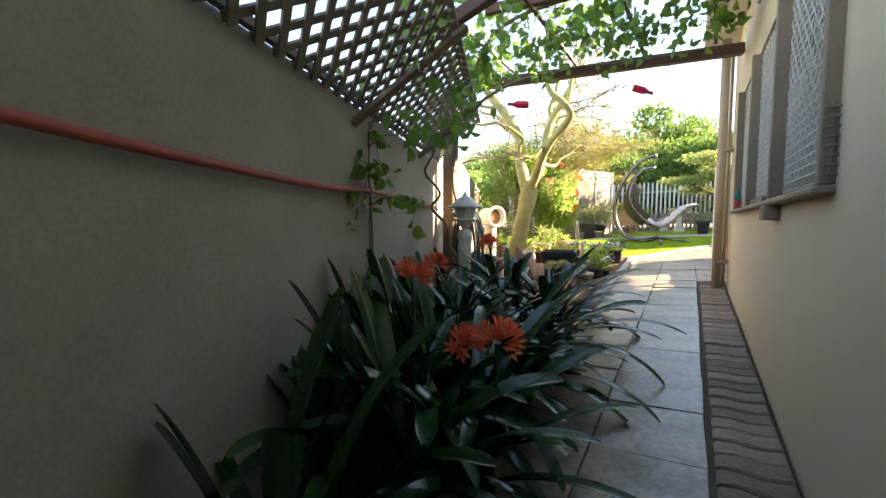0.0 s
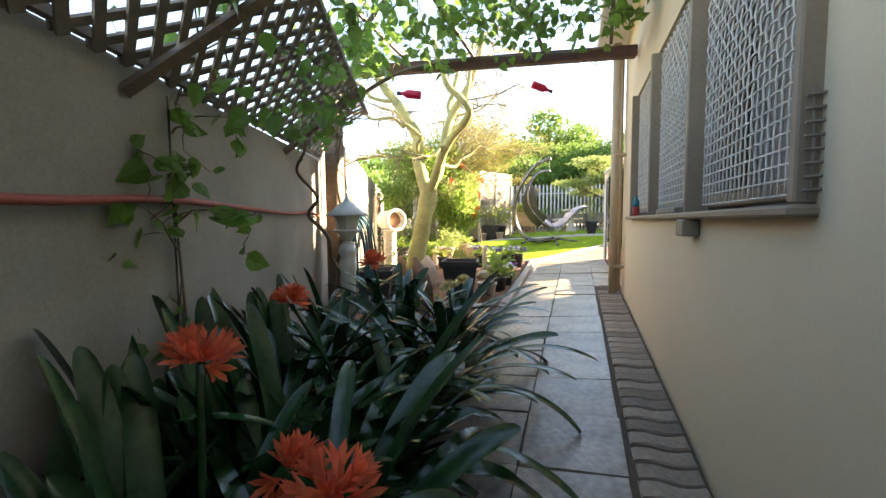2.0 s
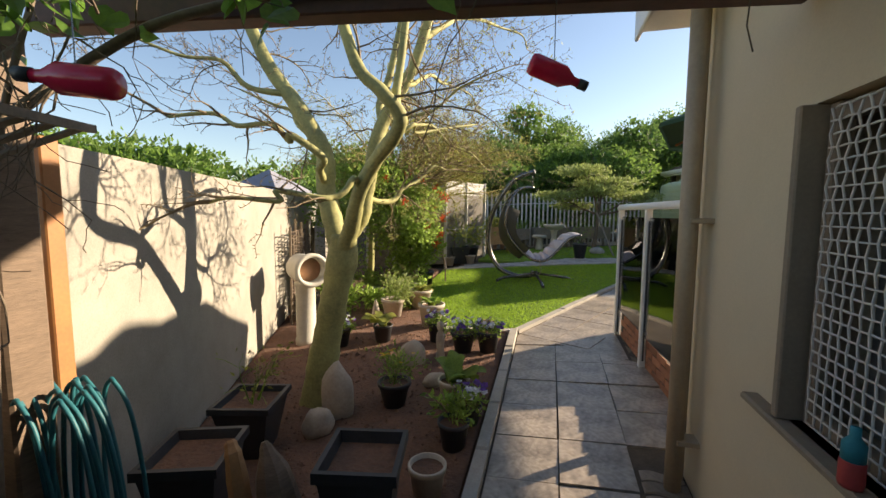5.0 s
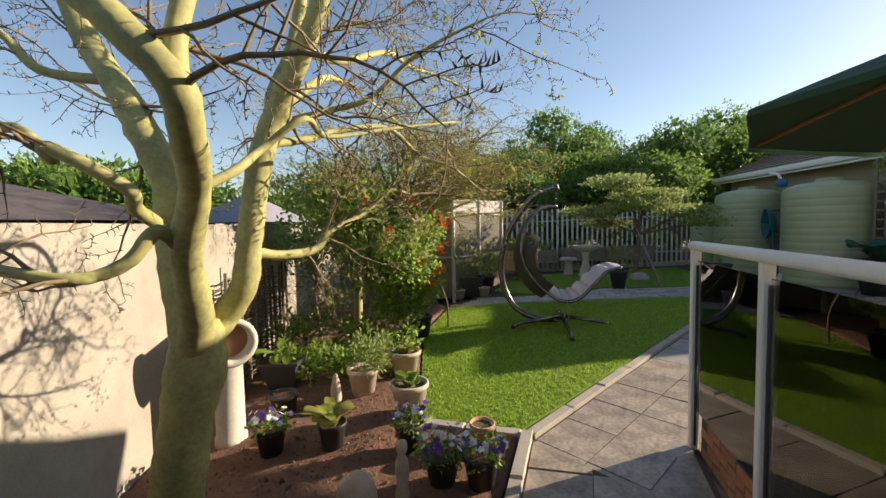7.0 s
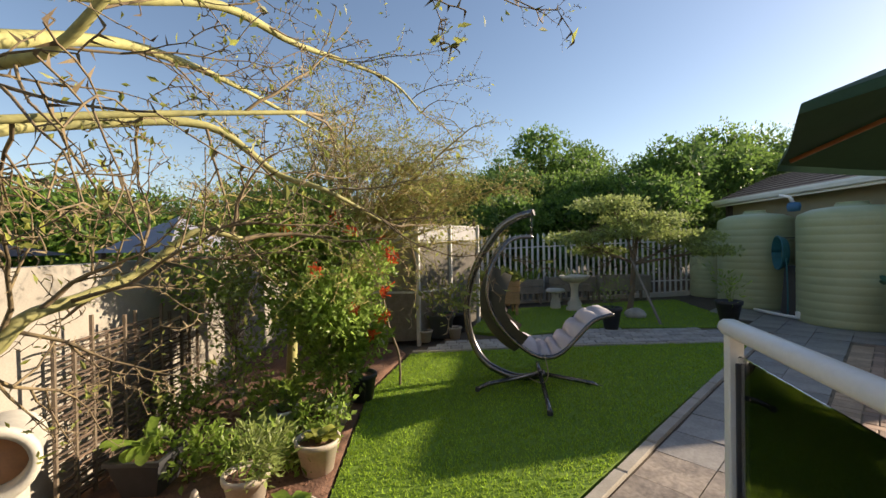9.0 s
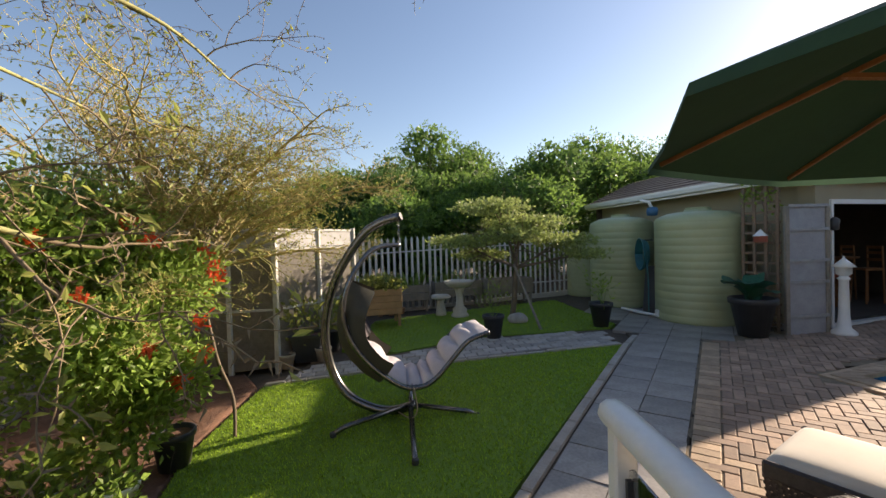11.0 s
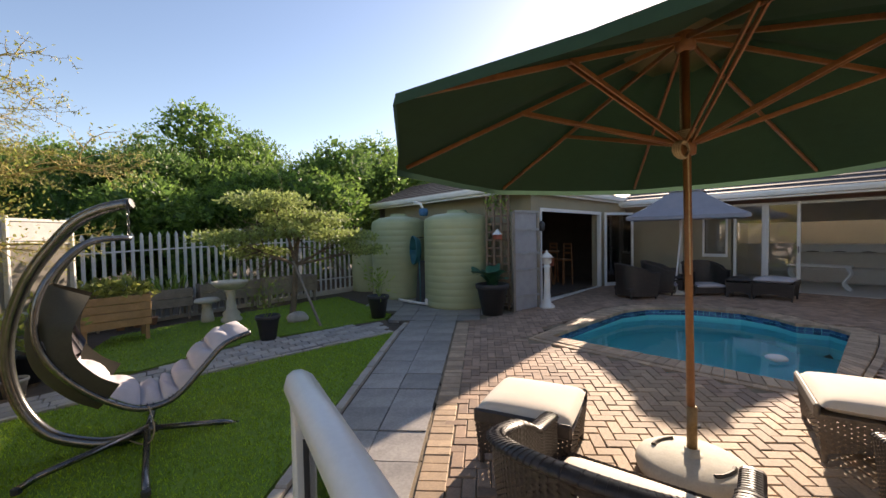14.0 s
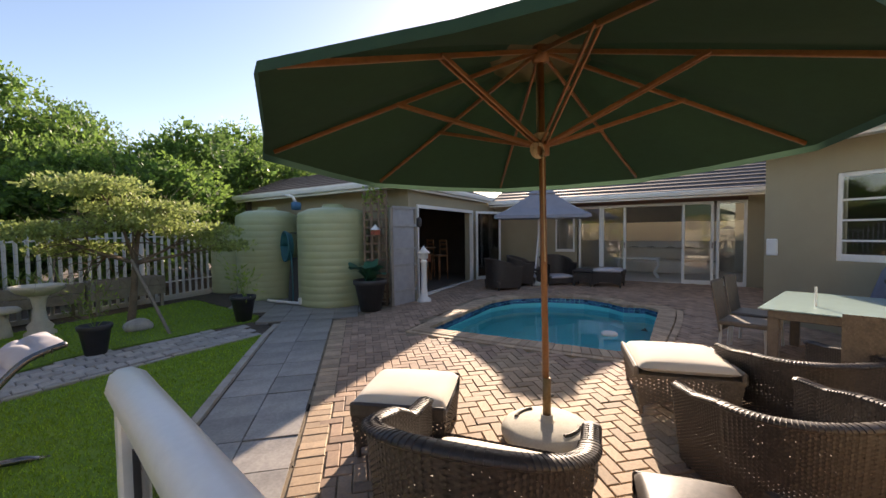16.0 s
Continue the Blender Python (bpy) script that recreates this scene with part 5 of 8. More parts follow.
lantern_lamp(-1.42, 2.56, 1.3)
coil = thing("hose_coil", "bundle of dark green hose hung on the post", "hose", pose(-1.93, 3.42, H(-1.93, 3.42)))
for i in range(13):
    a = rg.uniform(-0.12, 0.12)
    w_ = rg.uniform(0.07, 0.17)
    part("loop", MB().tube(smooth_path([(a, 0.02 * i - 0.1, 1.15), (a + w_ * 0.8, 0.02 * i - 0.1, 1.0), (a + w_, 0.02 * i - 0.08, 0.55), (a + 0.02, 0.02 * i - 0.1, rg.uniform(0.15, 0.3)), (a - w_ * 0.6, 0.02 * i - 0.1, 0.6), (a - w_ * 0.4, 0.02 * i - 0.1, 1.05), (a, 0.02 * i - 0.1, 1.15)], 5), 0.009, 6), TEAL, coil, "", True)

# ---- fever tree ----
def thorn_twig(mb, p, d, length, r, g, depth, tips, flat=0.0, lift=0.0):
    """A zigzag twig that turns at every node, with short spurs and side twigs."""
    d = Vector(d).normalized()
    n = max(4, int(length / 0.07))
    pts, rs = [Vector(p)], [r]
    sg = 1
    for i in range(n):
        sd = d.cross(Vector(g.normal(size=3))).normalized()
        d = (d + sd * 0.2 * sg + Vector((0, 0, lift)) + Vector(g.normal(size=3)) * 0.1)
        d.z *= 1 - flat
        d.normalize()
        sg = -sg
        q = pts[-1] + d * (length / n)
        pts.append(q)
        rs.append(max(r * (1 - 0.8 * (i + 1) / n), 0.0017))
        spur = q + sd * sg * -0.028
        mb.add([q + d * 0.004, q - d * 0.004, spur + d * 0.003], [(0, 1, 2)])
        if depth > 0 and i > 0 and g.random() < (0.75 if depth > 1 else 0.5):
            nd = d * 0.75 + sd * 0.8 * sg
            thorn_twig(mb, q, nd, length * g.uniform(0.3, 0.6) * (1 - 0.5 * i / n), rs[-1] * 0.7, g, depth - 1, tips, flat, lift)
    tips += [tuple(q) for q in pts[n // 2:]]
    mb.tube(pts, rs, 4 if r < 0.012 else 6, None, False)


ft = thing("fever_tree", "fever tree with smooth yellow-green trunks and bare thorny twigs", "tree", pose(-2.1, 5.5, H(-2.1, 5.5)))
fo = Vector((-2.1, 5.5, H(-2.1, 5.5)))


def loc(L):
    return [tuple(Vector(p) - fo) for p in L]


def trunk_limb(mb, pts, radii, sides=14):
    """A limb with its own radius at every point, and swollen rings where old shoots broke off."""
    q = smooth_path(pts, 6)
    n, m_ = len(q), len(radii) - 1
    rr = []
    for i in range(n):
        f = i / (n - 1) * m_
        k = min(int(f), m_ - 1)
        rr.append((radii[k] + (radii[k + 1] - radii[k]) * (f - k)) * (1 + 0.035 * math.sin(i * 2.3) + 0.03 * math.sin(i * 0.9 + 1)))
    mb.tube(q, rr, sides)
    return q


tk = MB()
trunk_limb(tk, loc([(-2.13, 5.5, 0.0), (-2.08, 5.5, 0.35), (-2.01, 5.51, 0.72), (-1.94, 5.53, 1.1), (-1.88, 5.56, 1.4), (-1.88, 5.57, 1.6)]), [0.17, 0.14, 0.125, 0.12, 0.14, 0.1], 18)
part("trunk", tk, BARK_Y, ft, "smooth yellow-green trunk", True)
STEMS = [([(-1.9, 5.57, 1.42), (-2.0, 5.6, 1.73), (-2.07, 5.62, 2.02), (-2.07, 5.62, 2.28), (-2.17, 5.6, 2.5), (-2.37, 5.6, 2.8), (-2.63, 5.6, 3.14), (-2.9, 5.6, 3.7)], [0.105, 0.092, 0.088, 0.084, 0.078, 0.07, 0.062, 0.05]),
         ([(-1.87, 5.53, 1.45), (-1.74, 5.46, 1.66), (-1.58, 5.3, 1.95), (-1.38, 5.19, 2.19), (-1.14, 4.98, 2.33), (-1.08, 4.9, 2.44), (-1.18, 4.83, 2.58), (-1.34, 4.8, 2.76), (-1.5, 4.78, 3.3)], [0.085, 0.072, 0.06, 0.054, 0.05, 0.048, 0.044, 0.04, 0.03]),
         ([(-1.1, 4.92, 2.43), (-1.12, 4.95, 2.6), (-1.1, 5.0, 2.85), (-1.05, 5.05, 3.4)], [0.036, 0.03, 0.028, 0.02]),
         ([(-1.92, 5.6, 1.42), (-1.95, 5.76, 1.55), (-1.81, 5.8, 1.74), (-1.76, 5.8, 1.95), (-1.71, 5.8, 2.19), (-1.66, 5.82, 2.45), (-1.58, 5.86, 2.68), (-1.42, 5.84, 2.9), (-1.26, 5.84, 3.2), (-1.1, 5.9, 3.8)], [0.09, 0.08, 0.072, 0.066, 0.064, 0.064, 0.06, 0.052, 0.046, 0.035]),
         ([(-1.6, 5.85, 2.62), (-1.68, 5.95, 2.8), (-1.62, 6.05, 3.1), (-1.5, 6.1, 3.7)], [0.045, 0.04, 0.035, 0.025])]
BOUGHS = [([(-1.8, 5.8, 1.8), (-1.72, 6.0, 1.9), (-1.6, 6.3, 2.03), (-1.5, 6.6, 2.16), (-1.28, 6.88, 2.28)], 0.034, 0.012),
         ([(-1.56, 5.28, 1.97), (-1.6, 5.1, 1.95), (-1.72, 4.95, 1.9), (-1.98, 4.85, 1.87), (-2.4, 4.65, 1.86)], 0.03, 0.012),
         ([(-2.07, 5.61, 2.05), (-1.9, 5.3, 2.24), (-2.1, 5.15, 2.35), (-2.5, 5.05, 2.47), (-2.95, 4.85, 2.52)], 0.036, 0.014),
         ([(-1.4, 5.2, 2.2), (-1.35, 5.5, 2.4), (-1.3, 5.9, 2.52), (-0.91, 6.83, 2.77)], 0.022, 0.008),
         ([(-1.68, 5.81, 2.4), (-1.4, 6.1, 2.72), (-1.0, 6.25, 2.98), (-0.55, 6.3, 3.16)], 0.024, 0.006),
         ([(-1.66, 5.83, 2.5), (-1.6, 6.4, 2.68), (-1.28, 7.1, 2.6), (-0.94, 7.53, 2.38)], 0.028, 0.008),
         ([(-1.58, 5.88, 2.7), (-1.9, 6.8, 3.2), (-2.2, 7.8, 3.4), (-2.2, 8.9, 3.3)], 0.035, 0.008),
         ([(-1.4, 5.86, 2.95), (-1.5, 7.0, 3.4), (-1.5, 8.1, 3.6), (-1.3, 9.1, 3.5)], 0.03, 0.007),
         ([(-1.24, 5.85, 3.3), (-1.1, 6.8, 3.9), (-0.8, 7.8, 4.2), (-0.5, 8.6, 4.2)], 0.03, 0.007),
         ([(-1.5, 6.1, 3.6), (-1.2, 6.2, 3.9), (-0.9, 6.3, 4.1)], 0.025, 0.008),
         ([(-2.4, 5.6, 2.85), (-2.9, 5.35, 3.1), (-3.4, 4.9, 3.2)], 0.03, 0.008),
         ([(-2.1, 5.62, 2.4), (-2.5, 5.75, 2.75), (-3.1, 5.8, 3.0)], 0.03, 0.008)]
tw, tips = MB(), []
tgen = np.random.default_rng(64)
for L, rl in STEMS:
    sm = MB()
    q = trunk_limb(sm, loc(L), rl, 12)
    part("stem", sm, BARK_Y, ft, "", True)
    for p in q[len(q) * 3 // 5::3]:
        away = tgen.normal(size=3) + np.array([0, 0.4, 0.3])
        away[1] = abs(away[1])
        thorn_twig(tw, p, away, tgen.uniform(0.6, 1.1), 0.011, tgen, 2, tips)
for j, (L, r0, r1) in enumerate(BOUGHS):
    sm = MB()
    crook = []
    for a, b in zip(loc(L), loc(L)[1:]):
        crook += [Vector(a), Vector(a).lerp(Vector(b), 0.5) + Vector(tgen.normal(size=3)) * 0.06]
    q = trunk_limb(sm, crook + [loc(L)[-1]], [r0, (r0 * 2 + r1) / 3, (r0 + r1 * 2) / 3, r1], 9)
    part("limb", sm, BARK_Y, ft, "", True)
    dm = (Vector(q[-1]) - Vector(q[0])).normalized()
    for i, p in enumerate(q[len(q) // 3::3]):
        thorn_twig(tw, p, tgen.normal(size=3) * 0.6 + np.array(dm) * 0.9, tgen.uniform(0.25, 0.5) if j in (1, 2) else tgen.uniform(0.4, 0.95), max(r1 * 0.8, 0.005), tgen, 1 if j in (1, 2) else 2, tips)
    thorn_twig(tw, q[-1], dm, 0.7, r1, tgen, 2, tips)
tagged(part("twig_mass", tw, TWIG, ft, "bare thorny twigs", True), "", "", "", "stuff")
tp = np.array(tips)
tp = tp[rg.choice(len(tp), 3500)]
sel = tp[(tp[:, 1] > 0.6)]
tagged(part("leaves", leaf_quads(MB(), sel + rg.normal(size=sel.shape) * 0.03, 0.04, rg, 0.2, 0.4), LEAF_Y, ft, "sparse yellow-green leaflets"), "", "", "", "stuff")


def leafy_tree(name, label, x, y, blobs, n, size, material, trunk_r, trunk_to, seed, core=0.0, bark=BARK, kids=3, cat="tree", group="", z=None, shell=0.4):
    """A tree or shrub: trunk with limbs that reach into the crown, and a crown of many leaves with gaps."""
    g = np.random.default_rng(seed)
    z = H(x, y) if z is None else z
    t = thing(name, label, cat, pose(x, y, z - 0.03), group)
    tm = MB()
    pts = smooth_path([(0, 0, 0), (trunk_to[0] * 0.3 + 0.03, trunk_to[1] * 0.3, trunk_to[2] * 0.4), trunk_to], 4)
    tm.tube(pts, [trunk_r * (1 - 0.4 * i / len(pts)) for i in range(len(pts))], 8)
    for b in blobs:
        c = Vector(b[0])
        tm.tube(smooth_path([trunk_to, (Vector(trunk_to) + c) / 2 + Vector(g.normal(size=3)) * 0.08 * b[1][0], c], 4), [trunk_r * 0.5 * (1 - 0.75 * i / 8) for i in range(9)], 5)
        for _ in range(kids):
            branch(tm, (Vector(trunk_to) + c) / 2, g.normal(size=3) + np.array(c - Vector(trunk_to)), b[1][0] * 1.1, trunk_r * 0.2, g, 1, 4, 0.25)
    part("trunk", tm, bark, t, "", True)
    P, D = blob_points(blobs, n, g, shell)
    cr = leaf_quads(MB(), P, size, g, 0.25, 0.55, D, 0.8)
    tagged(part("crown", cr, material, t), "", "", "", "stuff")
    # Oversized inner leaves in the darker green put shade into the crown's depth.
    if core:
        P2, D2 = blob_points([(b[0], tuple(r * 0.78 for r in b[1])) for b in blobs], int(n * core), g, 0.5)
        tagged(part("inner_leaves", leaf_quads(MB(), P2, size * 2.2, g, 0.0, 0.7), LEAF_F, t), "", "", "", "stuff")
    return t


# ---- wood behind the fence ----
fr = np.random.default_rng(11)
WOODS = [(-15, 26, 5.2), (-11, 25, 5.0), (-7.5, 27, 6.2), (-4, 26.5, 6.6), (-1, 25.5, 6.9), (1.8, 27, 7.0), (4.2, 25.5, 6.4), (7.2, 28.5, 7.6), (10.2, 29, 7.8), (13.6, 28, 7.2), (-6, 22.3, 4.4), (-2.4, 22.2, 4.6), (0.8, 21.8, 4.7), (3.4, 22, 5.0), (6.0, 24, 5.4), (16.5, 27, 6.4), (2.3, 20.6, 3.6), (-4.2, 20.4, 3.4), (-0.8, 20.2, 3.4)]
for i, (x, y, hgt) in enumerate(WOODS):
    bl = []
    for k in range(9):
        a = fr.uniform(0, 6.283)
        rr = fr.uniform(0.2, 1.9)
        r_ = fr.uniform(0.9, 1.6) * (hgt / 6) ** 0.5
        bl.append(((rr * math.cos(a), rr * math.sin(a), fr.uniform(0.32, 1.0) * (hgt - r_ * 0.8)), (r_ * 1.15, r_ * 1.15, r_ * 0.85)))
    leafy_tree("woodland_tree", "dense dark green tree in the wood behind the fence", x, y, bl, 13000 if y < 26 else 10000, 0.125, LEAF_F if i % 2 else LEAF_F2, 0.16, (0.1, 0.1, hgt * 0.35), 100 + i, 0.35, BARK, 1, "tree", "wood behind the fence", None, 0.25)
for i, (x, y, hgt) in enumerate([(-9, 15.5, 4.0), (-12, 11, 4.3), (-9.5, 19, 4.8), (-14, 15, 5.2), (-17, 8, 5.2), (-20, 2, 5.8), (-14.5, 11.5, 4.8), (-16, 13, 5.2)]):
    bl = [((fr.uniform(-1.6, 1.6), fr.uniform(-1.6, 1.6), fr.uniform(0.5, 1.0) * (hgt - 0.9)), (1.5, 1.5, 1.0)) for _ in range(6)]
    leafy_tree("neighbour_tree", "green tree beyond the boundary wall", x, y, bl, 5200, 0.17, LEAF_F2, 0.12, (0, 0.1, hgt * 0.4), 200 + i, 0.3, BARK, 1, "tree", "trees beyond the wall")

# ---- bed: wattle screen, pots, stones ----
ws = thing("wattle_screen", "woven stick screen standing against the garden wall", "screen", None)
wg = np.random.default_rng(21)
WA, WB = Vector((left_wall_x(7.5) + 0.22, 7.5)), Vector((left_wall_x(9.5) + 0.22, 9.5))
wd = (WB - WA)
WL = wd.length
wd.normalize()
wnn = Vector((wd.y, -wd.x))
for i in range(12):
    p = WA + wd * (WL * i / 11)
    part("stake", MB().tube([(p.x, p.y, H(p.x, p.y) - 0.05), (p.x + wg.uniform(-.03, .03), p.y, H(p.x, p.y) + wg.uniform(1.35, 1.6))], 0.018, 6), BARK, ws)
wv = MB()
for r_ in range(52):
    z = 0.08 + 0.026 * r_ + wg.uniform(-0.006, 0.006)
    s0 = wg.uniform(0, 0.25)
    s1 = WL - wg.uniform(0, 0.3)
    if r_ > 40:
        s1 *= wg.uniform(0.5, 1.0)
    n = 30
    pts = []
    for k in range(n + 1):
        s = s0 + (s1 - s0) * k / n
        p = WA + wd * s + wnn * (0.03 * math.sin(s / WL * 11 * math.pi + r_ * math.pi))
        pts.append((p.x, p.y, H(p.x, p.y) + z + 0.012 * math.sin(s * 3 + r_)))
    wv.tube(pts, wg.uniform(0.007, 0.011), 4)
tagged(part("wattle_weave", wv, mat("wattle_stick", (0.16, 0.11, 0.075), (0.07, 0.05, 0.035), 12, 0.9, 0.4, island=0.35), ws), "", "", "", "stuff")


def pot(x, y, h, r0, r1, material, label, square=False, rot=0.0, fill=SOIL, name="plant_pot", dz=0.0):
    """A flower pot with a rim, thickness and soil."""
    t = thing(name, label, "pot", pose(x, y, H(x, y) + dz, 0, 0, rot), "")
    if square:
        def sq(a, z):
            return [(-a, -a, z), (a, -a, z), (a, a, z), (-a, a, z)]
        rings = [sq(r0, 0), sq(r1 * 0.97, h * 0.9), sq(r1 * 1.07, h * 0.9), sq(r1 * 1.07, h), sq(r1 * 0.93, h), sq(r1 * 0.86, h * 0.88)]
        vs = [p for q in rings for p in q]
        fs = [(0, 3, 2, 1)] + [(4 * i + k, 4 * i + (k + 1) % 4, 4 * i + 4 + (k + 1) % 4, 4 * i + 4 + k) for i in range(5) for k in range(4)]
        part("pot_body", MB().add(vs, fs), material, t)
        part("soil", MB().box((0, 0, h * 0.87), (r1 * 1.76, r1 * 1.76, 0.02)), fill, t)
    else:
        part("pot_body", MB().lathe([(r0, 0), (r0 + (r1 - r0) * 0.85, h * 0.84), (r1 * 1.04, h * 0.85), (r1 * 1.06, h * 0.98), (r1 * 1.03, h), (r1 * 0.92, h), (r1 * 0.88, h * 0.86)], 22), material, t, "", True)
        part("soil", MB().lathe([(0.0, h * 0.88), (r1 * 0.9, h * 0.87), (r1 * 0.9, h * 0.84)], 18), fill, t)
    return t


def pansies(x, y, z, r, seed, mix=(PETAL_P, PETAL_W)):
    """A low mound of leaves and five-petalled flowers growing in a pot."""
    g = np.random.default_rng(seed)
    t = thing("pansy_plant", "mound of purple and white pansies in a pot", "flowers", pose(x, y, z))
    P, D = blob_points([((0, 0, 0.06), (r, r, 0.1))], 260, g, 0.7)
    part("leaves", leaf_quads(MB(), P, 0.05, g, 0.3, 0.5, D, 0.7), LEAF_S, t)
    for j, m_ in enumerate(mix):
        fl = MB()
        for _ in range(15):
            a, rr = g.uniform(0, 6.283), r * math.sqrt(g.random()) * 1.05
            c = Vector((rr * math.cos(a), rr * math.sin(a), 0.15 + g.uniform(-0.03, 0.04) - 0.3 * rr * rr))
            d = Vector((g.normal() * 0.4 + math.cos(a) * 0.4, g.normal() * 0.4 + math.sin(a) * 0.4 - 0.3, 0.8)).normalized()
            u = d.orthogonal().normalized()
            w = d.cross(u)
            for k in range(5):
                b = k * 2 * math.pi / 5
                o = u * math.cos(b) + w * math.sin(b)
                s = d.cross(o)
                fl.add([c, c + o * 0.016 + s * 0.014, c + o * 0.03 + d * 0.003, c + o * 0.016 - s * 0.014], [(0, 1, 2, 3)])
        tagged(part("flower_mass", fl, m_, t), "", "", "", "stuff")
    return t


def potplant(x, y, z, r, hgt, n, size, material, seed, label, aspect=0.45, stems=6, cat="plant"):
    """Leaves on stems that grow out of a pot."""
    g = np.random.default_rng(seed)
    t = thing("potted_plant", label, cat, pose(x, y, z))
    st_, tips_ = MB(), []
    for _ in range(stems):
        branch(st_, (g.uniform(-.03, .03), g.uniform(-.03, .03), -0.03), (g.normal() * 0.45, g.normal() * 0.45, 1), hgt * g.uniform(0.7, 1.05), 0.006, g, 1, 4, 0.2, tips_, 3)
    part("stem_mass", st_, LEAF_S, t)
    tp_ = np.array(tips_)
    tp_ = tp_[g.choice(len(tp_), n)] + g.normal(size=(n, 3)) * r * 0.18
    o = tp_ - np.array([0, 0, hgt * 0.3])
    part("leaves", leaf_quads(MB(), tp_, size, g, 0.1, aspect, o / (np.linalg.norm(o, axis=1)[:, None] + 1e-6), 0.6), material, t)
    return t


def rosette(x, y, z, n, L, w, seed, label, material=LEAF_S):
    g = np.random.default_rng(seed)
    t = thing("leafy_plant", label, "plant", pose(x, y, z))
    lv = MB()
    for i in range(n):
        strap_leaf(lv, (g.uniform(-.02, .02), g.uniform(-.02, .02), 0), g.uniform(0, 6.283), L * g.uniform(0.7, 1.1), w * g.uniform(0.8, 1.2), g.uniform(45, 80), g.uniform(-40, 15), g)
    part("leaves", lv, material, t, "", True)
    return t


G = lambda x, y: H(x, y)
BP = "tapered black plastic pot in the flower bed"
pot(-0.97, 4.1, 0.55, 0.115, 0.185, BLACK_PL, "tall square black pot with bare soil", True, 12)
pot(-1.98, 4.05, 0.5, 0.12, 0.2, BLACK_PL, "tall square black pot near the wall", True, 20)
pot(-2.2, 4.75, 0.42, 0.12, 0.2, BLACK_PL, "square black pot with thin seedlings", True, 15)
potplant(-2.2, 4.75, G(-2.2, 4.75) + 0.38, 0.15, 0.35, 60, 0.045, LEAF_Y, 31, "thin yellow-green seedlings in a black pot")
pot(-0.76, 4.5, 0.22, 0.08, 0.11, CREAMPOT, "small pale clay pot")
pot(-0.72, 5.0, 0.2, 0.08, 0.11, BLACK_PL, "small black pot with trailing greens")
potplant(-0.72, 5.0, G(-0.72, 5.0) + 0.17, 0.12, 0.2, 140, 0.07, LEAF_S, 32, "low leafy greens in a small pot")
pot(-1.37, 5.5, 0.22, 0.09, 0.14, BLACK_PL, "round black pot with yellow daisies")
dz_ = potplant(-1.37, 5.5, G(-1.37, 5.5) + 0.18, 0.2, 0.3, 420, 0.04, LEAF_S, 33, "bushy green daisy plant with yellow flowers")
fl = MB()
for _ in range(9):
    c = Vector((wg.normal() * 0.1, wg.normal() * 0.1, 0.28 + wg.normal() * 0.03))
    for k in range(7):
        b = k * 0.9
        fl.add([c, c + Vector((math.cos(b) * 0.014 - math.sin(b) * 0.005, math.sin(b) * 0.014 + math.cos(b) * 0.005, 0.004)), c + Vector((math.cos(b) * 0.022, math.sin(b) * 0.022, 0.002)), c + Vector((math.cos(b) * 0.014 + math.sin(b) * 0.005, math.sin(b) * 0.014 - math.cos(b) * 0.005, 0.004))], [(0, 1, 2, 3)])
part("flower_mass", fl, leaf_mat("yellow_petal", (0.8, 0.55, 0.03), (0.7, 0.42, 0.02), 0.5, 0.3), dz_, "yellow daisies")
tagged(dz_.children[-1], "", "", "", "stuff")
pot(-0.85, 5.55, 0.24, 0.1, 0.13, CREAMPOT, "pale clay pot with broad leaves")
rosette(-0.85, 5.55, G(-0.85, 5.55) + 0.2, 7, 0.3, 0.075, 34, "broad grey-green leaves with one yellow leaf", LEAF_S)
pot(-0.68, 5.3, 0.17, 0.08, 0.11, BLACK_PL, "low black pot with purple pansies")
pansies(-0.68, 5.3, G(-0.68, 5.3) + 0.13, 0.14, 35)
for x, y, sd, pr in ((-2.62, 6.8, 41, 0.13), (-1.42, 7.05, 42, 0.12), (-1.02, 6.72, 43, 0.14), (-0.74, 6.75, 44, 0.13)):
    pot(x, y, 0.24, 0.09, pr, BLACK_PL, "round black pot filled with pansies")
    pansies(x, y, G(x, y) + 0.19, pr * 1.35, sd)
pot(-2.12, 6.98, 0.22, 0.09, 0.12, BLACK_PL, "black pot with a broad-leaved plant")
rosette(-2.12, 6.98, G(-2.12, 6.98) + 0.18, 11, 0.3, 0.055, 45, "broad bright green leaves in a black pot", LEAF_Y)
pot(-1.66, 7.6, 0.32, 0.13, 0.18, CREAMPOT, "large cream pot with dark glossy leaves")
rosette(-1.66, 7.6, G(-1.66, 7.6) + 0.28, 16, 0.2, 0.05, 46, "glossy dark rounded leaves in a cream pot", LEAF_S)
pot(-2.12, 8.5, 0.3, 0.13, 0.19, CREAMPOT, "cream pot with yellow-green leaves")
rosette(-2.1, 8.5, G(-2.1, 8.5) + 0.26, 14, 0.2, 0.04, 47, "yellow-green leaves in a cream pot", LEAF_Y)
pot(-2.38, 7.95, 0.3, 0.12, 0.17, CREAMPOT, "pale clay pot with a bushy plant")
potplant(-2.38, 7.95, G(-2.38, 7.95) + 0.26, 0.28, 0.32, 480, 0.085, LEAF_A, 48, "bushy narrow-leaved plant in a pale pot", 0.3, 9)
pot(-2.98, 7.38, 0.24, 0.1, 0.14, BLACK_PL, "grey-black round pot with bare soil")
pot(-3.5, 8.0, 0.36, 0.14, 0.22, BLACK_PL, "square black pot near the stick screen", True, 20)
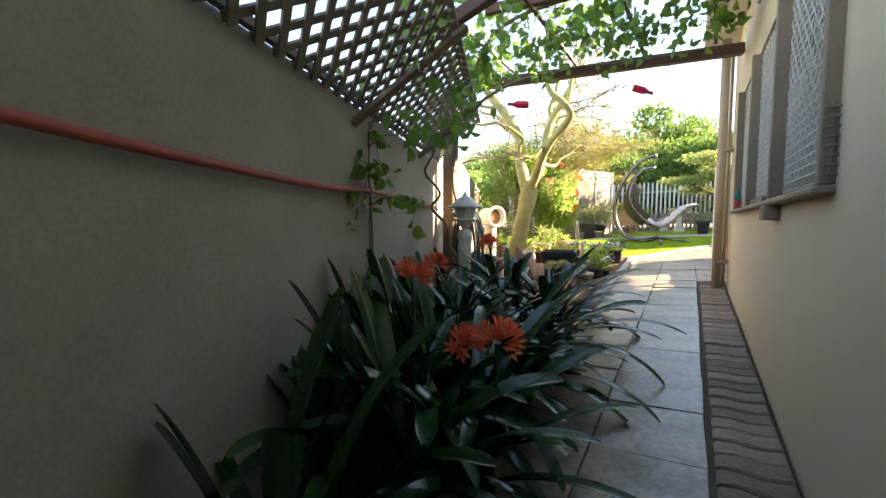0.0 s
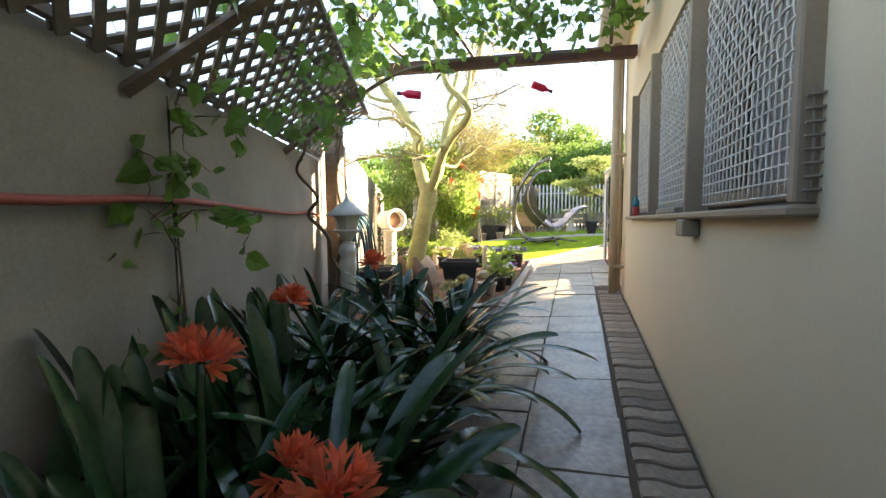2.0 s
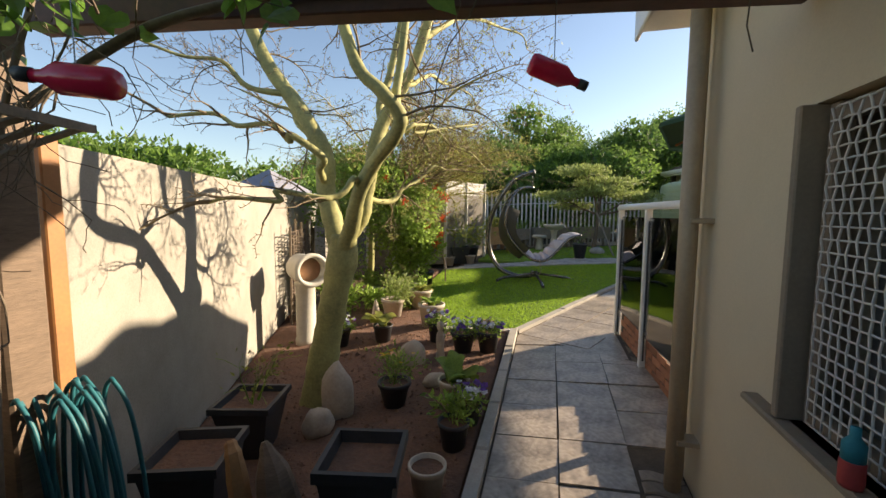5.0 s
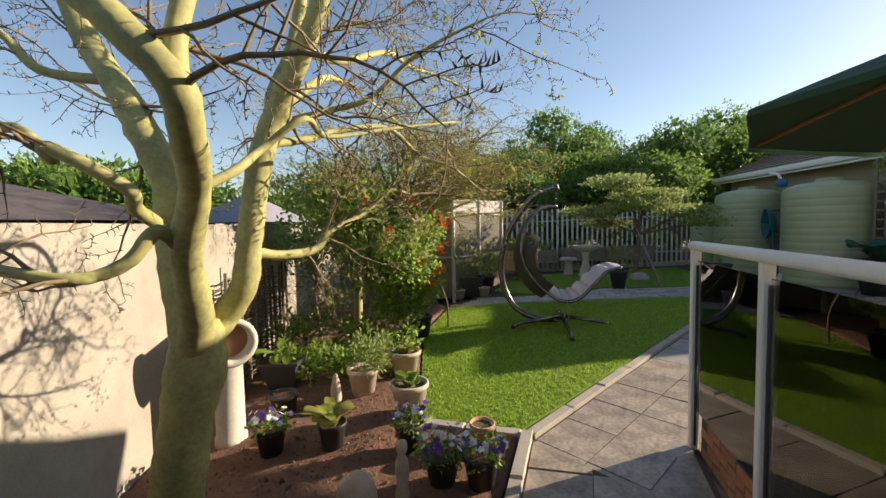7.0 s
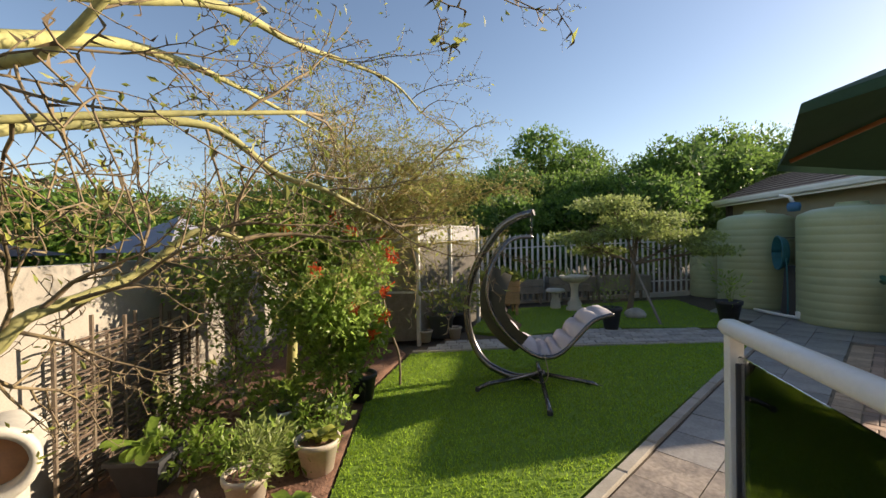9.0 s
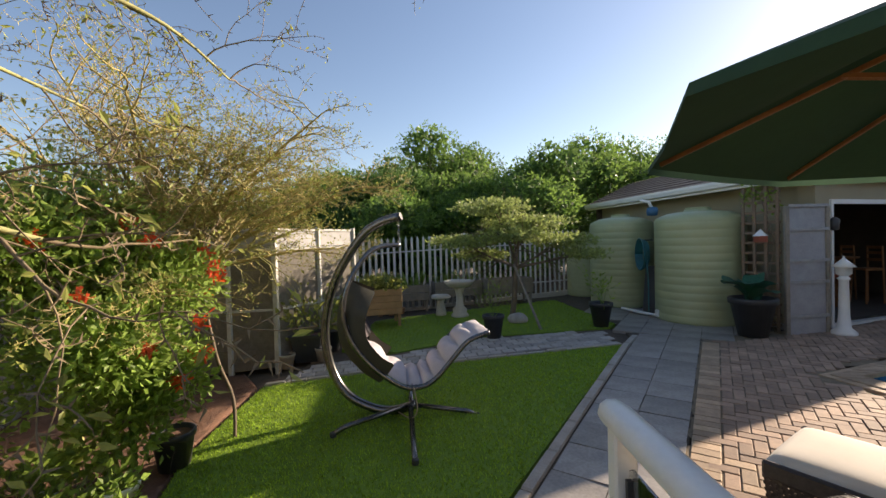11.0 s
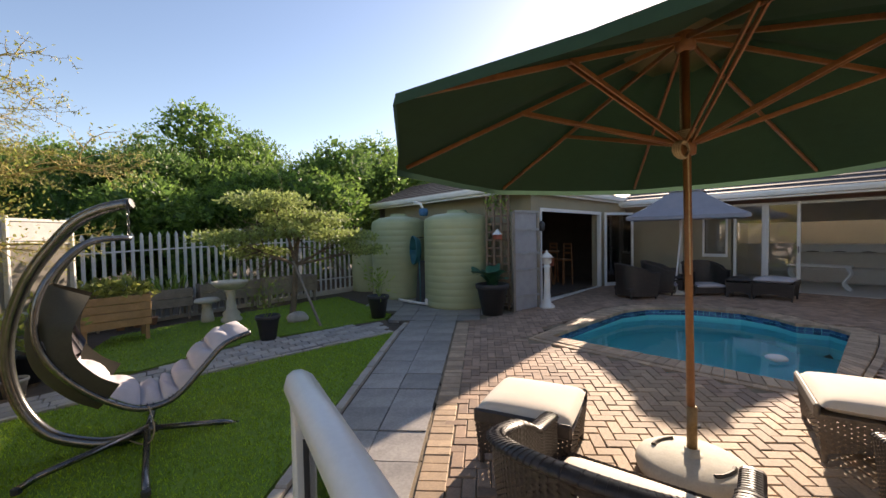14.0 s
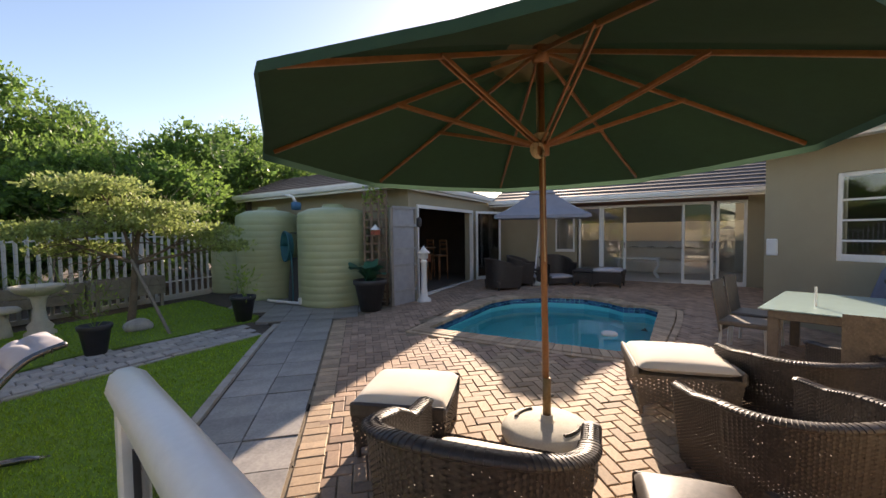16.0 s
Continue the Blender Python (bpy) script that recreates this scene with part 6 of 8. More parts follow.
rosette(-3.5, 8.0, G(-3.5, 8.0) + 0.32, 12, 0.4, 0.045, 49, "dark green leaves in a black pot", LEAF_S)
pot(-0.84, 7.2, 0.2, 0.09, 0.1, TERRA, "small terracotta jar on the kerb corner", fill=DIRT, name="terracotta_jar")
pot(-2.45, 9.3, 0.26, 0.1, 0.14, WHITE, "white pot by the lawn edge")
rosette(-2.45, 9.3, G(-2.45, 9.3) + 0.22, 12, 0.2, 0.03, 50, "small white-flowered plant in a white pot", LEAF_A)
pot(-2.5, 9.95, 0.34, 0.13, 0.18, BLACK_PL, "grey pot under the flowering bush")
pot(-3.1, 9.2, 0.2, 0.12, 0.17, WHITE, "white bowl with small plants")
rosette(-3.1, 9.2, G(-3.1, 9.2) + 0.16, 12, 0.14, 0.03, 51, "small leafy plants in a white bowl", LEAF_A)


def stone(x, y, sx, sy, sz, seed, label, rot=0, material=STONE):
    g = np.random.default_rng(seed)
    bm = bmesh.new()
    bmesh.ops.create_icosphere(bm, subdivisions=3, radius=1)
    for v in bm.verts:
        k = 1 + 0.16 * noise.noise(v.co * 1.6 + Vector((seed, 0, 0))) + 0.05 * noise.noise(v.co * 5)
        v.co = Vector((v.co.x * sx * k, v.co.y * sy * k, max(v.co.z, -0.6) * sz * k + sz * 0.5))
    mb = MB()
    bm.verts.index_update()
    mb.add([tuple(v.co) for v in bm.verts], [tuple(v.index for v in f.verts) for f in bm.faces])
    bm.free()
    t = thing("garden_stone", label, "stone", pose(x, y, H(x, y), 0, 0, rot))
    part("stone", mb, material, t, "", True)


stone(-1.8, 5.28, 0.14, 0.12, 0.3, 1, "upright rough pale stone beside the tree", 20)
stone(-1.82, 5.02, 0.12, 0.1, 0.14, 2, "rounded pale boulder beside the tree", 50)
stone(-1.5, 6.35, 0.15, 0.13, 0.17, 3, "rounded brown sandstone boulder", 10)
stone(-2.5, 7.6, 0.055, 0.05, 0.24, 4, "narrow upright stone among the pots")
stone(-1.1, 5.9, 0.13, 0.07, 0.08, 5, "small pale animal-shaped stone", 30)
stone(1.25, 14.75, 0.2, 0.15, 0.13, 7, "pile of pale rocks at the foot of the small tree", 0, mat("pale_rock", (0.5, 0.47, 0.44), (0.3, 0.28, 0.26), 8, 0.9, 0.7))
fig = thing("garden_figurine", "small weathered plaster garden figurine", "statue", pose(-1.23, 6.5, H(-1.23, 6.5)))
part("figurine", MB().lathe([(0.05, 0), (0.052, 0.05), (0.04, 0.1), (0.048, 0.2), (0.042, 0.28), (0.024, 0.32), (0.04, 0.36), (0.036, 0.41), (0.0, 0.43)], 14), STONE, fig, "", True)
blk = thing("cement_block", "pale concrete brick lying on the bed edging", "brick", pose(-0.75, 3.72, H(-0.75, 3.72) + 0.05, 0, 0, 12))
part("block", MB().box((0, 0, 0.055), (0.3, 0.12, 0.11), None, 0.01), CEMENT, blk)
edge = thing("bed_edging", "dark timber edging across the bed", "edging", None, "", "structure")
part("board", wall_slab((-1.9, 3.55), (-0.58, 3.72), 0.09, lambda x, y: H(x, y) - 0.06, lambda x, y: H(x, y) + 0.06), WOOD, edge)
drift = thing("driftwood_log", "upright hollow driftwood log with a split orange face", "log", pose(-1.38, 3.95, H(-1.38, 3.95)))
dm = MB()
dm.tube(smooth_path([(0, 0, -0.03), (0.02, 0.0, 0.25), (-0.03, 0.02, 0.48), (-0.08, 0.03, 0.62)], 4), [0.15, 0.15, 0.14, 0.13, 0.12, 0.11, 0.1, 0.09, 0.08, 0.06, 0.04, 0.03, 0.015], 9)
part("log", dm, WOOD, drift, "", False)
part("split_face", MB().tube(smooth_path([(-0.13, -0.03, 0.1), (-0.16, -0.05, 0.35), (-0.2, -0.04, 0.55), (-0.24, -0.02, 0.63)], 4), [0.05, 0.05, 0.055, 0.055, 0.05, 0.05, 0.05, 0.045, 0.04, 0.04, 0.03, 0.03, 0.02], 6), mat("split_wood", (0.45, 0.24, 0.1), (0.32, 0.16, 0.07), 7, 0.7, 0.4), drift, "orange split wood")

ves = thing("cement_pipe_vase", "cream cement chimney pot with a round sideways mouth", "ornament", pose(-3.18, 6.9, H(-3.18, 6.9), 0, 0, 0))
part("column", MB().lathe([(0.14, -0.05), (0.14, 0.05), (0.125, 0.08), (0.125, 0.75), (0.14, 0.77), (0.14, 0.8)], 22), CEMENT, ves, "", True)
hm = pose(-0.02, 0.02, 0.98, 0, 90, -35)
part("barrel", MB().lathe([(0.16, -0.22), (0.18, -0.18), (0.185, 0.2), (0.215, 0.21), (0.22, 0.27), (0.2, 0.285), (0.165, 0.28), (0.155, 0.2), (0.14, -0.1), (0.0, -0.12)], 26, hm), CEMENT, ves, "cream barrel with a rolled rim", True)
part("inner_lining", MB().lathe([(0.15, 0.16), (0.13, -0.08), (0.0, -0.09)], 24, hm), TERRA, ves, "orange inside", True)

# ---- clods and chips on the bed ----
cgen = np.random.default_rng(140)
clods = MB()
for _ in range(3200):
    x, y = cgen.uniform(-3.4, -0.66), cgen.uniform(3.7, 8.6)
    if not inside((x, y), BED):
        continue
    r_ = cgen.uniform(0.006, 0.02) * (1.6 if cgen.random() < 0.08 else 1)
    c = Vector((x, y, H(x, y) + 0.012 + 0.05 * noise.noise((x * 3, y * 3, 1))))
    vs = [c + Vector((cgen.uniform(0.6, 1.2) * r_ * math.cos(a), cgen.uniform(0.6, 1.2) * r_ * math.sin(a), -0.3 * r_)) for a in (0.2, 1.7, 3.3, 4.8)] + [c + Vector((0, 0, r_ * cgen.uniform(0.5, 0.9)))]
    clods.add(vs, [(0, 1, 4), (1, 2, 4), (2, 3, 4), (3, 0, 4)])
tagged(structure("soil_clods", clods, mat("soil_clod", (0.24, 0.125, 0.075), (0.1, 0.055, 0.036), 9, 0.95, 0.4, island=0.4), "loose clods and bark chips on the bed", "soil"), kind="stuff")

# ---- shrubs along the wall ----
leafy_tree("flowering_bush", "tall bush with orange-red tubular flowers by the lawn", -2.75, 9.75, [((0, 0, 1.2), (0.55, 0.55, 0.5)), ((0.1, 0.45, 1.75), (0.5, 0.5, 0.45)), ((-0.4, 0.2, 1.9), (0.55, 0.5, 0.5)), ((0.3, 0.1, 0.95), (0.4, 0.4, 0.35)), ((0.2, -0.35, 1.35), (0.4, 0.4, 0.4)), ((-0.6, -0.3, 2.1), (0.5, 0.5, 0.45)), ((-0.35, -0.3, 1.25), (0.4, 0.4, 0.4)), ((0.05, -0.15, 0.62), (0.45, 0.4, 0.38))], 11500, 0.085, LEAF_S, 0.03, (0.0, 0.0, 0.7), 301, 0, BARK, 4, "bush", shell=0.8)
bush = bpy.data.objects["flowering_bush"]
fl = MB()
for c in [(0.55, 0.2, 1.1), (0.5, 0.5, 1.9), (0.35, 0.6, 2.05), (0.62, 0.35, 1.85), (0.45, -0.3, 1.3), (0.1, -0.5, 1.75), (-0.1, 0.2, 2.35), (0.3, 0.7, 1.65), (0.55, -0.1, 0.95), (-0.3, -0.5, 2.2), (0.2, 0.1, 2.2), (0.65, 0.05, 1.45)]:
    for _ in range(26):
        d = Vector(wg.normal(size=3)).normalized()
        o = Vector(c) + Vector(wg.normal(size=3)) * 0.03
        u = d.orthogonal().normalized() * 0.012
        fl.add([o - u * 0.5, o + u * 0.5, o + d * 0.07 + u, o + d * 0.075 - u], [(0, 1, 2, 3)])
tagged(part("flower_mass", fl, PETAL_R, bush, "orange-red trumpet flowers"), "", "", "", "stuff")
pr_ = thing("bush_prop", "bare slanting stick at the lawn edge", "stick", pose(-2.2, 10.42, H(-2.2, 10.42)))
part("stick", MB().tube(smooth_path([(0, 0, -0.05), (-0.02, 0.03, 0.4), (-0.15, 0.0, 0.8), (-0.22, -0.05, 1.3)], 4), 0.018, 6), BARK, pr_, "", True)
leafy_tree("yellow_bark_tree", "slim tree with a yellow trunk and loose green crown", -3.85, 10.25, [((0, 0.2, 2.0), (0.9, 0.8, 0.5)), ((0.4, -0.3, 2.5), (0.8, 0.8, 0.45)), ((-0.5, 0.2, 2.6), (0.8, 0.8, 0.5)), ((0.2, -1.0, 2.3), (0.7, 0.7, 0.4)), ((-0.3, -0.9, 1.6), (0.6, 0.6, 0.4))], 7500, 0.085, LEAF_S, 0.085, (0.05, 0.0, 1.6), 302, 0, BARK_Y, 5, shell=0.9)
leafy_tree("wall_shrub", "twiggy shrub with dark leaves by the stick screen", -3.9, 8.9, [((0, 0, 0.5), (0.35, 0.35, 0.35)), ((0.2, 0.4, 0.75), (0.35, 0.35, 0.4)), ((-0.1, -0.3, 0.45), (0.35, 0.35, 0.3))], 900, 0.08, LEAF_S, 0.025, (0, 0, 0.3), 303, 0, BARK, 9, "shrub", shell=0.9)
leafy_tree("twiggy_shrub", "tangle of bare brown stems with few leaves", -4.1, 9.5, [((0, 0, 1.3), (0.5, 0.5, 0.6)), ((0.4, -0.4, 1.6), (0.5, 0.5, 0.5)), ((-0.3, 0.3, 1.8), (0.5, 0.5, 0.5))], 700, 0.07, LEAF_A, 0.03, (0, 0, 0.4), 304, 0, BARK, 16, "shrub", shell=0.9)
leafy_tree("thorny_tree", "wide bare thorn tree with olive twigs over the shrubs", -3.5, 11.2, [((0.5, 0.2, 2.5), (1.1, 0.9, 0.5)), ((1.3, -0.2, 2.6), (0.9, 0.8, 0.45)), ((0.2, -1.0, 2.9), (1.1, 0.9, 0.5)), ((-0.8, 0.0, 3.0), (1.0, 0.9, 0.5)), ((0.6, -0.6, 3.5), (1.0, 0.9, 0.5)), ((1.7, 0.5, 2.35), (0.7, 0.6, 0.3))], 3000, 0.045, LEAF_Y, 0.07, (0.1, 0.0, 1.7), 305, 0, BARK_Y, 6, "tree", shell=0.95)
thorn = bpy.data.objects["thorny_tree"]
tg = np.random.default_rng(90)
tt, ttips = MB(), []
for i in range(30):
    a = tg.uniform(-2.2, 0.9)
    el = tg.uniform(0.12, 1.9)
    p0 = Vector((0.1, 0.0, tg.uniform(1.3, 2.1)))
    d0 = Vector((math.cos(a), math.sin(a), el)).normalized()
    bl_ = tg.uniform(1.7, 2.8)
    lim = smooth_path([p0, p0 + d0 * bl_ * 0.4, p0 + d0 * bl_ * 0.75 + Vector((0, 0, -0.05)), p0 + d0 * bl_ + Vector((0, 0, -0.15))], 5)
    tt.tube(lim, [0.032 * (1 - 0.8 * k / len(lim)) for k in range(len(lim))], 6)
    for k in range(5, len(lim), 2):
        for _ in range(2):
            thorn_twig(tt, lim[k], np.array(d0) * 0.8 + tg.normal(size=3) * np.array([0.8, 0.8, 0.35]), tg.uniform(0.5, 0.95), 0.009, tg, 2, ttips, 0.12, 0.0)
tagged(part("twig_mass", tt, TWIG_Y, thorn, "fine olive-brown thorny twigs", True), "", "", "", "stuff")
tp_ = np.array(ttips)
tp_ = tp_[tg.choice(len(tp_), 18000)]
tagged(part("leaf_mass", leaf_quads(MB(), tp_ + tg.normal(size=tp_.shape) * 0.03, 0.04, tg, 0.1, 0.4), LEAF_Y, thorn, "sparse yellow-green leaflets"), "", "", "", "stuff")
for i, (x, y, r_) in enumerate([(-2.75, 8.35, 0.24), (-3.35, 8.2, 0.28), (-2.5, 9.1, 0.26), (-3.2, 9.2, 0.32), (-2.25, 8.55, 0.2)]):
    leafy_tree("bed_shrub", "low bushy green plant between the pots", x, y, [((0, 0, r_ * 0.8), (r_, r_, r_ * 0.7)), ((r_ * 0.5, 0.1, r_ * 1.3), (r_ * 0.7, r_ * 0.7, r_ * 0.6)), ((-r_ * 0.5, -0.1, r_ * 1.1), (r_ * 0.7, r_ * 0.7, r_ * 0.6))], 420, 0.085, LEAF_S, 0.012, (0, 0, r_ * 0.5), 320 + i, 0, BARK, 3, "shrub", "low shrubs in the bed", shell=0.7)
rosette(-3.4, 9.7, G(-3.4, 9.7), 14, 0.5, 0.06, 55, "low broad-leaved plant in the bed")
rosette(-2.95, 8.9, G(-2.95, 8.9), 12, 0.4, 0.05, 56, "low broad-leaved plant in the bed", LEAF_A)

# ---- neighbours over the wall ----
nr = thing("neighbour_house", "neighbour's house with a dark hipped roof beyond the wall", "house", pose(-8.0, 5.6, 0))
part("wall", MB().box((0, 0, 1.0), (4.4, 5.0, 2.2), None, 0.01), PLASTER_L, nr)
part("roof", MB().add([(-2.6, -2.9, 2.2), (2.6, -2.9, 2.2), (2.6, 2.9, 2.2), (-2.6, 2.9, 2.2), (0, -0.8, 3.0), (0, 0.8, 3.0)], [(0, 1, 4), (1, 2, 5, 4), (2, 3, 5), (3, 0, 4, 5), (0, 3, 2, 1)]), ROOF, nr, "dark grey hipped roof")
gz = thing("neighbour_gazebo", "small grey peaked roof beyond the wall", "gazebo", pose(-6.9, 11.0, 0.1))
part("roof", MB().add([(-0.9, -0.9, 2.1), (0.9, -0.9, 2.1), (0.9, 0.9, 2.1), (-0.9, 0.9, 2.1), (0, 0, 2.75)], [(0, 1, 4), (1, 2, 4), (2, 3, 4), (3, 0, 4), (0, 3, 2, 1)]), GREYCANVAS, gz, "grey peaked roof")
for sx, sy in ((-.8, -.8), (.8, -.8), (.8, .8), (-.8, .8)):
    part("post", MB().box((sx, sy, 1.0), (0.08, 0.08, 2.2)), WOOD, gz)

# ---- greenhouse and vegetable planters ----
gh = thing("greenhouse", "old greenhouse with white frame and cloudy sheets", "greenhouse", None)
ga, gb, gc, gd_ = Vector((-4.7, 11.95)), Vector((-2.72, 12.42)), Vector((-1.98, 14.1)), Vector((-4.0, 13.7))
GZ = 2.62
corners = [ga, gb, gc, gd_]
CLOUD = leaf_mat("cloudy_plastic", (0.34, 0.30, 0.25), (0.2, 0.18, 0.15), 0.4, 0.45)
FRM = mat("greenhouse_frame", (0.62, 0.60, 0.56), (0.45, 0.43, 0.39), 6, 0.6, 0.2)
for a, b in zip(corners, corners[1:] + corners[:1]):
    L_ = (b - a).length
    n_ = 3 if L_ > 1.9 else 2
    for i in range(n_):
        p = a.lerp(b, i / n_)
        part("post", MB().box((p.x, p.y, (GZ + 0.35) / 2), (0.07, 0.07, GZ - 0.3), None, 0.005), FRM, gh)
        q = a.lerp(b, (i + 1) / n_)
        sh_ = part("sheet", wall_slab(tuple(p), tuple(q), 0.006, lambda x, y: H(x, y) + 0.05, GZ - 0.35), CLOUD, gh, "cloudy plastic sheet")
    for z in (GZ - 0.33, GZ - 0.02, 1.35):
        part("rail", MB().tube([(a.x, a.y, z), (b.x, b.y, z)], 0.025, 4), FRM, gh)
gm = (ga + gb + gc + gd_) / 4
part("roof_sheet", MB().add([(*p, GZ) for p in corners] + [(*(p + (p - gm).normalized() * 0.02), GZ - 0.3) for p in corners], [(0, 1, 2, 3), (0, 4, 5, 1), (1, 5, 6, 2), (2, 6, 7, 3), (3, 7, 4, 0)]), mat("clouded_sheet", (0.36, 0.35, 0.33), (0.26, 0.25, 0.24), 5, 0.5, 0.1), gh, "clouded pale roof sheet")
part("inner_shelf", MB().box((gm.x, gm.y, 0.95), (1.6, 0.6, 0.9), pose(0, 0, 0), 0.01), WOOD, gh)
pot(-2.42, 12.85, 0.45, 0.17, 0.24, BLACK_PL, "large black pot by the greenhouse", True, 15)
potplant(-2.42, 12.85, G(-2.42, 12.85) + 0.42, 0.4, 0.75, 220, 0.12, LEAF_Y, 61, "yellow-green leafy shrub in a black pot", 0.5, 7)
for x, y in ((-2.62, 12.5), (-2.12, 12.75)):
    pot(x, y, 0.22, 0.09, 0.13, CREAMPOT, "small pale grey pot by the greenhouse")
pot(-2.2, 13.3, 0.4, 0.15, 0.2, BLACK_PL, "black pot beside the greenhouse")
potplant(-2.2, 13.3, G(-2.2, 13.3) + 0.36, 0.3, 0.5, 120, 0.1, LEAF_S, 62, "green shrub in a black pot", 0.5, 6)


def planter(x, y, w, d, h, leg, material, rot, label, boards=3):
    t = thing("vegetable_planter", label, "planter", pose(x, y, H(x, y), 0, 0, rot))
    bh = (h - leg) / boards
    for i in range(boards):
        z = leg + bh * (i + 0.5)
        for sy in (-1, 1):
            part("board", MB().box((0, sy * d / 2, z), (w, 0.03, bh - 0.008), None, 0.005), material, t)
        for sx in (-1, 1):
            part("board", MB().box((sx * (w / 2 - 0.016), 0, z), (0.03, d - 0.034, bh - 0.008), None, 0.005), material, t)
    for sx in (-1, 1):
        for sy in (-1, 1):
            part("leg", MB().box((sx * (w / 2 - 0.06), sy * (d / 2 - 0.05), h / 2 - 0.03), (0.06, 0.06, h - 0.02), None, 0.005), material, t)
    part("soil", MB().box((0, 0, h - 0.07), (w - 0.04, d - 0.04, 0.05)), SOIL, t)
    return t


planter(-1.72, 14.95, 0.95, 0.6, 0.82, 0.28, PINE, 20, "raised pine planter full of leafy vegetables", 4)
P, D = blob_points([((-0.2, 0, 0), (0.3, 0.28, 0.22)), ((0.2, 0, 0), (0.3, 0.28, 0.2))], 420, wg, 0.6)
vg = thing("vegetables", "bright green leafy vegetables in the pine planter", "plant", pose(-1.72, 14.95, G(-1.72, 14.95) + 0.84, 0, 0, 20))
part("leaves", leaf_quads(MB(), P, 0.14, wg, 0.3, 0.7, D, 0.6), LEAF_Y, vg)
for i, (x, y) in enumerate([(-2.9, 16.35), (-1.45, 16.85), (-0.1, 17.3), (1.25, 17.45)]):
    planter(x, y - 0.35, 1.28, 0.45, 0.66, 0.26, GREYWOOD, 20.6, "raised grey weathered planter along the fence", 2)
    if i < 3:
        vg = thing("bed_greens", "feathery green vegetables in a grey planter", "plant", pose(x, y - 0.35, G(x, y - 0.35) + 0.64, 0, 0, 20.6))
        lv = MB()
        for _ in range(90 if i != 2 else 30):
            strap_leaf(lv, (wg.uniform(-0.55, 0.55), wg.uniform(-0.15, 0.15), -0.06), wg.uniform(0, 6.283), wg.uniform(0.2, 0.45), 0.012, wg.uniform(65, 88), wg.uniform(20, 75), wg)
        part("leaves", lv, LEAF_S, vg)
for i, (x, y) in enumerate([(-1.9, 15.9), (-1.65, 16.0), (-1.42, 16.1)]):
    pot(x, y, 0.16, 0.06, 0.09, TERRA, "small terracotta pot under the planter")
bb = thing("bird_bath", "cast cement bird bath on a baluster on the turf", "bird bath", pose(0.03, 15.55, H(0.03, 15.55)))
part("pedestal", MB().lathe([(0.2, -0.03), (0.2, 0.05), (0.15, 0.09), (0.17, 0.16), (0.1, 0.24), (0.075, 0.45), (0.1, 0.6), (0.14, 0.66)], 20), CEMENT, bb, "", True)
part("bowl", MB().lathe([(0.1, 0.64), (0.26, 0.7), (0.34, 0.78), (0.35, 0.82), (0.32, 0.82), (0.22, 0.75), (0.0, 0.73)], 26), CEMENT, bb, "", True)
bl_ = thing("cement_stool", "small cement mushroom stool", "stool", pose(-0.42, 15.75, H(-0.42, 15.75)))
part("stem", MB().lathe([(0.13, -0.03), (0.12, 0.1), (0.08, 0.3), (0.1, 0.4)], 16), CEMENT, bl_, "", True)
part("seat", MB().lathe([(0.1, 0.38), (0.23, 0.4), (0.24, 0.44), (0.2, 0.48), (0.0, 0.49)], 20), CEMENT, bl_, "", True)
pot(0.69, 13.6, 0.42, 0.12, 0.19, BLACK_PL, "tapered dark pot on the turf", False)
potplant(0.69, 13.6, G(0.69, 13.6) + 0.38, 0.3, 0.5, 130, 0.06, LEAF_S, 63, "thin green shrub in a dark pot", 0.35, 6)
pot(2.74, 14.15, 0.46, 0.13, 0.21, BLACK_PL, "tapered dark pot at the path edge", False)
potplant(2.74, 14.15, G(2.74, 14.15) + 0.42, 0.3, 0.55, 90, 0.1, LEAF_S, 64, "sparse green shrub in a dark pot", 0.4, 5)
leafy_tree("flat_topped_tree", "small flat-topped tree with layered dull green leaves", 1.14, 14.95, [((-1.0, 0, 1.72), (0.75, 0.7, 0.13)), ((0.35, 0.2, 2.1), (0.95, 0.8, 0.16)), ((1.15, 0.2, 1.7), (0.75, 0.7, 0.13)), ((-0.35, -0.2, 2.42), (0.75, 0.7, 0.16)), ((0.1, -0.1, 1.85), (0.8, 0.8, 0.13)), ((1.45, -0.2, 1.42), (0.5, 0.5, 0.1)), ((-0.6, 0.3, 1.42), (0.65, 0.5, 0.1))], 11000, 0.08, LEAF_A, 0.07, (0.12, 0.0, 1.15), 306, 0, BARK, 6, "tree", shell=0.9)
stk = thing("tree_stake", "slanting wooden stake propping the small tree", "stake", pose(1.62, 14.03, H(1.62, 14.03)))
part("stake", MB().tube([(0, 0, -0.05), (-0.42, 0.75, 1.2)], 0.025, 6), GREYWOOD, stk)

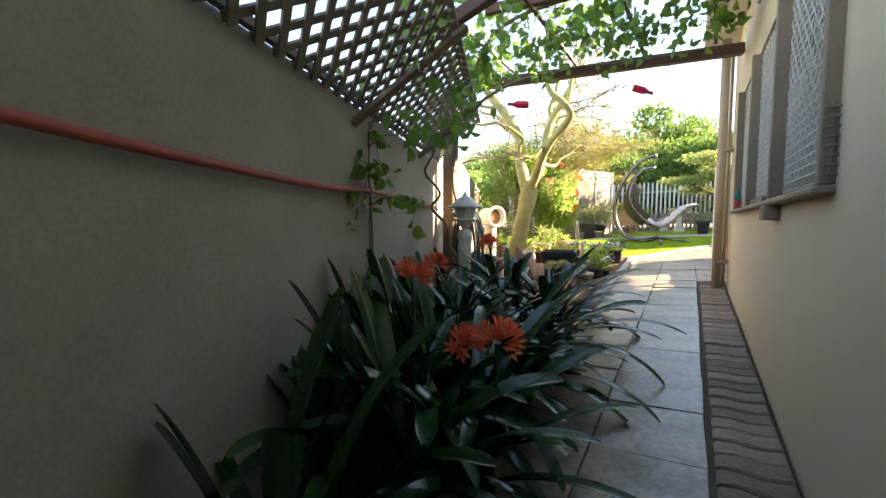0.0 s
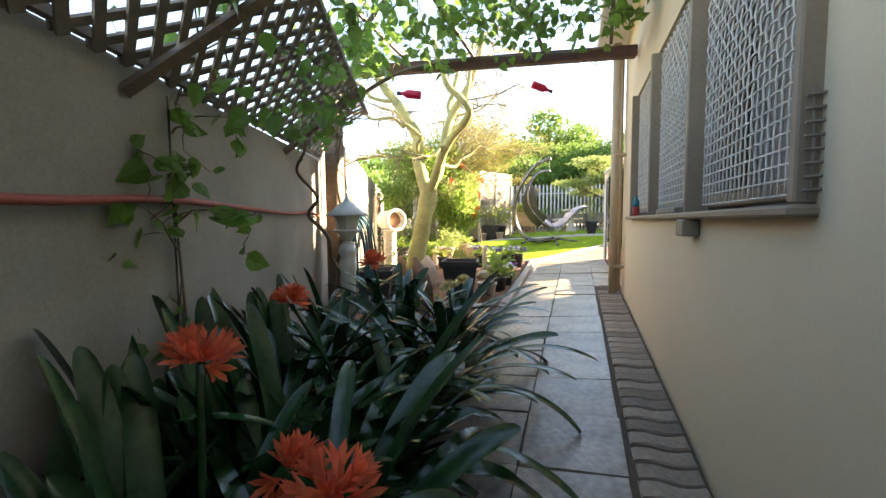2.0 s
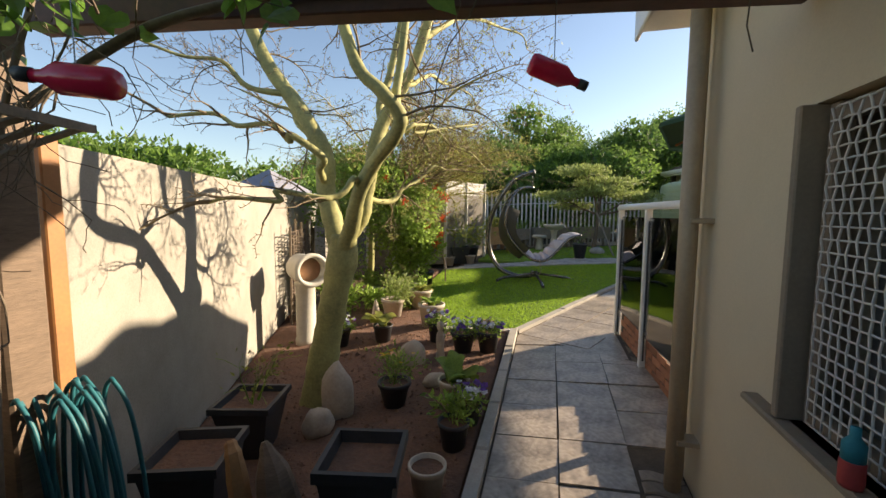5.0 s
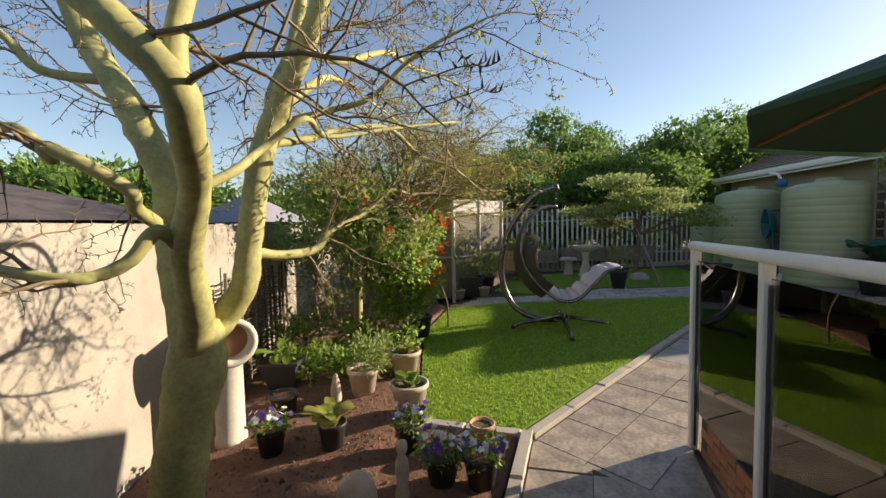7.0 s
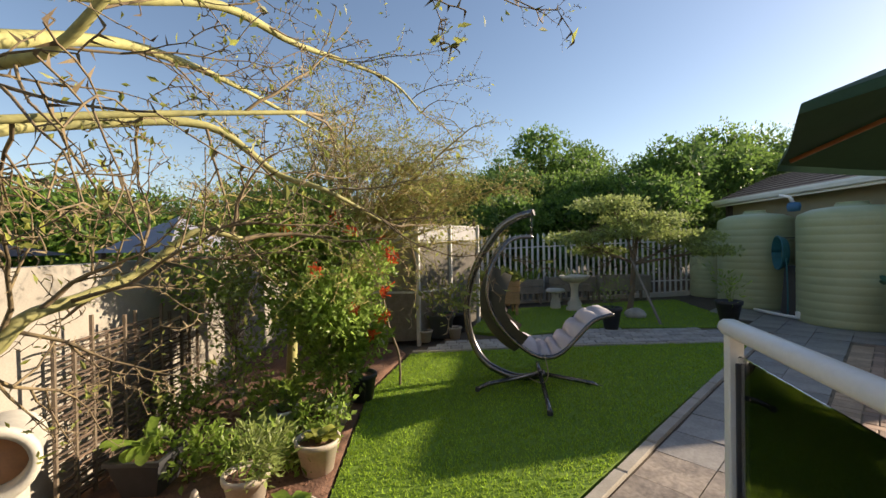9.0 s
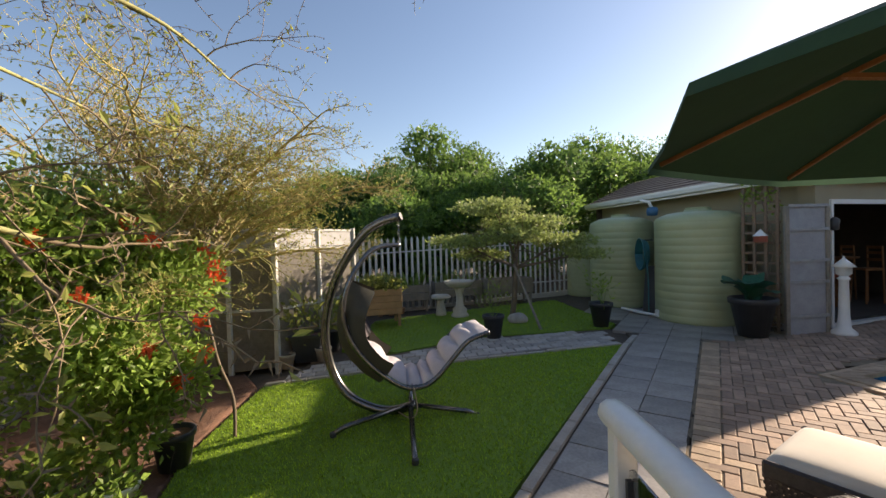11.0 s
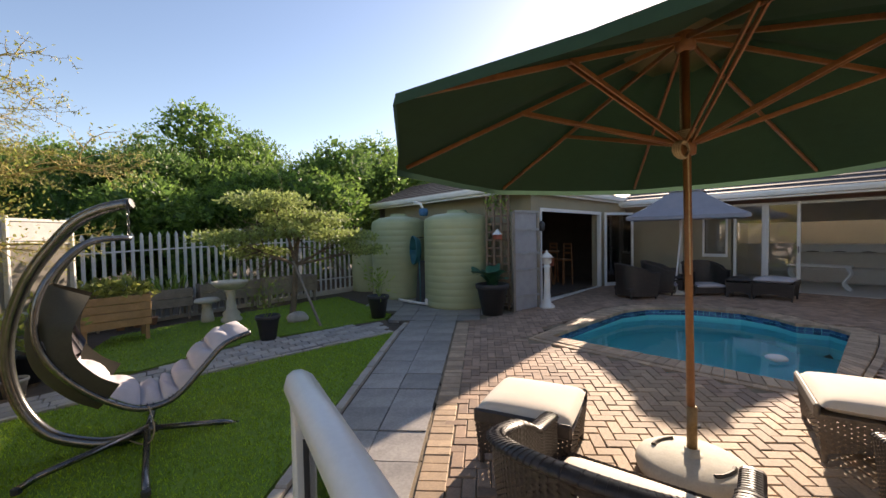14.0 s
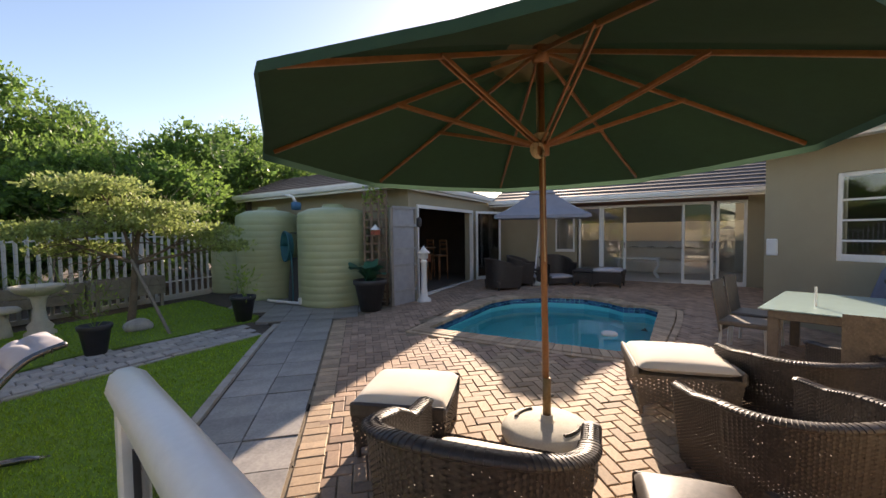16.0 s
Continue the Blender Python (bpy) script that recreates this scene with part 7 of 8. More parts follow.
# ---- hanging lounger ----
SX, SY = -0.67, 10.79
sw = thing("hanging_lounger", "dark steel hanging lounger with grey quilted pad on the lawn", "swing chair", pose(SX, SY, H(SX, SY), 0, 0, -11.2))
arc = smooth_path([(0.36, 0, 0.14), (0.1, 0, 0.05), (-0.16, 0, 0.06), (-0.48, 0, 0.2), (-0.68, 0, 0.54), (-0.72, 0, 1.0), (-0.56, 0, 1.52), (-0.24, 0, 1.97), (0.0, 0, 2.13), (0.23, 0, 2.19)], 6)
part("c_arm", MB().tube(arc, 0.05, 14), DARK_MET, sw, "thick dark steel arc", True)
part("arm_cap", MB().lathe([(0.044, 0), (0.044, 0.03), (0.0, 0.032)], 14, pose(0.225, 0, 2.188, 0, 75, 0)), BLACK_PL, sw)
for fx, fy in ((-0.3, -0.6), (0.66, -0.88), (1.02, 0.12), (0.05, 0.75)):
    part("foot_tube", MB().tube([(0.3, 0, 0.13), (fx * 0.85 + 0.04, fy * 0.85, 0.07), (fx, fy, 0.025)], 0.027, 10), DARK_MET, sw, "", True)
    part("foot_cap", MB().lathe([(0.033, 0), (0.033, 0.04), (0.02, 0.05)], 10, pose(fx, fy, 0.0)), BLACK_PL, sw)
ch = MB()
for i in range(7):
    c = Vector((0.22, 0, 2.15 - 0.045 * i))
    ch.tube([c + Vector((0.011 * math.cos(a) if i % 2 else 0, 0 if i % 2 else 0.011 * math.cos(a), 0.028 * math.sin(a))) for a in np.linspace(0, 6.283, 9)], 0.004, 5)
part("chain", ch, DARK_MET, sw)
side = [(0.23, 1.88), (0.02, 1.87), (-0.14, 1.78), (-0.31, 1.52), (-0.37, 1.23), (-0.31, 0.95), (-0.1, 0.66), (0.19, 0.44), (0.4, 0.42), (0.55, 0.5), (0.72, 0.68), (0.9, 0.86), (1.13, 0.93)]
for sgn in (-1, 1):
    ys = [0.0, 0.1, 0.2, 0.3, 0.32, 0.32, 0.32, 0.32, 0.32, 0.32, 0.32, 0.32, 0.3]
    part("side_rail", MB().tube(smooth_path([(x, sgn * y, z) for (x, z), y in zip(side, ys)], 5), 0.026, 10), DARK_MET, sw, "", True)
for x, z in ((-0.37, 1.23), (0.3, 0.42), (1.12, 0.93)):
    part("cross_bar", MB().tube([(x, -0.32, z), (x, 0.32, z)], 0.015, 8), DARK_MET, sw, "", True)


def quilt(pts, half, thick, ribs, up, name, material, label):
    """A padded strip along a curve, pinched at its seams."""
    q = smooth_path([(x, 0, z) for x, z in pts], 10)
    n, m_ = len(q), 11
    vs = []
    for lay in (1, 0):
        for i, p in enumerate(q):
            t = (q[min(i + 1, n - 1)] - q[max(i - 1, 0)]).normalized()
            nr_ = Vector((-t.z, 0, t.x)) * up
            pin = abs(math.sin(math.pi * ribs * i / (n - 1))) ** 0.4
            end = min(1.0, 4 * i / n, 4 * (n - 1 - i) / n)
            for k in range(m_):
                y = half * (2 * k / (m_ - 1) - 1)
                ed = (1 - (2 * k / (m_ - 1) - 1) ** 4) * (0.25 + 0.75 * end)
                vs.append(p + nr_ * (thick * (0.12 + 0.88 * pin) * ed if lay else -0.004) + Vector((0, y, 0.012 * math.sin(i * 0.7 + k) * ed)))
    fs = []
    for lay in (0, 1):
        o = lay * n * m_
        for i in range(n - 1):
            for k in range(m_ - 1):
                f = (o + i * m_ + k, o + i * m_ + k + 1, o + (i + 1) * m_ + k + 1, o + (i + 1) * m_ + k)
                fs.append(f if lay else f[::-1])
    part(name, MB().add(vs, fs), material, sw, label, True)


quilt([(-0.33, 1.1), (-0.27, 0.93), (-0.08, 0.69), (0.2, 0.47), (0.4, 0.45), (0.55, 0.53), (0.73, 0.71), (0.92, 0.89), (1.12, 0.95)], 0.31, 0.09, 10, 1, "seat_pad", GREYPAD, "grey quilted pad")
shell_ = []
sq_ = smooth_path([(-0.27, 0, 1.5), (-0.39, 0, 1.2), (-0.37, 0, 0.88), (-0.2, 0, 0.62), (-0.02, 0, 0.48)], 6)
vs = []
for i, p in enumerate(sq_):
    d = (sq_[min(i + 1, len(sq_) - 1)] - sq_[max(i - 1, 0)]).normalized()
    fw = Vector((-d.z, 0, d.x))
    wide = 0.36 * min(1.0, 0.45 + 0.12 * i)
    vs += [tuple(p - fw * 0.06 + fw * (0.3 * abs(k / 5 - 1) ** 2.5) + Vector((0, wide * math.sin((k / 5 - 1) * 1.4), 0))) for k in range(11)]
n_ = len(sq_)
part("back_shell", MB().add(vs, [(i * 11 + k, i * 11 + k + 1, (i + 1) * 11 + k + 1, (i + 1) * 11 + k) for i in range(n_ - 1) for k in range(10)]), mat("olive_sling", (0.06, 0.055, 0.035), (0.042, 0.038, 0.024), 5, 0.8, 0.2), sw, "dark olive sling back", True)
pil = MB().box((0, 0, 0), (0.09, 0.52, 0.3), pose(-0.2, 0, 1.05, 0, -24, 0), 0.04)
part("head_pillow", pil, mat("dark_grey_pad", (0.2, 0.17, 0.18), (0.15, 0.13, 0.14), 4, 0.9, 0.3), sw, "dark grey pillow", True)
lace = MB()
for t_ in np.linspace(0.1, 0.95, 34):
    i = int(t_ * (len(side) - 5)) + 4
    x0, z0 = side[min(i, 11)]
    x1, z1 = side[min(i + 1, 12)]
    f_ = t_ * (len(side) - 5) % 1
    for sgn in (-1, 1):
        c = Vector((x0 + (x1 - x0) * f_, sgn * 0.315, z0 + (z1 - z0) * f_))
        lace.tube([c + Vector((0.0, 0.022 * math.cos(a), 0.024 * math.sin(a))) for a in np.linspace(0, 6.283, 9)], 0.005, 4)
tagged(part("lacing", lace, BLACK_PL, sw), "", "", "", "stuff")
part("tie_cord", MB().tube(smooth_path([(0.45, -0.3, 0.44), (0.5, -0.34, 0.25), (0.42, -0.3, 0.12), (0.2, -0.1, 0.08)], 5), 0.006, 5), ROPE, sw)

# the seat hangs turned a little away from its stand
TURN = pose(0.22, 0, 0, 0, 0, 25) @ pose(-0.22, 0, 0)
for ob in sw.children:
    if ob.name.split(".")[0] in ("side_rail", "cross_bar", "seat_pad", "back_shell", "head_pillow", "lacing"):
        ob.matrix_basis = TURN @ ob.matrix_basis

# ---- green umbrella ----
UX, UY, UZR, UZT, UR = 3.43, 8.16, 2.89, 3.75, 2.27
um = thing("garden_umbrella", "large dark green canvas umbrella with wooden ribs", "umbrella", pose(UX, UY, H(UX, UY)) @ Matrix.Rotation(radians(-0.9), 4, Vector((0.664, 0.746, 0))) @ Matrix.Rotation(radians(2.0), 4, Vector((-0.55, 0.83, 0))))
uh = H(UX, UY)
zr, zt = UZR - uh, UZT - uh
A0 = radians(4)
part("pole", MB().tube([(0, 0, 0.12), (0, 0, zt - 0.02)], 0.027, 16), TEAK, um, "varnished wooden pole", True)


def can(a, r):
    """Height of the canopy: straight at the ribs, slack between them."""
    k = (a - A0) / (math.pi / 4)
    f = abs(k - round(k)) * 2
    return zt + (zr - zt) * (r / UR) ** 1.08 - 0.05 * f * (r / UR) * (1 - (r / UR)) * 4 - 0.015 * f


def rim_r(a, r):
    k = (a - A0) / (math.pi / 4)
    f = (k - round(k)) * math.pi / 4
    return r * math.cos(math.pi / 8) / math.cos(math.pi / 8 - abs(f)) * (1 - 0.02 * abs(f))


cv = MB()
NA, NR = 64, 12
rs_ = [0.42 + (UR - 0.42) * i / NR for i in range(NR + 1)]
for off in (0.0, 0.006):
    vs, fs = [], []
    for r_ in rs_:
        for k in range(NA):
            a = A0 + 2 * math.pi * k / NA
            rr = rim_r(a, r_)
            vs.append((rr * math.cos(a), rr * math.sin(a), can(a, r_) + off))
    for i in range(NR):
        for k in range(NA):
            f = (i * NA + k, i * NA + (k + 1) % NA, (i + 1) * NA + (k + 1) % NA, (i + 1) * NA + k)
            fs.append(f if off else f[::-1])
    cv.add(vs, fs)
part("canopy", cv, CANOPY, um, "dark green canvas", True)
vl = MB()
vs, fs = [], []
for z in (0.006, -0.05):
    for k in range(NA):
        a = A0 + 2 * math.pi * k / NA
        rr = rim_r(a, UR) * (1.0 if z > 0 else 1.006)
        vs.append((rr * math.cos(a), rr * math.sin(a), can(a, UR) + z))
vl.add(vs, [(k, (k + 1) % NA, NA + (k + 1) % NA, NA + k) for k in range(NA)])
part("hem", vl, CANOPY, um, "", True)
cp = MB()
vs = []
for r_, dz in ((0.02, 0.12), (0.25, 0.09), (0.55, 0.035)):
    for k in range(32):
        a = A0 + 2 * math.pi * k / 32
        vs.append((r_ * math.cos(a), r_ * math.sin(a), can(A0, r_) + dz))
cp.add(vs, [(i * 32 + k, i * 32 + (k + 1) % 32, (i + 1) * 32 + (k + 1) % 32, (i + 1) * 32 + k) for i in range(2) for k in range(32)])
part("vent_cap", cp, mat("tan_canvas", (0.16, 0.13, 0.07), (0.12, 0.1, 0.05), 3, 0.9, 0.2), um, "tan vent cap", True)
hubz = zr + 0.03
for i in range(8):
    a = A0 + i * math.pi / 4
    ca, sa_ = math.cos(a), math.sin(a)
    rb = MB()
    p0, p1 = Vector((0.06 * ca, 0.06 * sa_, can(a, 0.06) - 0.06)), Vector((0.965 * UR * ca, 0.965 * UR * sa_, can(a, 0.965 * UR) - 0.02))
    ln = (p1 - p0)
    m_ = pose(p0.x, p0.y, p0.z) @ pose(0, 0, 0, 0, -math.degrees(math.atan2(ln.z, math.hypot(ln.x, ln.y))), math.degrees(a))
    rib = part("rib", rb.box((ln.length / 2, 0, 0), (ln.length, 0.022, 0.034), m_, 0.004), TEAK, um)
    q0, q1 = Vector((0.05 * ca, 0.05 * sa_, hubz)), Vector((0.52 * UR * ca, 0.52 * UR * sa_, can(a, 0.52 * UR) - 0.05))
    ln = q1 - q0
    for s_ in (-0.02, 0.02):
        m_ = pose(q0.x - sa_ * s_, q0.y + ca * s_, q0.z) @ pose(0, 0, 0, 0, -math.degrees(math.atan2(ln.z, math.hypot(ln.x, ln.y))), math.degrees(a))
        part("strut", MB().box((ln.length / 2, 0, 0), (ln.length, 0.014, 0.03), m_, 0.003), TEAK, rib)
part("hub", MB().lathe([(0.035, hubz - 0.09), (0.06, hubz - 0.08), (0.065, hubz + 0.03), (0.05, hubz + 0.04), (0.03, hubz + 0.04)], 16), TEAK, um, "", True)
part("crown_block", MB().lathe([(0.03, zt - 0.16), (0.07, zt - 0.14), (0.07, zt - 0.03), (0.03, zt - 0.01)], 16), TEAK, um, "", True)
rp_ = MB()
for i in range(5):
    rp_.tube([(0.065 * math.cos(t), 0.065 * math.sin(t), hubz + 0.03 + 0.014 * i) for t in np.linspace(0, 6.283, 18)], 0.008, 5)
for i in range(4):
    c0 = Vector((-0.1, -0.05, hubz - 0.06))
    rp_.tube([c0 + Vector((0.05 * math.cos(t) * (1 + 0.2 * i), 0.01 * i, 0.06 * math.sin(t))) for t in np.linspace(0, 6.283, 16)], 0.008, 5)
for i in range(3):
    t = 0.8 + i * 0.5
    rp_.tube([(0.04 * math.cos(t), 0.04 * math.sin(t), hubz + 0.05), (0.035 * math.cos(t), 0.035 * math.sin(t), zt - 0.15)], 0.005, 5)
rp_.tube(smooth_path([(-0.06, -0.05, hubz - 0.05), (-0.045, -0.04, hubz - 0.5), (-0.05, -0.045, hubz - 0.95)], 5), 0.006, 5)
part("rope", rp_, ROPE, um, "knotted pale rope", True)
ub = thing("umbrella_base", "round cream cement umbrella base with hand holes", "base", pose(UX, UY, H(UX, UY)))
part("base", MB().lathe([(0.3, -0.01), (0.36, 0.015), (0.375, 0.06), (0.36, 0.1), (0.31, 0.13), (0.08, 0.15), (0.05, 0.15), (0.05, 0.2), (0.034, 0.2), (0.034, 0.14), (0.0, 0.135)], 36), CEMENT, ub, "", True)
part("sleeve", MB().tube([(0, 0, 0.14), (0, 0, 0.5)], 0.034, 14), mat("rusty_sleeve", (0.3, 0.2, 0.09), (0.2, 0.12, 0.05), 12, 0.5, 0.2, metal=0.4), ub, "rusty metal sleeve", True)
part("clamp_screw", MB().tube([(0.03, 0, 0.34), (0.075, -0.01, 0.34)], 0.013, 8), BLACK_PL, ub)
# Hand holes aren't cut: dark strips carry the shade inside them as colour.
for sgn in (-1, 1):
    part("hand_hole", MB().tube(smooth_path([(-0.11, sgn * 0.23, 0.137), (-0.05, sgn * 0.25, 0.134), (0.05, sgn * 0.25, 0.134), (0.11, sgn * 0.23, 0.137)], 4), 0.018, 6), mat("hole_shade", (0.1, 0.085, 0.06)), ub)

# ---- wicker furniture ----
def weave(func, nu, nv, mb, amp=0.004):
    """Flat strands over and under along a surface func(u, v)."""
    for j in range(nv):
        v0, v1 = (j + 0.03) / nv, (j + 0.97) / nv
        vs = []
        for i in range(nu + 1):
            u = i / nu
            p, q = Vector(func(u, v0)), Vector(func(u, v1))
            e = 1e-3
            du, dv = Vector(func(min(u + e, 1), v0)) - Vector(func(max(u - e, 0), v0)), q - p
            n = du.cross(dv)
            n = n.normalized() if n.length > 0 else Vector((0, 0, 1))
            o = n * (amp if (i + j) % 2 else -amp)
            vs += [p + o, q + o]
        mb.add(vs, [(2 * i, 2 * i + 2, 2 * i + 3, 2 * i + 1) for i in range(nu)])
    for i in range(0, nu):
        u = (i + 0.5) / nu
        u0, u1 = u - 0.34 / nu, u + 0.34 / nu
        vs = []
        for j in range(9):
            vs += [func(u0, j / 8), func(u1, j / 8)]
        mb.add(vs, [(2 * j, 2 * j + 2, 2 * j + 3, 2 * j + 1) for j in range(8)])
    return mb


def pad(x, y, z, w, d, t):
    """A stuffed cushion: crowned top, piped edge, flat underside."""
    n = 14
    vs = []
    for top in (1, 0):
        for i in range(n + 1):
            for j in range(n + 1):
                u, v = 2 * i / n - 1, 2 * j / n - 1
                u, v = math.copysign(abs(u) ** 0.6, u), math.copysign(abs(v) ** 0.6, v)
                k = math.sqrt(max(0.0, (1 - u ** 8) * (1 - v ** 8)))
                r = 1 - 0.02 * u * u * v * v
                vs.append((x + u * w / 2 * r, y + v * d / 2 * r, z + t * (0.4 + (0.42 + 0.18 * (1 - u * u) * (1 - v * v)) * k if top else 0.4 - 0.4 * k)))
    o, fs = (n + 1) ** 2, []
    for i in range(n):
        for j in range(n):
            f = (i * (n + 1) + j, (i + 1) * (n + 1) + j, (i + 1) * (n + 1) + j + 1, i * (n + 1) + j + 1)
            fs += [f, tuple(o + q for q in f[::-1])]
    return MB().add(vs, fs)


def tub_chair(x, y, az, material, label, group, k=1.0, back=0.80, arm=0.62, dense_=1.0, cushion=CUSHION):
    """A wicker tub chair that faces az degrees left of +x; arms flow out of a curved back."""
    t = thing("wicker_armchair", label, "chair", pose(x, y, H(x, y), 0, 0, az), group)
    W, Dp = 0.46 * k, 0.44 * k

    def plan(u, r=1.0):
        a = math.pi * (0.5 + u)         # from left arm round the back to the right arm
        s = math.copysign(abs(math.cos(a)) ** 0.75, math.cos(a))
        c = math.copysign(abs(math.sin(a)) ** 0.75, math.sin(a))
        px, py = s * Dp * 1.0 * r, c * W * r
        return px, py

    def ext(u):                          # straight arms ahead of the curve
        if u < 0.22:
            px, py = plan(0.0)
            return (Dp * 0.95 * (1 - u / 0.22), py)
        if u > 0.78:
            px, py = plan(1.0)
            return (Dp * 0.95 * (u - 0.78) / 0.22, py)
        return plan((u - 0.22) / 0.56)

    def top(u):
        s = max(0.0, math.sin(math.pi * (u - 0.12) / 0.76)) if 0.12 < u < 0.88 else 0
        return arm * k + (back - arm) * k * s ** 0.8

    def outer(u, v):
        px, py = ext(u)
        flare = 0.9 + 0.1 * v
        return (px * flare, py * flare, 0.06 * k + (top(u) - 0.06 * k) * v)

    def inner(u, v):
        px, py = ext(1 - u)
        f = 0.86
        return (px * f + (0.02 if px > 0.3 else 0), py * f, 0.29 * k + (top(1 - u) - 0.29 * k) * v)

    nu, nv = int(80 * dense_), int(40 * dense_)
    part("outer_weave", weave(outer, nu, nv, MB()), material, t)
    part("inner_weave", weave(inner, nu, int(18 * dense_), MB()), material, t)
    rim = [Vector((ext(u)[0] * 0.95, ext(u)[1] * 0.95, top(u) + 0.005)) for u in np.linspace(0, 1, 49)]
    rm = MB()
    n = len(rim)
    ring_ = 8
    vs = []
    for i, p in enumerate(rim):
        d = (rim[min(i + 1, n - 1)] - rim[max(i - 1, 0)]).normalized()
        w = d.cross(Vector((0, 0, 1))).normalized()
        for q in range(ring_):
            a = 2 * math.pi * q / ring_
            vs.append(p + w * (0.046 * k * math.cos(a)) + Vector((0, 0, 1)) * (0.02 * k * math.sin(a)))
    rm.add(vs, [(i * ring_ + q, i * ring_ + (q + 1) % ring_, (i + 1) * ring_ + (q + 1) % ring_, (i + 1) * ring_ + q) for i in range(n - 1) for q in range(ring_)] + [tuple(range(ring_)), tuple((n - 1) * ring_ + q for q in range(ring_))])
    part("rim", rm, material, t, "", True)
    wr = MB()
    for i in range(2, 190, 2):
        u = i / 191
        p = Vector((ext(u)[0] * 0.95, ext(u)[1] * 0.95, top(u) + 0.005))
        d = (Vector((*ext(min(u + 0.01, 1)), top(min(u + 0.01, 1)))) - Vector((*ext(max(u - 0.01, 0)), top(max(u - 0.01, 0))))).normalized()
        w = d.cross(Vector((0, 0, 1))).normalized()
        wr.tube([p + w * (0.0463 * k * math.cos(a)) + Vector((0, 0, 1)) * (0.0203 * k * math.sin(a)) for a in np.linspace(-0.3, math.pi + 0.3, 8)], 0.0028, 4)
    tagged(part("rim_wrap", wr, material, t), "", "", "", "stuff")
    part("seat_base", MB().box((0.03, 0, 0.2 * k), (Dp * 1.75, W * 1.68, 0.12 * k), None, 0.02), material, t)
    fr_ = lambda u, v: (Dp * 0.93, W * 0.86 * (2 * u - 1), 0.06 + (0.29 * k - 0.06) * v)
    part("front_weave", weave(fr_, int(40 * dense_), int(14 * dense_), MB()), material, t)
    part("cushion", pad(0.1, 0, 0.2 * k, Dp * 1.55, W * 1.58, 0.12 * k), cushion, t, "cream seat cushion", True)
    for sx in (-0.8, 0.9):
        for sy in (-0.82, 0.82):
            part("leg", MB().tube([(Dp * sx * 0.85, W * sy, -0.01), (Dp * sx * 0.88, W * sy, 0.2)], 0.02, 8), material, t)
    return t


def ottoman(x, y, az, w, d, h, material, label, cushion=CUSHION):
    t = thing("wicker_ottoman", label, "ottoman", pose(x, y, H(x, y), 0, 0, az), "wicker footstools")

    def shell2(u, v):
        s = u * 4
        i = min(int(s), 3)
        f = s - i
        c = [(-w, -d), (w, -d), (w, d), (-w, d)]
        a, b = c[i], c[(i + 1) % 4]
        return ((a[0] + (b[0] - a[0]) * f) * (0.92 + 0.08 * v) / 2, (a[1] + (b[1] - a[1]) * f) * (0.92 + 0.08 * v) / 2, 0.05 + 0.08 * math.sin(math.pi * f) * (1 - v) + (h - 0.13) * v)

    part("woven_sides", weave(shell2, 96, 15, MB()), material, t)
    part("frame", MB().box((0, 0, h - 0.1), (w * 0.97, d * 0.97, 0.03), None, 0.01), material, t)
    part("cushion", pad(0, 0, h - 0.075, w * 0.96, d * 1.0, 0.13), cushion, t, "cream cushion", True)
    for sx in (-1, 1):
        part("end_rim", MB().box((sx * w * 0.5, 0, h - 0.06), (0.04, d * 1.0, 0.11), None, 0.015), material, t)
        for sy in (-1, 1):
            part("leg", MB().tube([(sx * w * 0.44, sy * d * 0.44, -0.01), (sx * w * 0.44, sy * d * 0.44, 0.15)], 0.02, 8), material, t)
    return t


tub_chair(2.22, 7.76, 27, WICKER, "dark brown wicker armchair with cream cushion under the umbrella", "wicker seats under the umbrella", 1.26, 0.68, 0.46, 1.25)
tub_chair(3.94, 6.7, 52, WICKER, "dark brown wicker armchair turned towards the pool", "wicker seats under the umbrella", 1.08, 0.64, 0.56, 1.2)
tub_chair(5.25, 6.78, 52, WICKER, "dark brown wicker armchair behind its footstool", "wicker seats under the umbrella", 1.05, 0.6, 0.54, 1.0)
ottoman(2.8, 6.9, 30, 0.5, 0.5, 0.44, WICKER, "low dark wicker side table beside the armchairs", WICKER)
ottoman(2.62, 8.95, 38, 0.74, 0.74, 0.44, WICKER, "brown wicker footstool with cream cushion by the umbrella")
ottoman(4.92, 7.68, 122, 0.85, 0.85, 0.44, WICKER_G, "taupe wicker footstool with cream cushion")


def dining_chair(x, y, az, label):
    t = thing("dining_chair", label, "chair", pose(x, y, H(x, y), 0, 0, az), "chairs at the glass table")
    bk = lambda u, v: (-0.24 - 0.1 * v, 0.24 * (2 * u - 1), 0.3 + 0.65 * v)
    part("backrest", weave(bk, 26, 30, MB()), WICKER_G, t)
    part("back_core", MB().box((0, 0, 0.325), (0.02, 0.47, 0.64), pose(-0.23, 0, 0.3, 0, -8.7, 0), 0.006), WICKER_G, t)
    part("seat", MB().box((0, 0, 0.43), (0.5, 0.48, 0.06), None, 0.015), WICKER_G, t)
    for sx in (-0.22, 0.22):
        for sy in (-0.21, 0.21):
            part("leg", MB().tube([(sx * 1.1, sy, -0.01), (sx, sy, 0.42)], 0.017, 8), mat("pale_metal", (0.6, 0.58, 0.55), (0.5, 0.48, 0.45), 8, 0.4, 0.1), t)
    return t


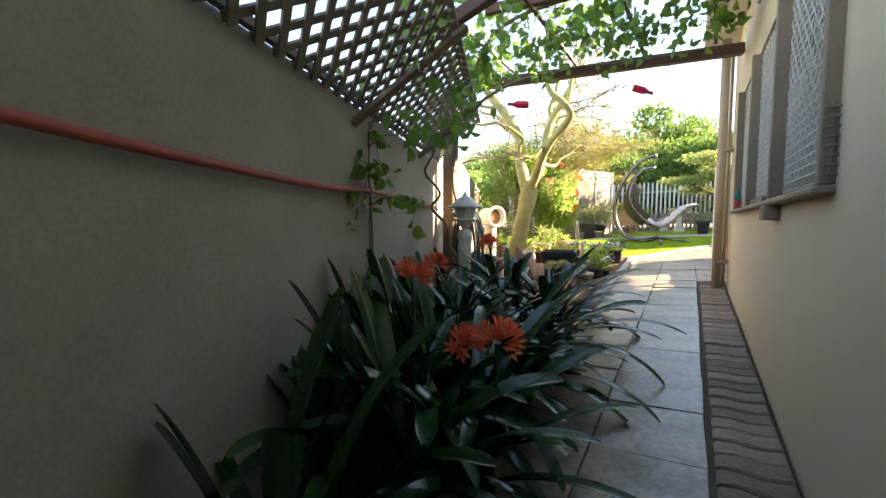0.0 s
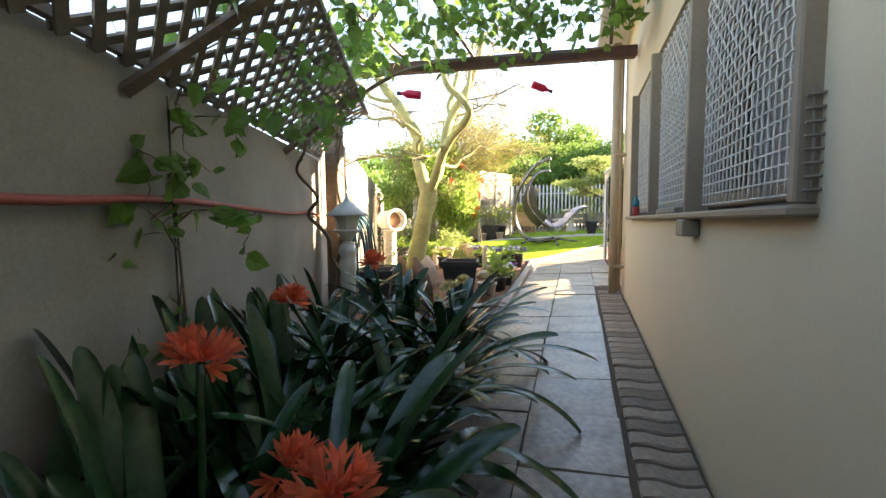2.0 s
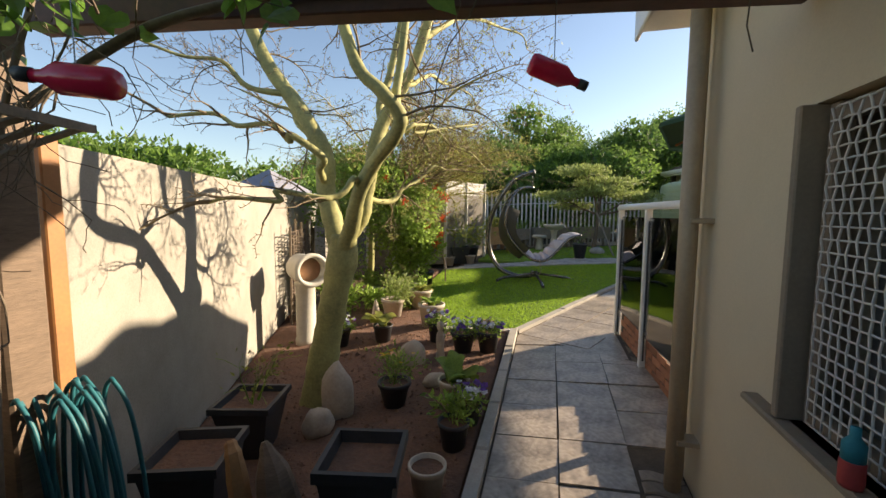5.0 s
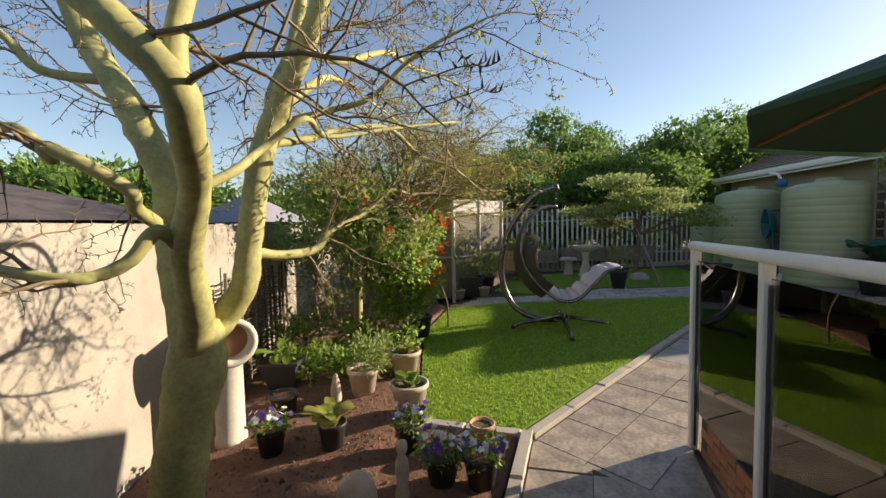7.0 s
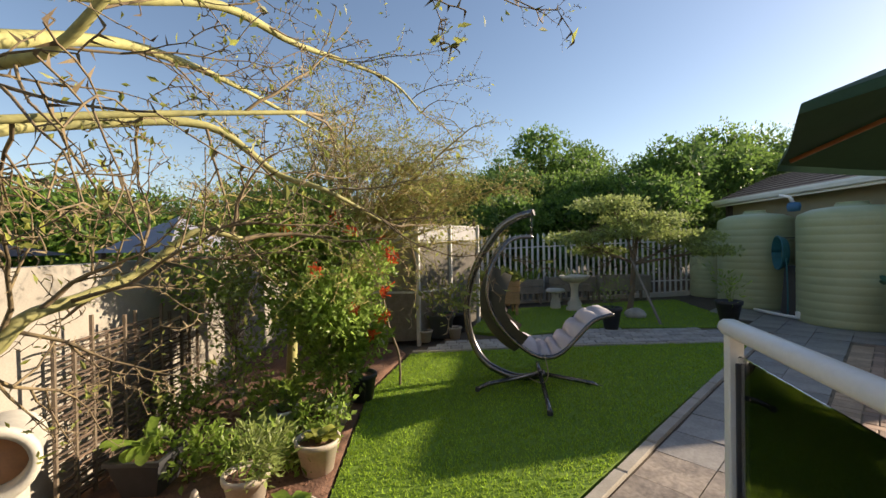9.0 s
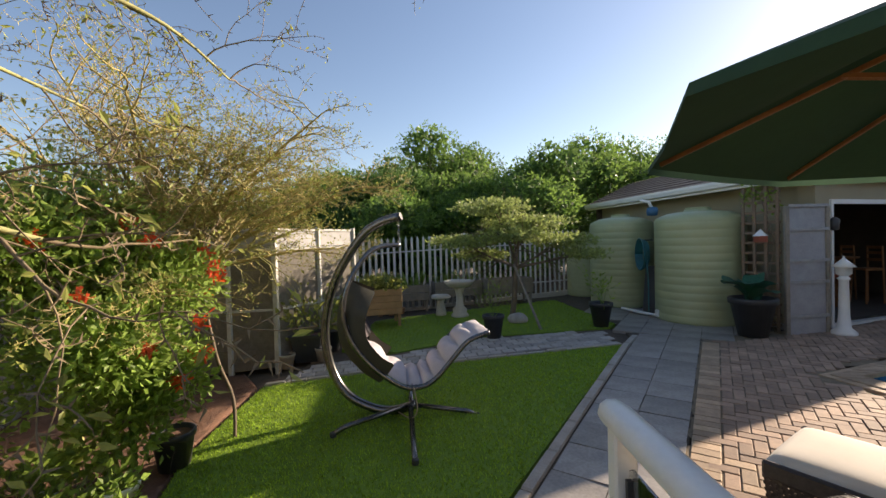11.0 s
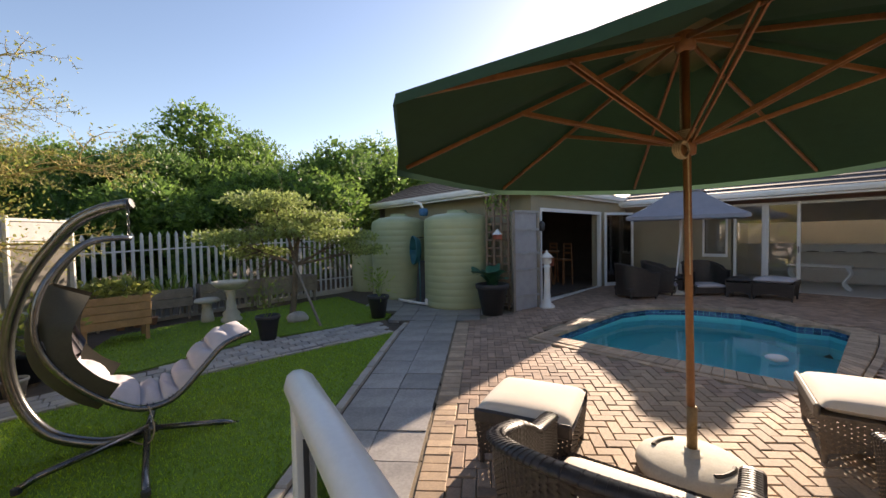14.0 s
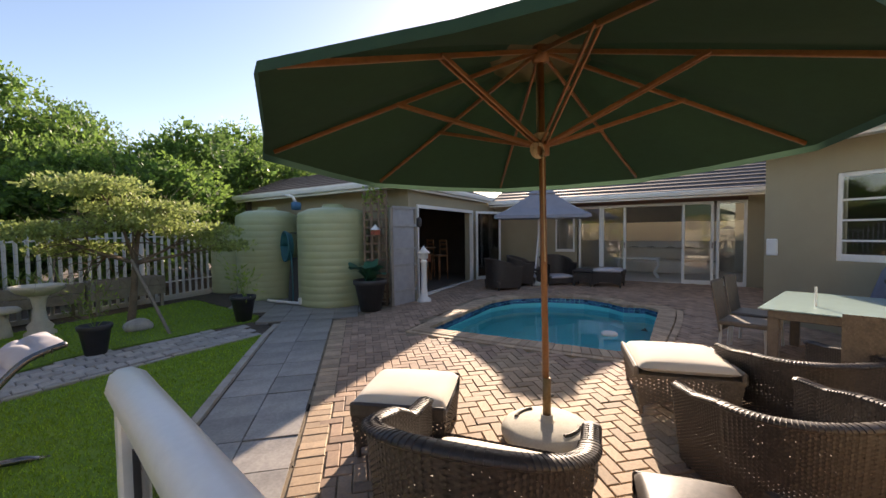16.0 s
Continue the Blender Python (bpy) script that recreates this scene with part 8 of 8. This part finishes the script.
tb = thing("glass_dining_table", "wicker dining table with a frosted glass top", "table", pose(7.05, 6.3, H(7.05, 6.3)))
part("glass_top", MB().box((0, 0, 0.755), (1.75, 1.95, 0.014), None, 0.004), mat("frosted_glass", (0.42, 0.56, 0.52), (0.38, 0.5, 0.47), 3, 0.15, 0.02), tb, "frosted green glass top")
part("apron", MB().box((0, 0, 0.69), (1.6, 1.8, 0.1), None, 0.01), WICKER_G, tb)
for sx in (-1, 1):
    for sy in (-1, 1):
        part("leg", MB().box((sx * 0.75, sy * 0.85, 0.33), (0.1, 0.1, 0.68), None, 0.01), WICKER_G, tb)
part("salt_pole", MB().tube([(-0.35, 0.55, 0.76), (-0.35, 0.55, 0.98)], 0.012, 8), WHITE, tb)
dining_chair(6.85, 7.5, -90, "taupe wicker dining chair pushed up to the table")
dining_chair(7.45, 7.5, -92, "taupe wicker dining chair pushed up to the table")
dining_chair(5.75, 6.35, 4, "taupe wicker dining chair with its back to the path")
bbq = thing("covered_barbecue", "barbecue under a blue-grey cover beside the house", "barbecue", pose(8.15, 5.75, H(8.15, 5.75), 0, 0, -20))
cov = MB()
vs = []
for i in range(15):
    for j in range(15):
        u, v = i / 7 - 1, j / 7 - 1
        rr = max(abs(u), abs(v))
        z = 1.15 - 0.12 * rr ** 2 if rr < 0.7 else 1.09 - (rr - 0.7) / 0.3 * 0.85
        vs.append((u * (0.4 if rr > 0.7 else 0.46) * (1 + 0.05 * math.sin(j * 2.1)), v * (0.8 if rr > 0.7 else 0.92) * (1 + 0.04 * math.sin(i * 1.7)), z + 0.12 * (1 - v * v) * (1 if rr < 0.7 else 0.2)))
cov.add(vs, [(i * 15 + j, (i + 1) * 15 + j, (i + 1) * 15 + j + 1, i * 15 + j + 1) for i in range(14) for j in range(14)])
part("cover", cov, mat("blue_grey_cover", (0.13, 0.14, 0.2), (0.09, 0.1, 0.15), 4, 0.7, 0.3), bbq, "", True)
part("cart", MB().box((0, 0, 0.5), (0.6, 1.1, 0.96), None, 0.02), BLACK_PL, bbq)

# ---- far seating and grey umbrella ----
for x, y, az in ((8.75, 13.1, -20), (9.75, 13.2, -60), (10.45, 12.55, -120)):
    tub_chair(x, y, az, WICKER, "dark wicker armchair by the house wall", "wicker seats by the house", 0.92, 0.86, 0.64, 0.6, GREYPAD)
for x, y in ((10.15, 13.05), (10.75, 11.85)):
    ottoman(x, y, -75, 0.5, 0.5, 0.42, WICKER, "dark wicker side table by the house wall", WICKER)
ottoman(11.0, 11.3, -75, 0.75, 0.6, 0.45, WICKER, "dark wicker footstool with grey cushion by the doors", GREYPAD)
g2 = thing("grey_umbrella", "square grey canvas umbrella shading the house seating", "umbrella", pose(10.22, 12.84, H(10.22, 12.84), 0, 0, 32))
part("pole", MB().tube([(-0.2, 0.2, 0.0), (-0.2, 0.2, 0.2), (0, 0, 2.62)], 0.022, 10), WHITE_MET, g2, "", True)
GA, GB, GE, GT = 0.68, 1.25, 1.92, 2.62     # half depth, half width, edge and top above the ground


def square_roof(rings):
    """Four slack panels between hips; rings of (share of the half sizes, height)."""
    vs, n = [], 8
    for f, z in rings:
        for k in range(4 * n):
            s_, q = divmod(k, n)
            c = [(-1, -1), (1, -1), (1, 1), (-1, 1)]
            p, r2 = Vector(c[s_]), Vector(c[(s_ + 1) % 4])
            u = q / n
            p = p.lerp(r2, u) * f * (1 - 0.05 * math.sin(math.pi * u) * f)
            vs.append((p.x * GA, p.y * GB, z - 0.05 * math.sin(math.pi * u) * f * (1 - f)))
    m = 4 * n
    return MB().add(vs, [(i * m + k, i * m + (k + 1) % m, (i + 1) * m + (k + 1) % m, (i + 1) * m + k) for i in range(len(rings) - 1) for k in range(m)])


part("canopy", square_roof([(0.24, GT - 0.1), (0.45, GT - 0.29), (0.7, GT - 0.51), (1.0, GE), (1.005, GE - 0.09)]), GREYCANVAS, g2, "grey canvas")
part("vent_cap", square_roof([(0.01, GT + 0.06), (0.16, GT + 0.01), (0.32, GT - 0.09)]), GREYCANVAS, g2, "small grey vent cap")
for sx in (-1, 1):
    for sy in (-1, 1):
        part("rib", MB().tube([(0, 0, GT - 0.03), (sx * GA * 0.5, sy * GB * 0.5, GT - 0.37), (sx * GA * 0.98, sy * GB * 0.98, GE - 0.02)], 0.01, 5), WHITE_MET, g2)
part("base", MB().lathe([(0.3, 0), (0.3, 0.05), (0.06, 0.09), (0.04, 0.2)], 18, None, (-0.2, 0.2)), CEMENT, g2, "", True)

# ---- water tanks and the corner by them ----
def tank(x, y, r, h, label):
    t = thing("water_tank", label, "tank", pose(x, y, H(x, y) - 0.02), "water tanks")
    pf = [(r * 0.98, 0)]
    n = 13
    for i in range(n):
        z0, z1 = h * 0.88 * i / n, h * 0.88 * (i + 1) / n
        pf += [(r, z0 + 0.02), (r * 1.001, (z0 + z1) / 2), (r, z1 - 0.02), (r * 0.994, z1 - 0.008), (r * 0.994, z1 + 0.004)]
    pf += [(r * 0.99, h * 0.9), (r * 0.96, h * 0.925), (r * 0.7, h * 0.965), (r * 0.3, h * 0.985), (r * 0.3, h), (0.0, h + 0.005)]
    part("tank_body", MB().lathe(pf, 40), TANK, t, "", True)
    part("lid", MB().lathe([(r * 0.28, h), (r * 0.28, h + 0.03), (0, h + 0.035)], 20), TANK, t, "", True)
    return t


tank(4.78, 14.62, 0.77, 2.16, "tall ribbed green plastic water tank")
tank(4.0, 16.55, 0.72, 2.16, "tall ribbed green plastic water tank beside the other")
tank(3.62, 18.15, 0.55, 1.75, "smaller green plastic tank at the fence")
pv = thing("tank_pipe", "white plastic pipe joining the tanks", "pipe", pose(4.0, 14.6, H(4.0, 14.6)))
part("pipe", MB().tube(smooth_path([(-0.35, 1.0, 0.06), (-0.15, 0.4, 0.06), (0.1, -0.1, 0.06), (0.35, -0.45, 0.06)], 5), 0.03, 10), WHITE, pv, "", True)
part("valve", MB().box((0.0, 0.05, 0.12), (0.08, 0.08, 0.12), None, 0.01), WHITE, pv)
pu = thing("blue_pump_cap", "blue and black filter head on the tank top", "filter", pose(4.3, 15.5, 2.82))
part("body", MB().lathe([(0.0, -0.05), (0.1, -0.04), (0.12, 0.05), (0.1, 0.13), (0.0, 0.15)], 16), mat("blue_plastic", (0.05, 0.16, 0.3)), pu, "", True)
part("spout", MB().tube([(0.0, 0.0, 0.1), (-0.08, -0.02, 0.25), (-0.2, 0.1, 0.3)], 0.035, 8), WHITE, pu, "", True)
hr = thing("hose_reel", "teal garden hose looped on a hook between the tanks", "hose", pose(4.02, 15.35, H(4.02, 15.35) + 1.35))
for i in range(7):
    part("loop", MB().tube([(0.02 * i - 0.06, 0.23 * math.cos(t) * (1 - 0.04 * i), 0.34 * math.sin(t) * (1 - 0.03 * i) - 0.1) for t in np.linspace(0, 6.283, 20)], 0.016, 6), TEAL, hr, "", True)
part("tail", MB().tube(smooth_path([(0, -0.2, -0.2), (-0.02, -0.3, -0.7), (0, -0.25, -1.3)], 5), 0.014, 6), TEAL, hr, "", True)
part("hook", MB().box((0.1, 0, 0.2), (0.25, 0.03, 0.03)), DARK_MET, hr)
bp_ = thing("leaning_plank", "dark plank leaning between the tanks", "plank", pose(4.1, 15.25, H(4.1, 15.25), 0, 8, 35))
part("board", MB().box((0, 0, 0.5), (0.05, 0.3, 1.0), None, 0.01), BLACK_PL, bp_)
pot(4.85, 13.22, 0.62, 0.2, 0.32, BLACK_PL, "large dark pot with a drooping green cover beside the tank")
rosette(4.85, 13.22, G(4.85, 13.22) + 0.58, 7, 0.55, 0.14, 71, "broad drooping green leaves in the dark pot", leaf_mat("teal_leaf", (0.03, 0.14, 0.08), (0.02, 0.09, 0.05), 0.5, 0.2))
tl = thing("climber_trellis", "brown square trellis with a thin climber beside the tank", "trellis", pose(5.2, 13.55, H(5.2, 13.55), 0, 0, -52))
for i in range(4):
    part("upright", MB().box((0.16 * i - 0.24, 0, 1.2), (0.045, 0.03, 2.44), None, 0.003), WOOD, tl)
for i in range(14):
    part("lath", MB().box((0, 0.016, 0.12 + 0.17 * i), (0.56, 0.016, 0.042), None, 0.003), WOOD, tl)
cg = np.random.default_rng(77)
P = np.array([(cg.uniform(-.25, .25), cg.normal() * 0.06, 2.3 + cg.normal() * 0.15) for _ in range(130)])
cl = thing("trellis_climber", "thin green climber at the top of the trellis", "climber", pose(5.2, 13.55, H(5.2, 13.55), 0, 0, -52))
part("leaves", leaf_quads(MB(), P, 0.08, cg, 0.0, 0.6), LEAF_S, cl)
part("stem", MB().tube(smooth_path([(0.2, -0.04, 0), (0.1, -0.03, 0.8), (0.2, -0.03, 1.5), (0.0, -0.02, 2.3)], 5), 0.008, 5), BARK, cl)
fdr = thing("bird_feeder", "small red-roofed bird feeder on the trellis", "bird feeder", pose(5.12, 13.42, H(5.12, 13.42) + 1.55))
part("house", MB().box((0, 0, 0), (0.14, 0.14, 0.1), None, 0.005), mat("rust_red", (0.35, 0.09, 0.05)), fdr)
part("roof", MB().lathe([(0.13, 0.05), (0.0, 0.17)], 4), WHITE, fdr)
scn = thing("grey_screen", "grey slatted fabric screen beside the games room", "screen", None)
sa1, sb1 = Vector((5.38, 13.22)), Vector((6.08, 13.33))
part("sheet", wall_slab(tuple(sa1), tuple(sb1), 0.02, PZ - 0.1, 2.75), mat("grey_mesh_sheet", (0.36, 0.36, 0.38), (0.27, 0.27, 0.285), 5, 0.7, 0.2), scn)
for z in (0.95, 1.5, 1.85, 2.35, 2.73):
    part("batten", wall_slab(tuple(sa1 + Vector((0.02, -0.03))), tuple(sb1 + Vector((0.02, -0.03))), 0.02, z, z + 0.05), mat("pale_batten", (0.35, 0.35, 0.35)), scn)
for e in (sa1, sb1):
    part("post", MB().box((e.x, e.y, 1.7), (0.06, 0.06, 2.1), None, 0.005), GREYWOOD, scn)
pl_ = thing("white_lamp_post", "white turned lamp post by the games-room door", "lamp", pose(6.2, 13.18, H(6.2, 13.18)))
part("post", MB().lathe([(0.16, -0.02), (0.16, 0.04), (0.09, 0.1), (0.07, 0.3), (0.06, 0.85), (0.085, 0.88), (0.05, 0.92)], 16), WHITE, pl_, "", True)
part("lantern", MB().lathe([(0.05, 0.92), (0.1, 0.96), (0.1, 1.06), (0.15, 1.07), (0.06, 1.16), (0.02, 1.2), (0.0, 1.25)], 12), WHITE, pl_, "", True)
wl = thing("wall_lamp", "small black wall lamp", "lamp", pose(*dwall(0.2, 0.15), 2.46, 0, 0, 22))
part("lamp", MB().lathe([(0.03, -0.12), (0.06, -0.1), (0.07, 0.05), (0.02, 0.1)], 10), BLACK_PL, wl, "", True)
part("arm", MB().box((0, 0.07, 0), (0.03, 0.16, 0.03)), BLACK_PL, wl)
wb_ = thing("wall_box", "white electrical box on the wall corner", "box", pose(HK.x - 0.03, HK.y - 0.12, 1.9, 0, 0, -20))
part("box", MB().box((0, 0, 0), (0.1, 0.16, 0.28), None, 0.015), WHITE, wb_)

# ---- rooms seen through the doors ----
pt = thing("pool_table", "red-brown games table in the dim room", "table", pose(7.35, 15.5, PZ, 0, 0, 15))
part("bed", MB().box((0, 0, 0.72), (1.5, 0.85, 0.2), None, 0.02), mat("red_brown_wood", (0.3, 0.07, 0.03), (0.2, 0.05, 0.02), 5, 0.4, 0.1), pt)
for sx in (-.6, .6):
    for sy in (-.3, .3):
        part("leg", MB().box((sx, sy, 0.32), (0.13, 0.13, 0.64), None, 0.01), TEAK, pt)
bt = thing("bar_table", "tall round wooden bar table", "table", pose(8.35, 15.9, PZ))
part("top", MB().lathe([(0.4, 1.0), (0.42, 1.03), (0.0, 1.04)], 20), TEAK, bt)
for a in range(3):
    part("leg", MB().tube([(0.1 * math.cos(a * 2.1), 0.1 * math.sin(a * 2.1), 1.0), (0.3 * math.cos(a * 2.1), 0.3 * math.sin(a * 2.1), 0)], 0.03, 8), TEAK, bt)
for x, y in ((8.95, 15.8), (9.0, 16.5)):
    bs2 = thing("bar_stool", "wooden bar stool with a ladder back", "stool", pose(x, y, PZ), "bar stools")
    part("seat", MB().box((0, 0, 0.75), (0.36, 0.36, 0.05), None, 0.01), TEAK, bs2)
    for sx in (-.16, .16):
        for sy in (-.16, .16):
            part("leg", MB().tube([(sx * 1.15, sy * 1.15, 0), (sx, sy, 0.75 if sx < 0 else 1.25)], 0.02, 6), TEAK, bs2)
    for z in (0.95, 1.1, 1.22):
        part("slat", MB().box((0.16, 0, z), (0.02, 0.34, 0.06), None, 0.004), TEAK, bs2)
tv = thing("wall_screen", "dark television on the games-room wall", "television", pose(8.4, 19.05, 2.3, 0, 0, -6))
part("screen", MB().box((0, 0, 0), (1.1, 0.05, 0.65), None, 0.01), BLACK_PL, tv)
ct = thing("console_table", "white console table with curved legs in the lounge", "table", pose(13.6, 11.6, PZ, 0, 0, -75))
part("top", MB().box((0, 0, 0.6), (1.2, 0.45, 0.05), None, 0.012), WHITE, ct)
for sx in (-1, 1):
    for sy in (-0.15, 0.15):
        part("leg", MB().tube(smooth_path([(sx * 0.52, sy, 0.58), (sx * 0.58, sy, 0.4), (sx * 0.46, sy, 0.18), (sx * 0.58, sy, 0.0)], 5), 0.03, 8), WHITE, ct, "", True)
sf = thing("lounge_sofa", "pale built-in sofa along the lounge wall", "sofa", pose(15.6, 11.5, PZ, 0, 0, -75))
part("seat", MB().box((0, 0, 0.22), (3.0, 0.8, 0.42), None, 0.05), CUSHION, sf)
part("backrest", MB().box((0, 0.42, 0.55), (3.0, 0.2, 0.6), None, 0.05), CUSHION, sf)
pic = thing("tree_picture", "long pale picture with dark trees on the lounge wall", "picture", pose(16.55, 12.0, 1.42, 0, 0, -75))
part("panel", MB().box((0, 0, 0), (2.4, 0.04, 0.7), None, 0.005), WHITE, pic)
for i in range(4):
    px_ = -0.9 + 0.6 * i
    part("painted_trunk", MB().tube([(px_, -0.026, -0.26), (px_ + 0.03, -0.026, -0.12), (px_ - 0.02, -0.026, 0.02)], 0.014, 5), BLACK_PL, pic)
    part("painted_tree", MB().lathe([(0.0, -0.03), (0.2, 0.0), (0.24, 0.06), (0.14, 0.13), (0.0, 0.15)], 10, pose(px_, -0.025, 0.02) @ Matrix.Diagonal((1, 0.06, 1, 1))), mat("painted_leaf", (0.08, 0.075, 0.05)), pic)

# ---- turf blades ----
tagged(part("turf_blades", blades([LAWN, LAWN_2], [2600, 900], 0.028, 0.004, 3), BLADE, lawn), "", "", "", "stuff")
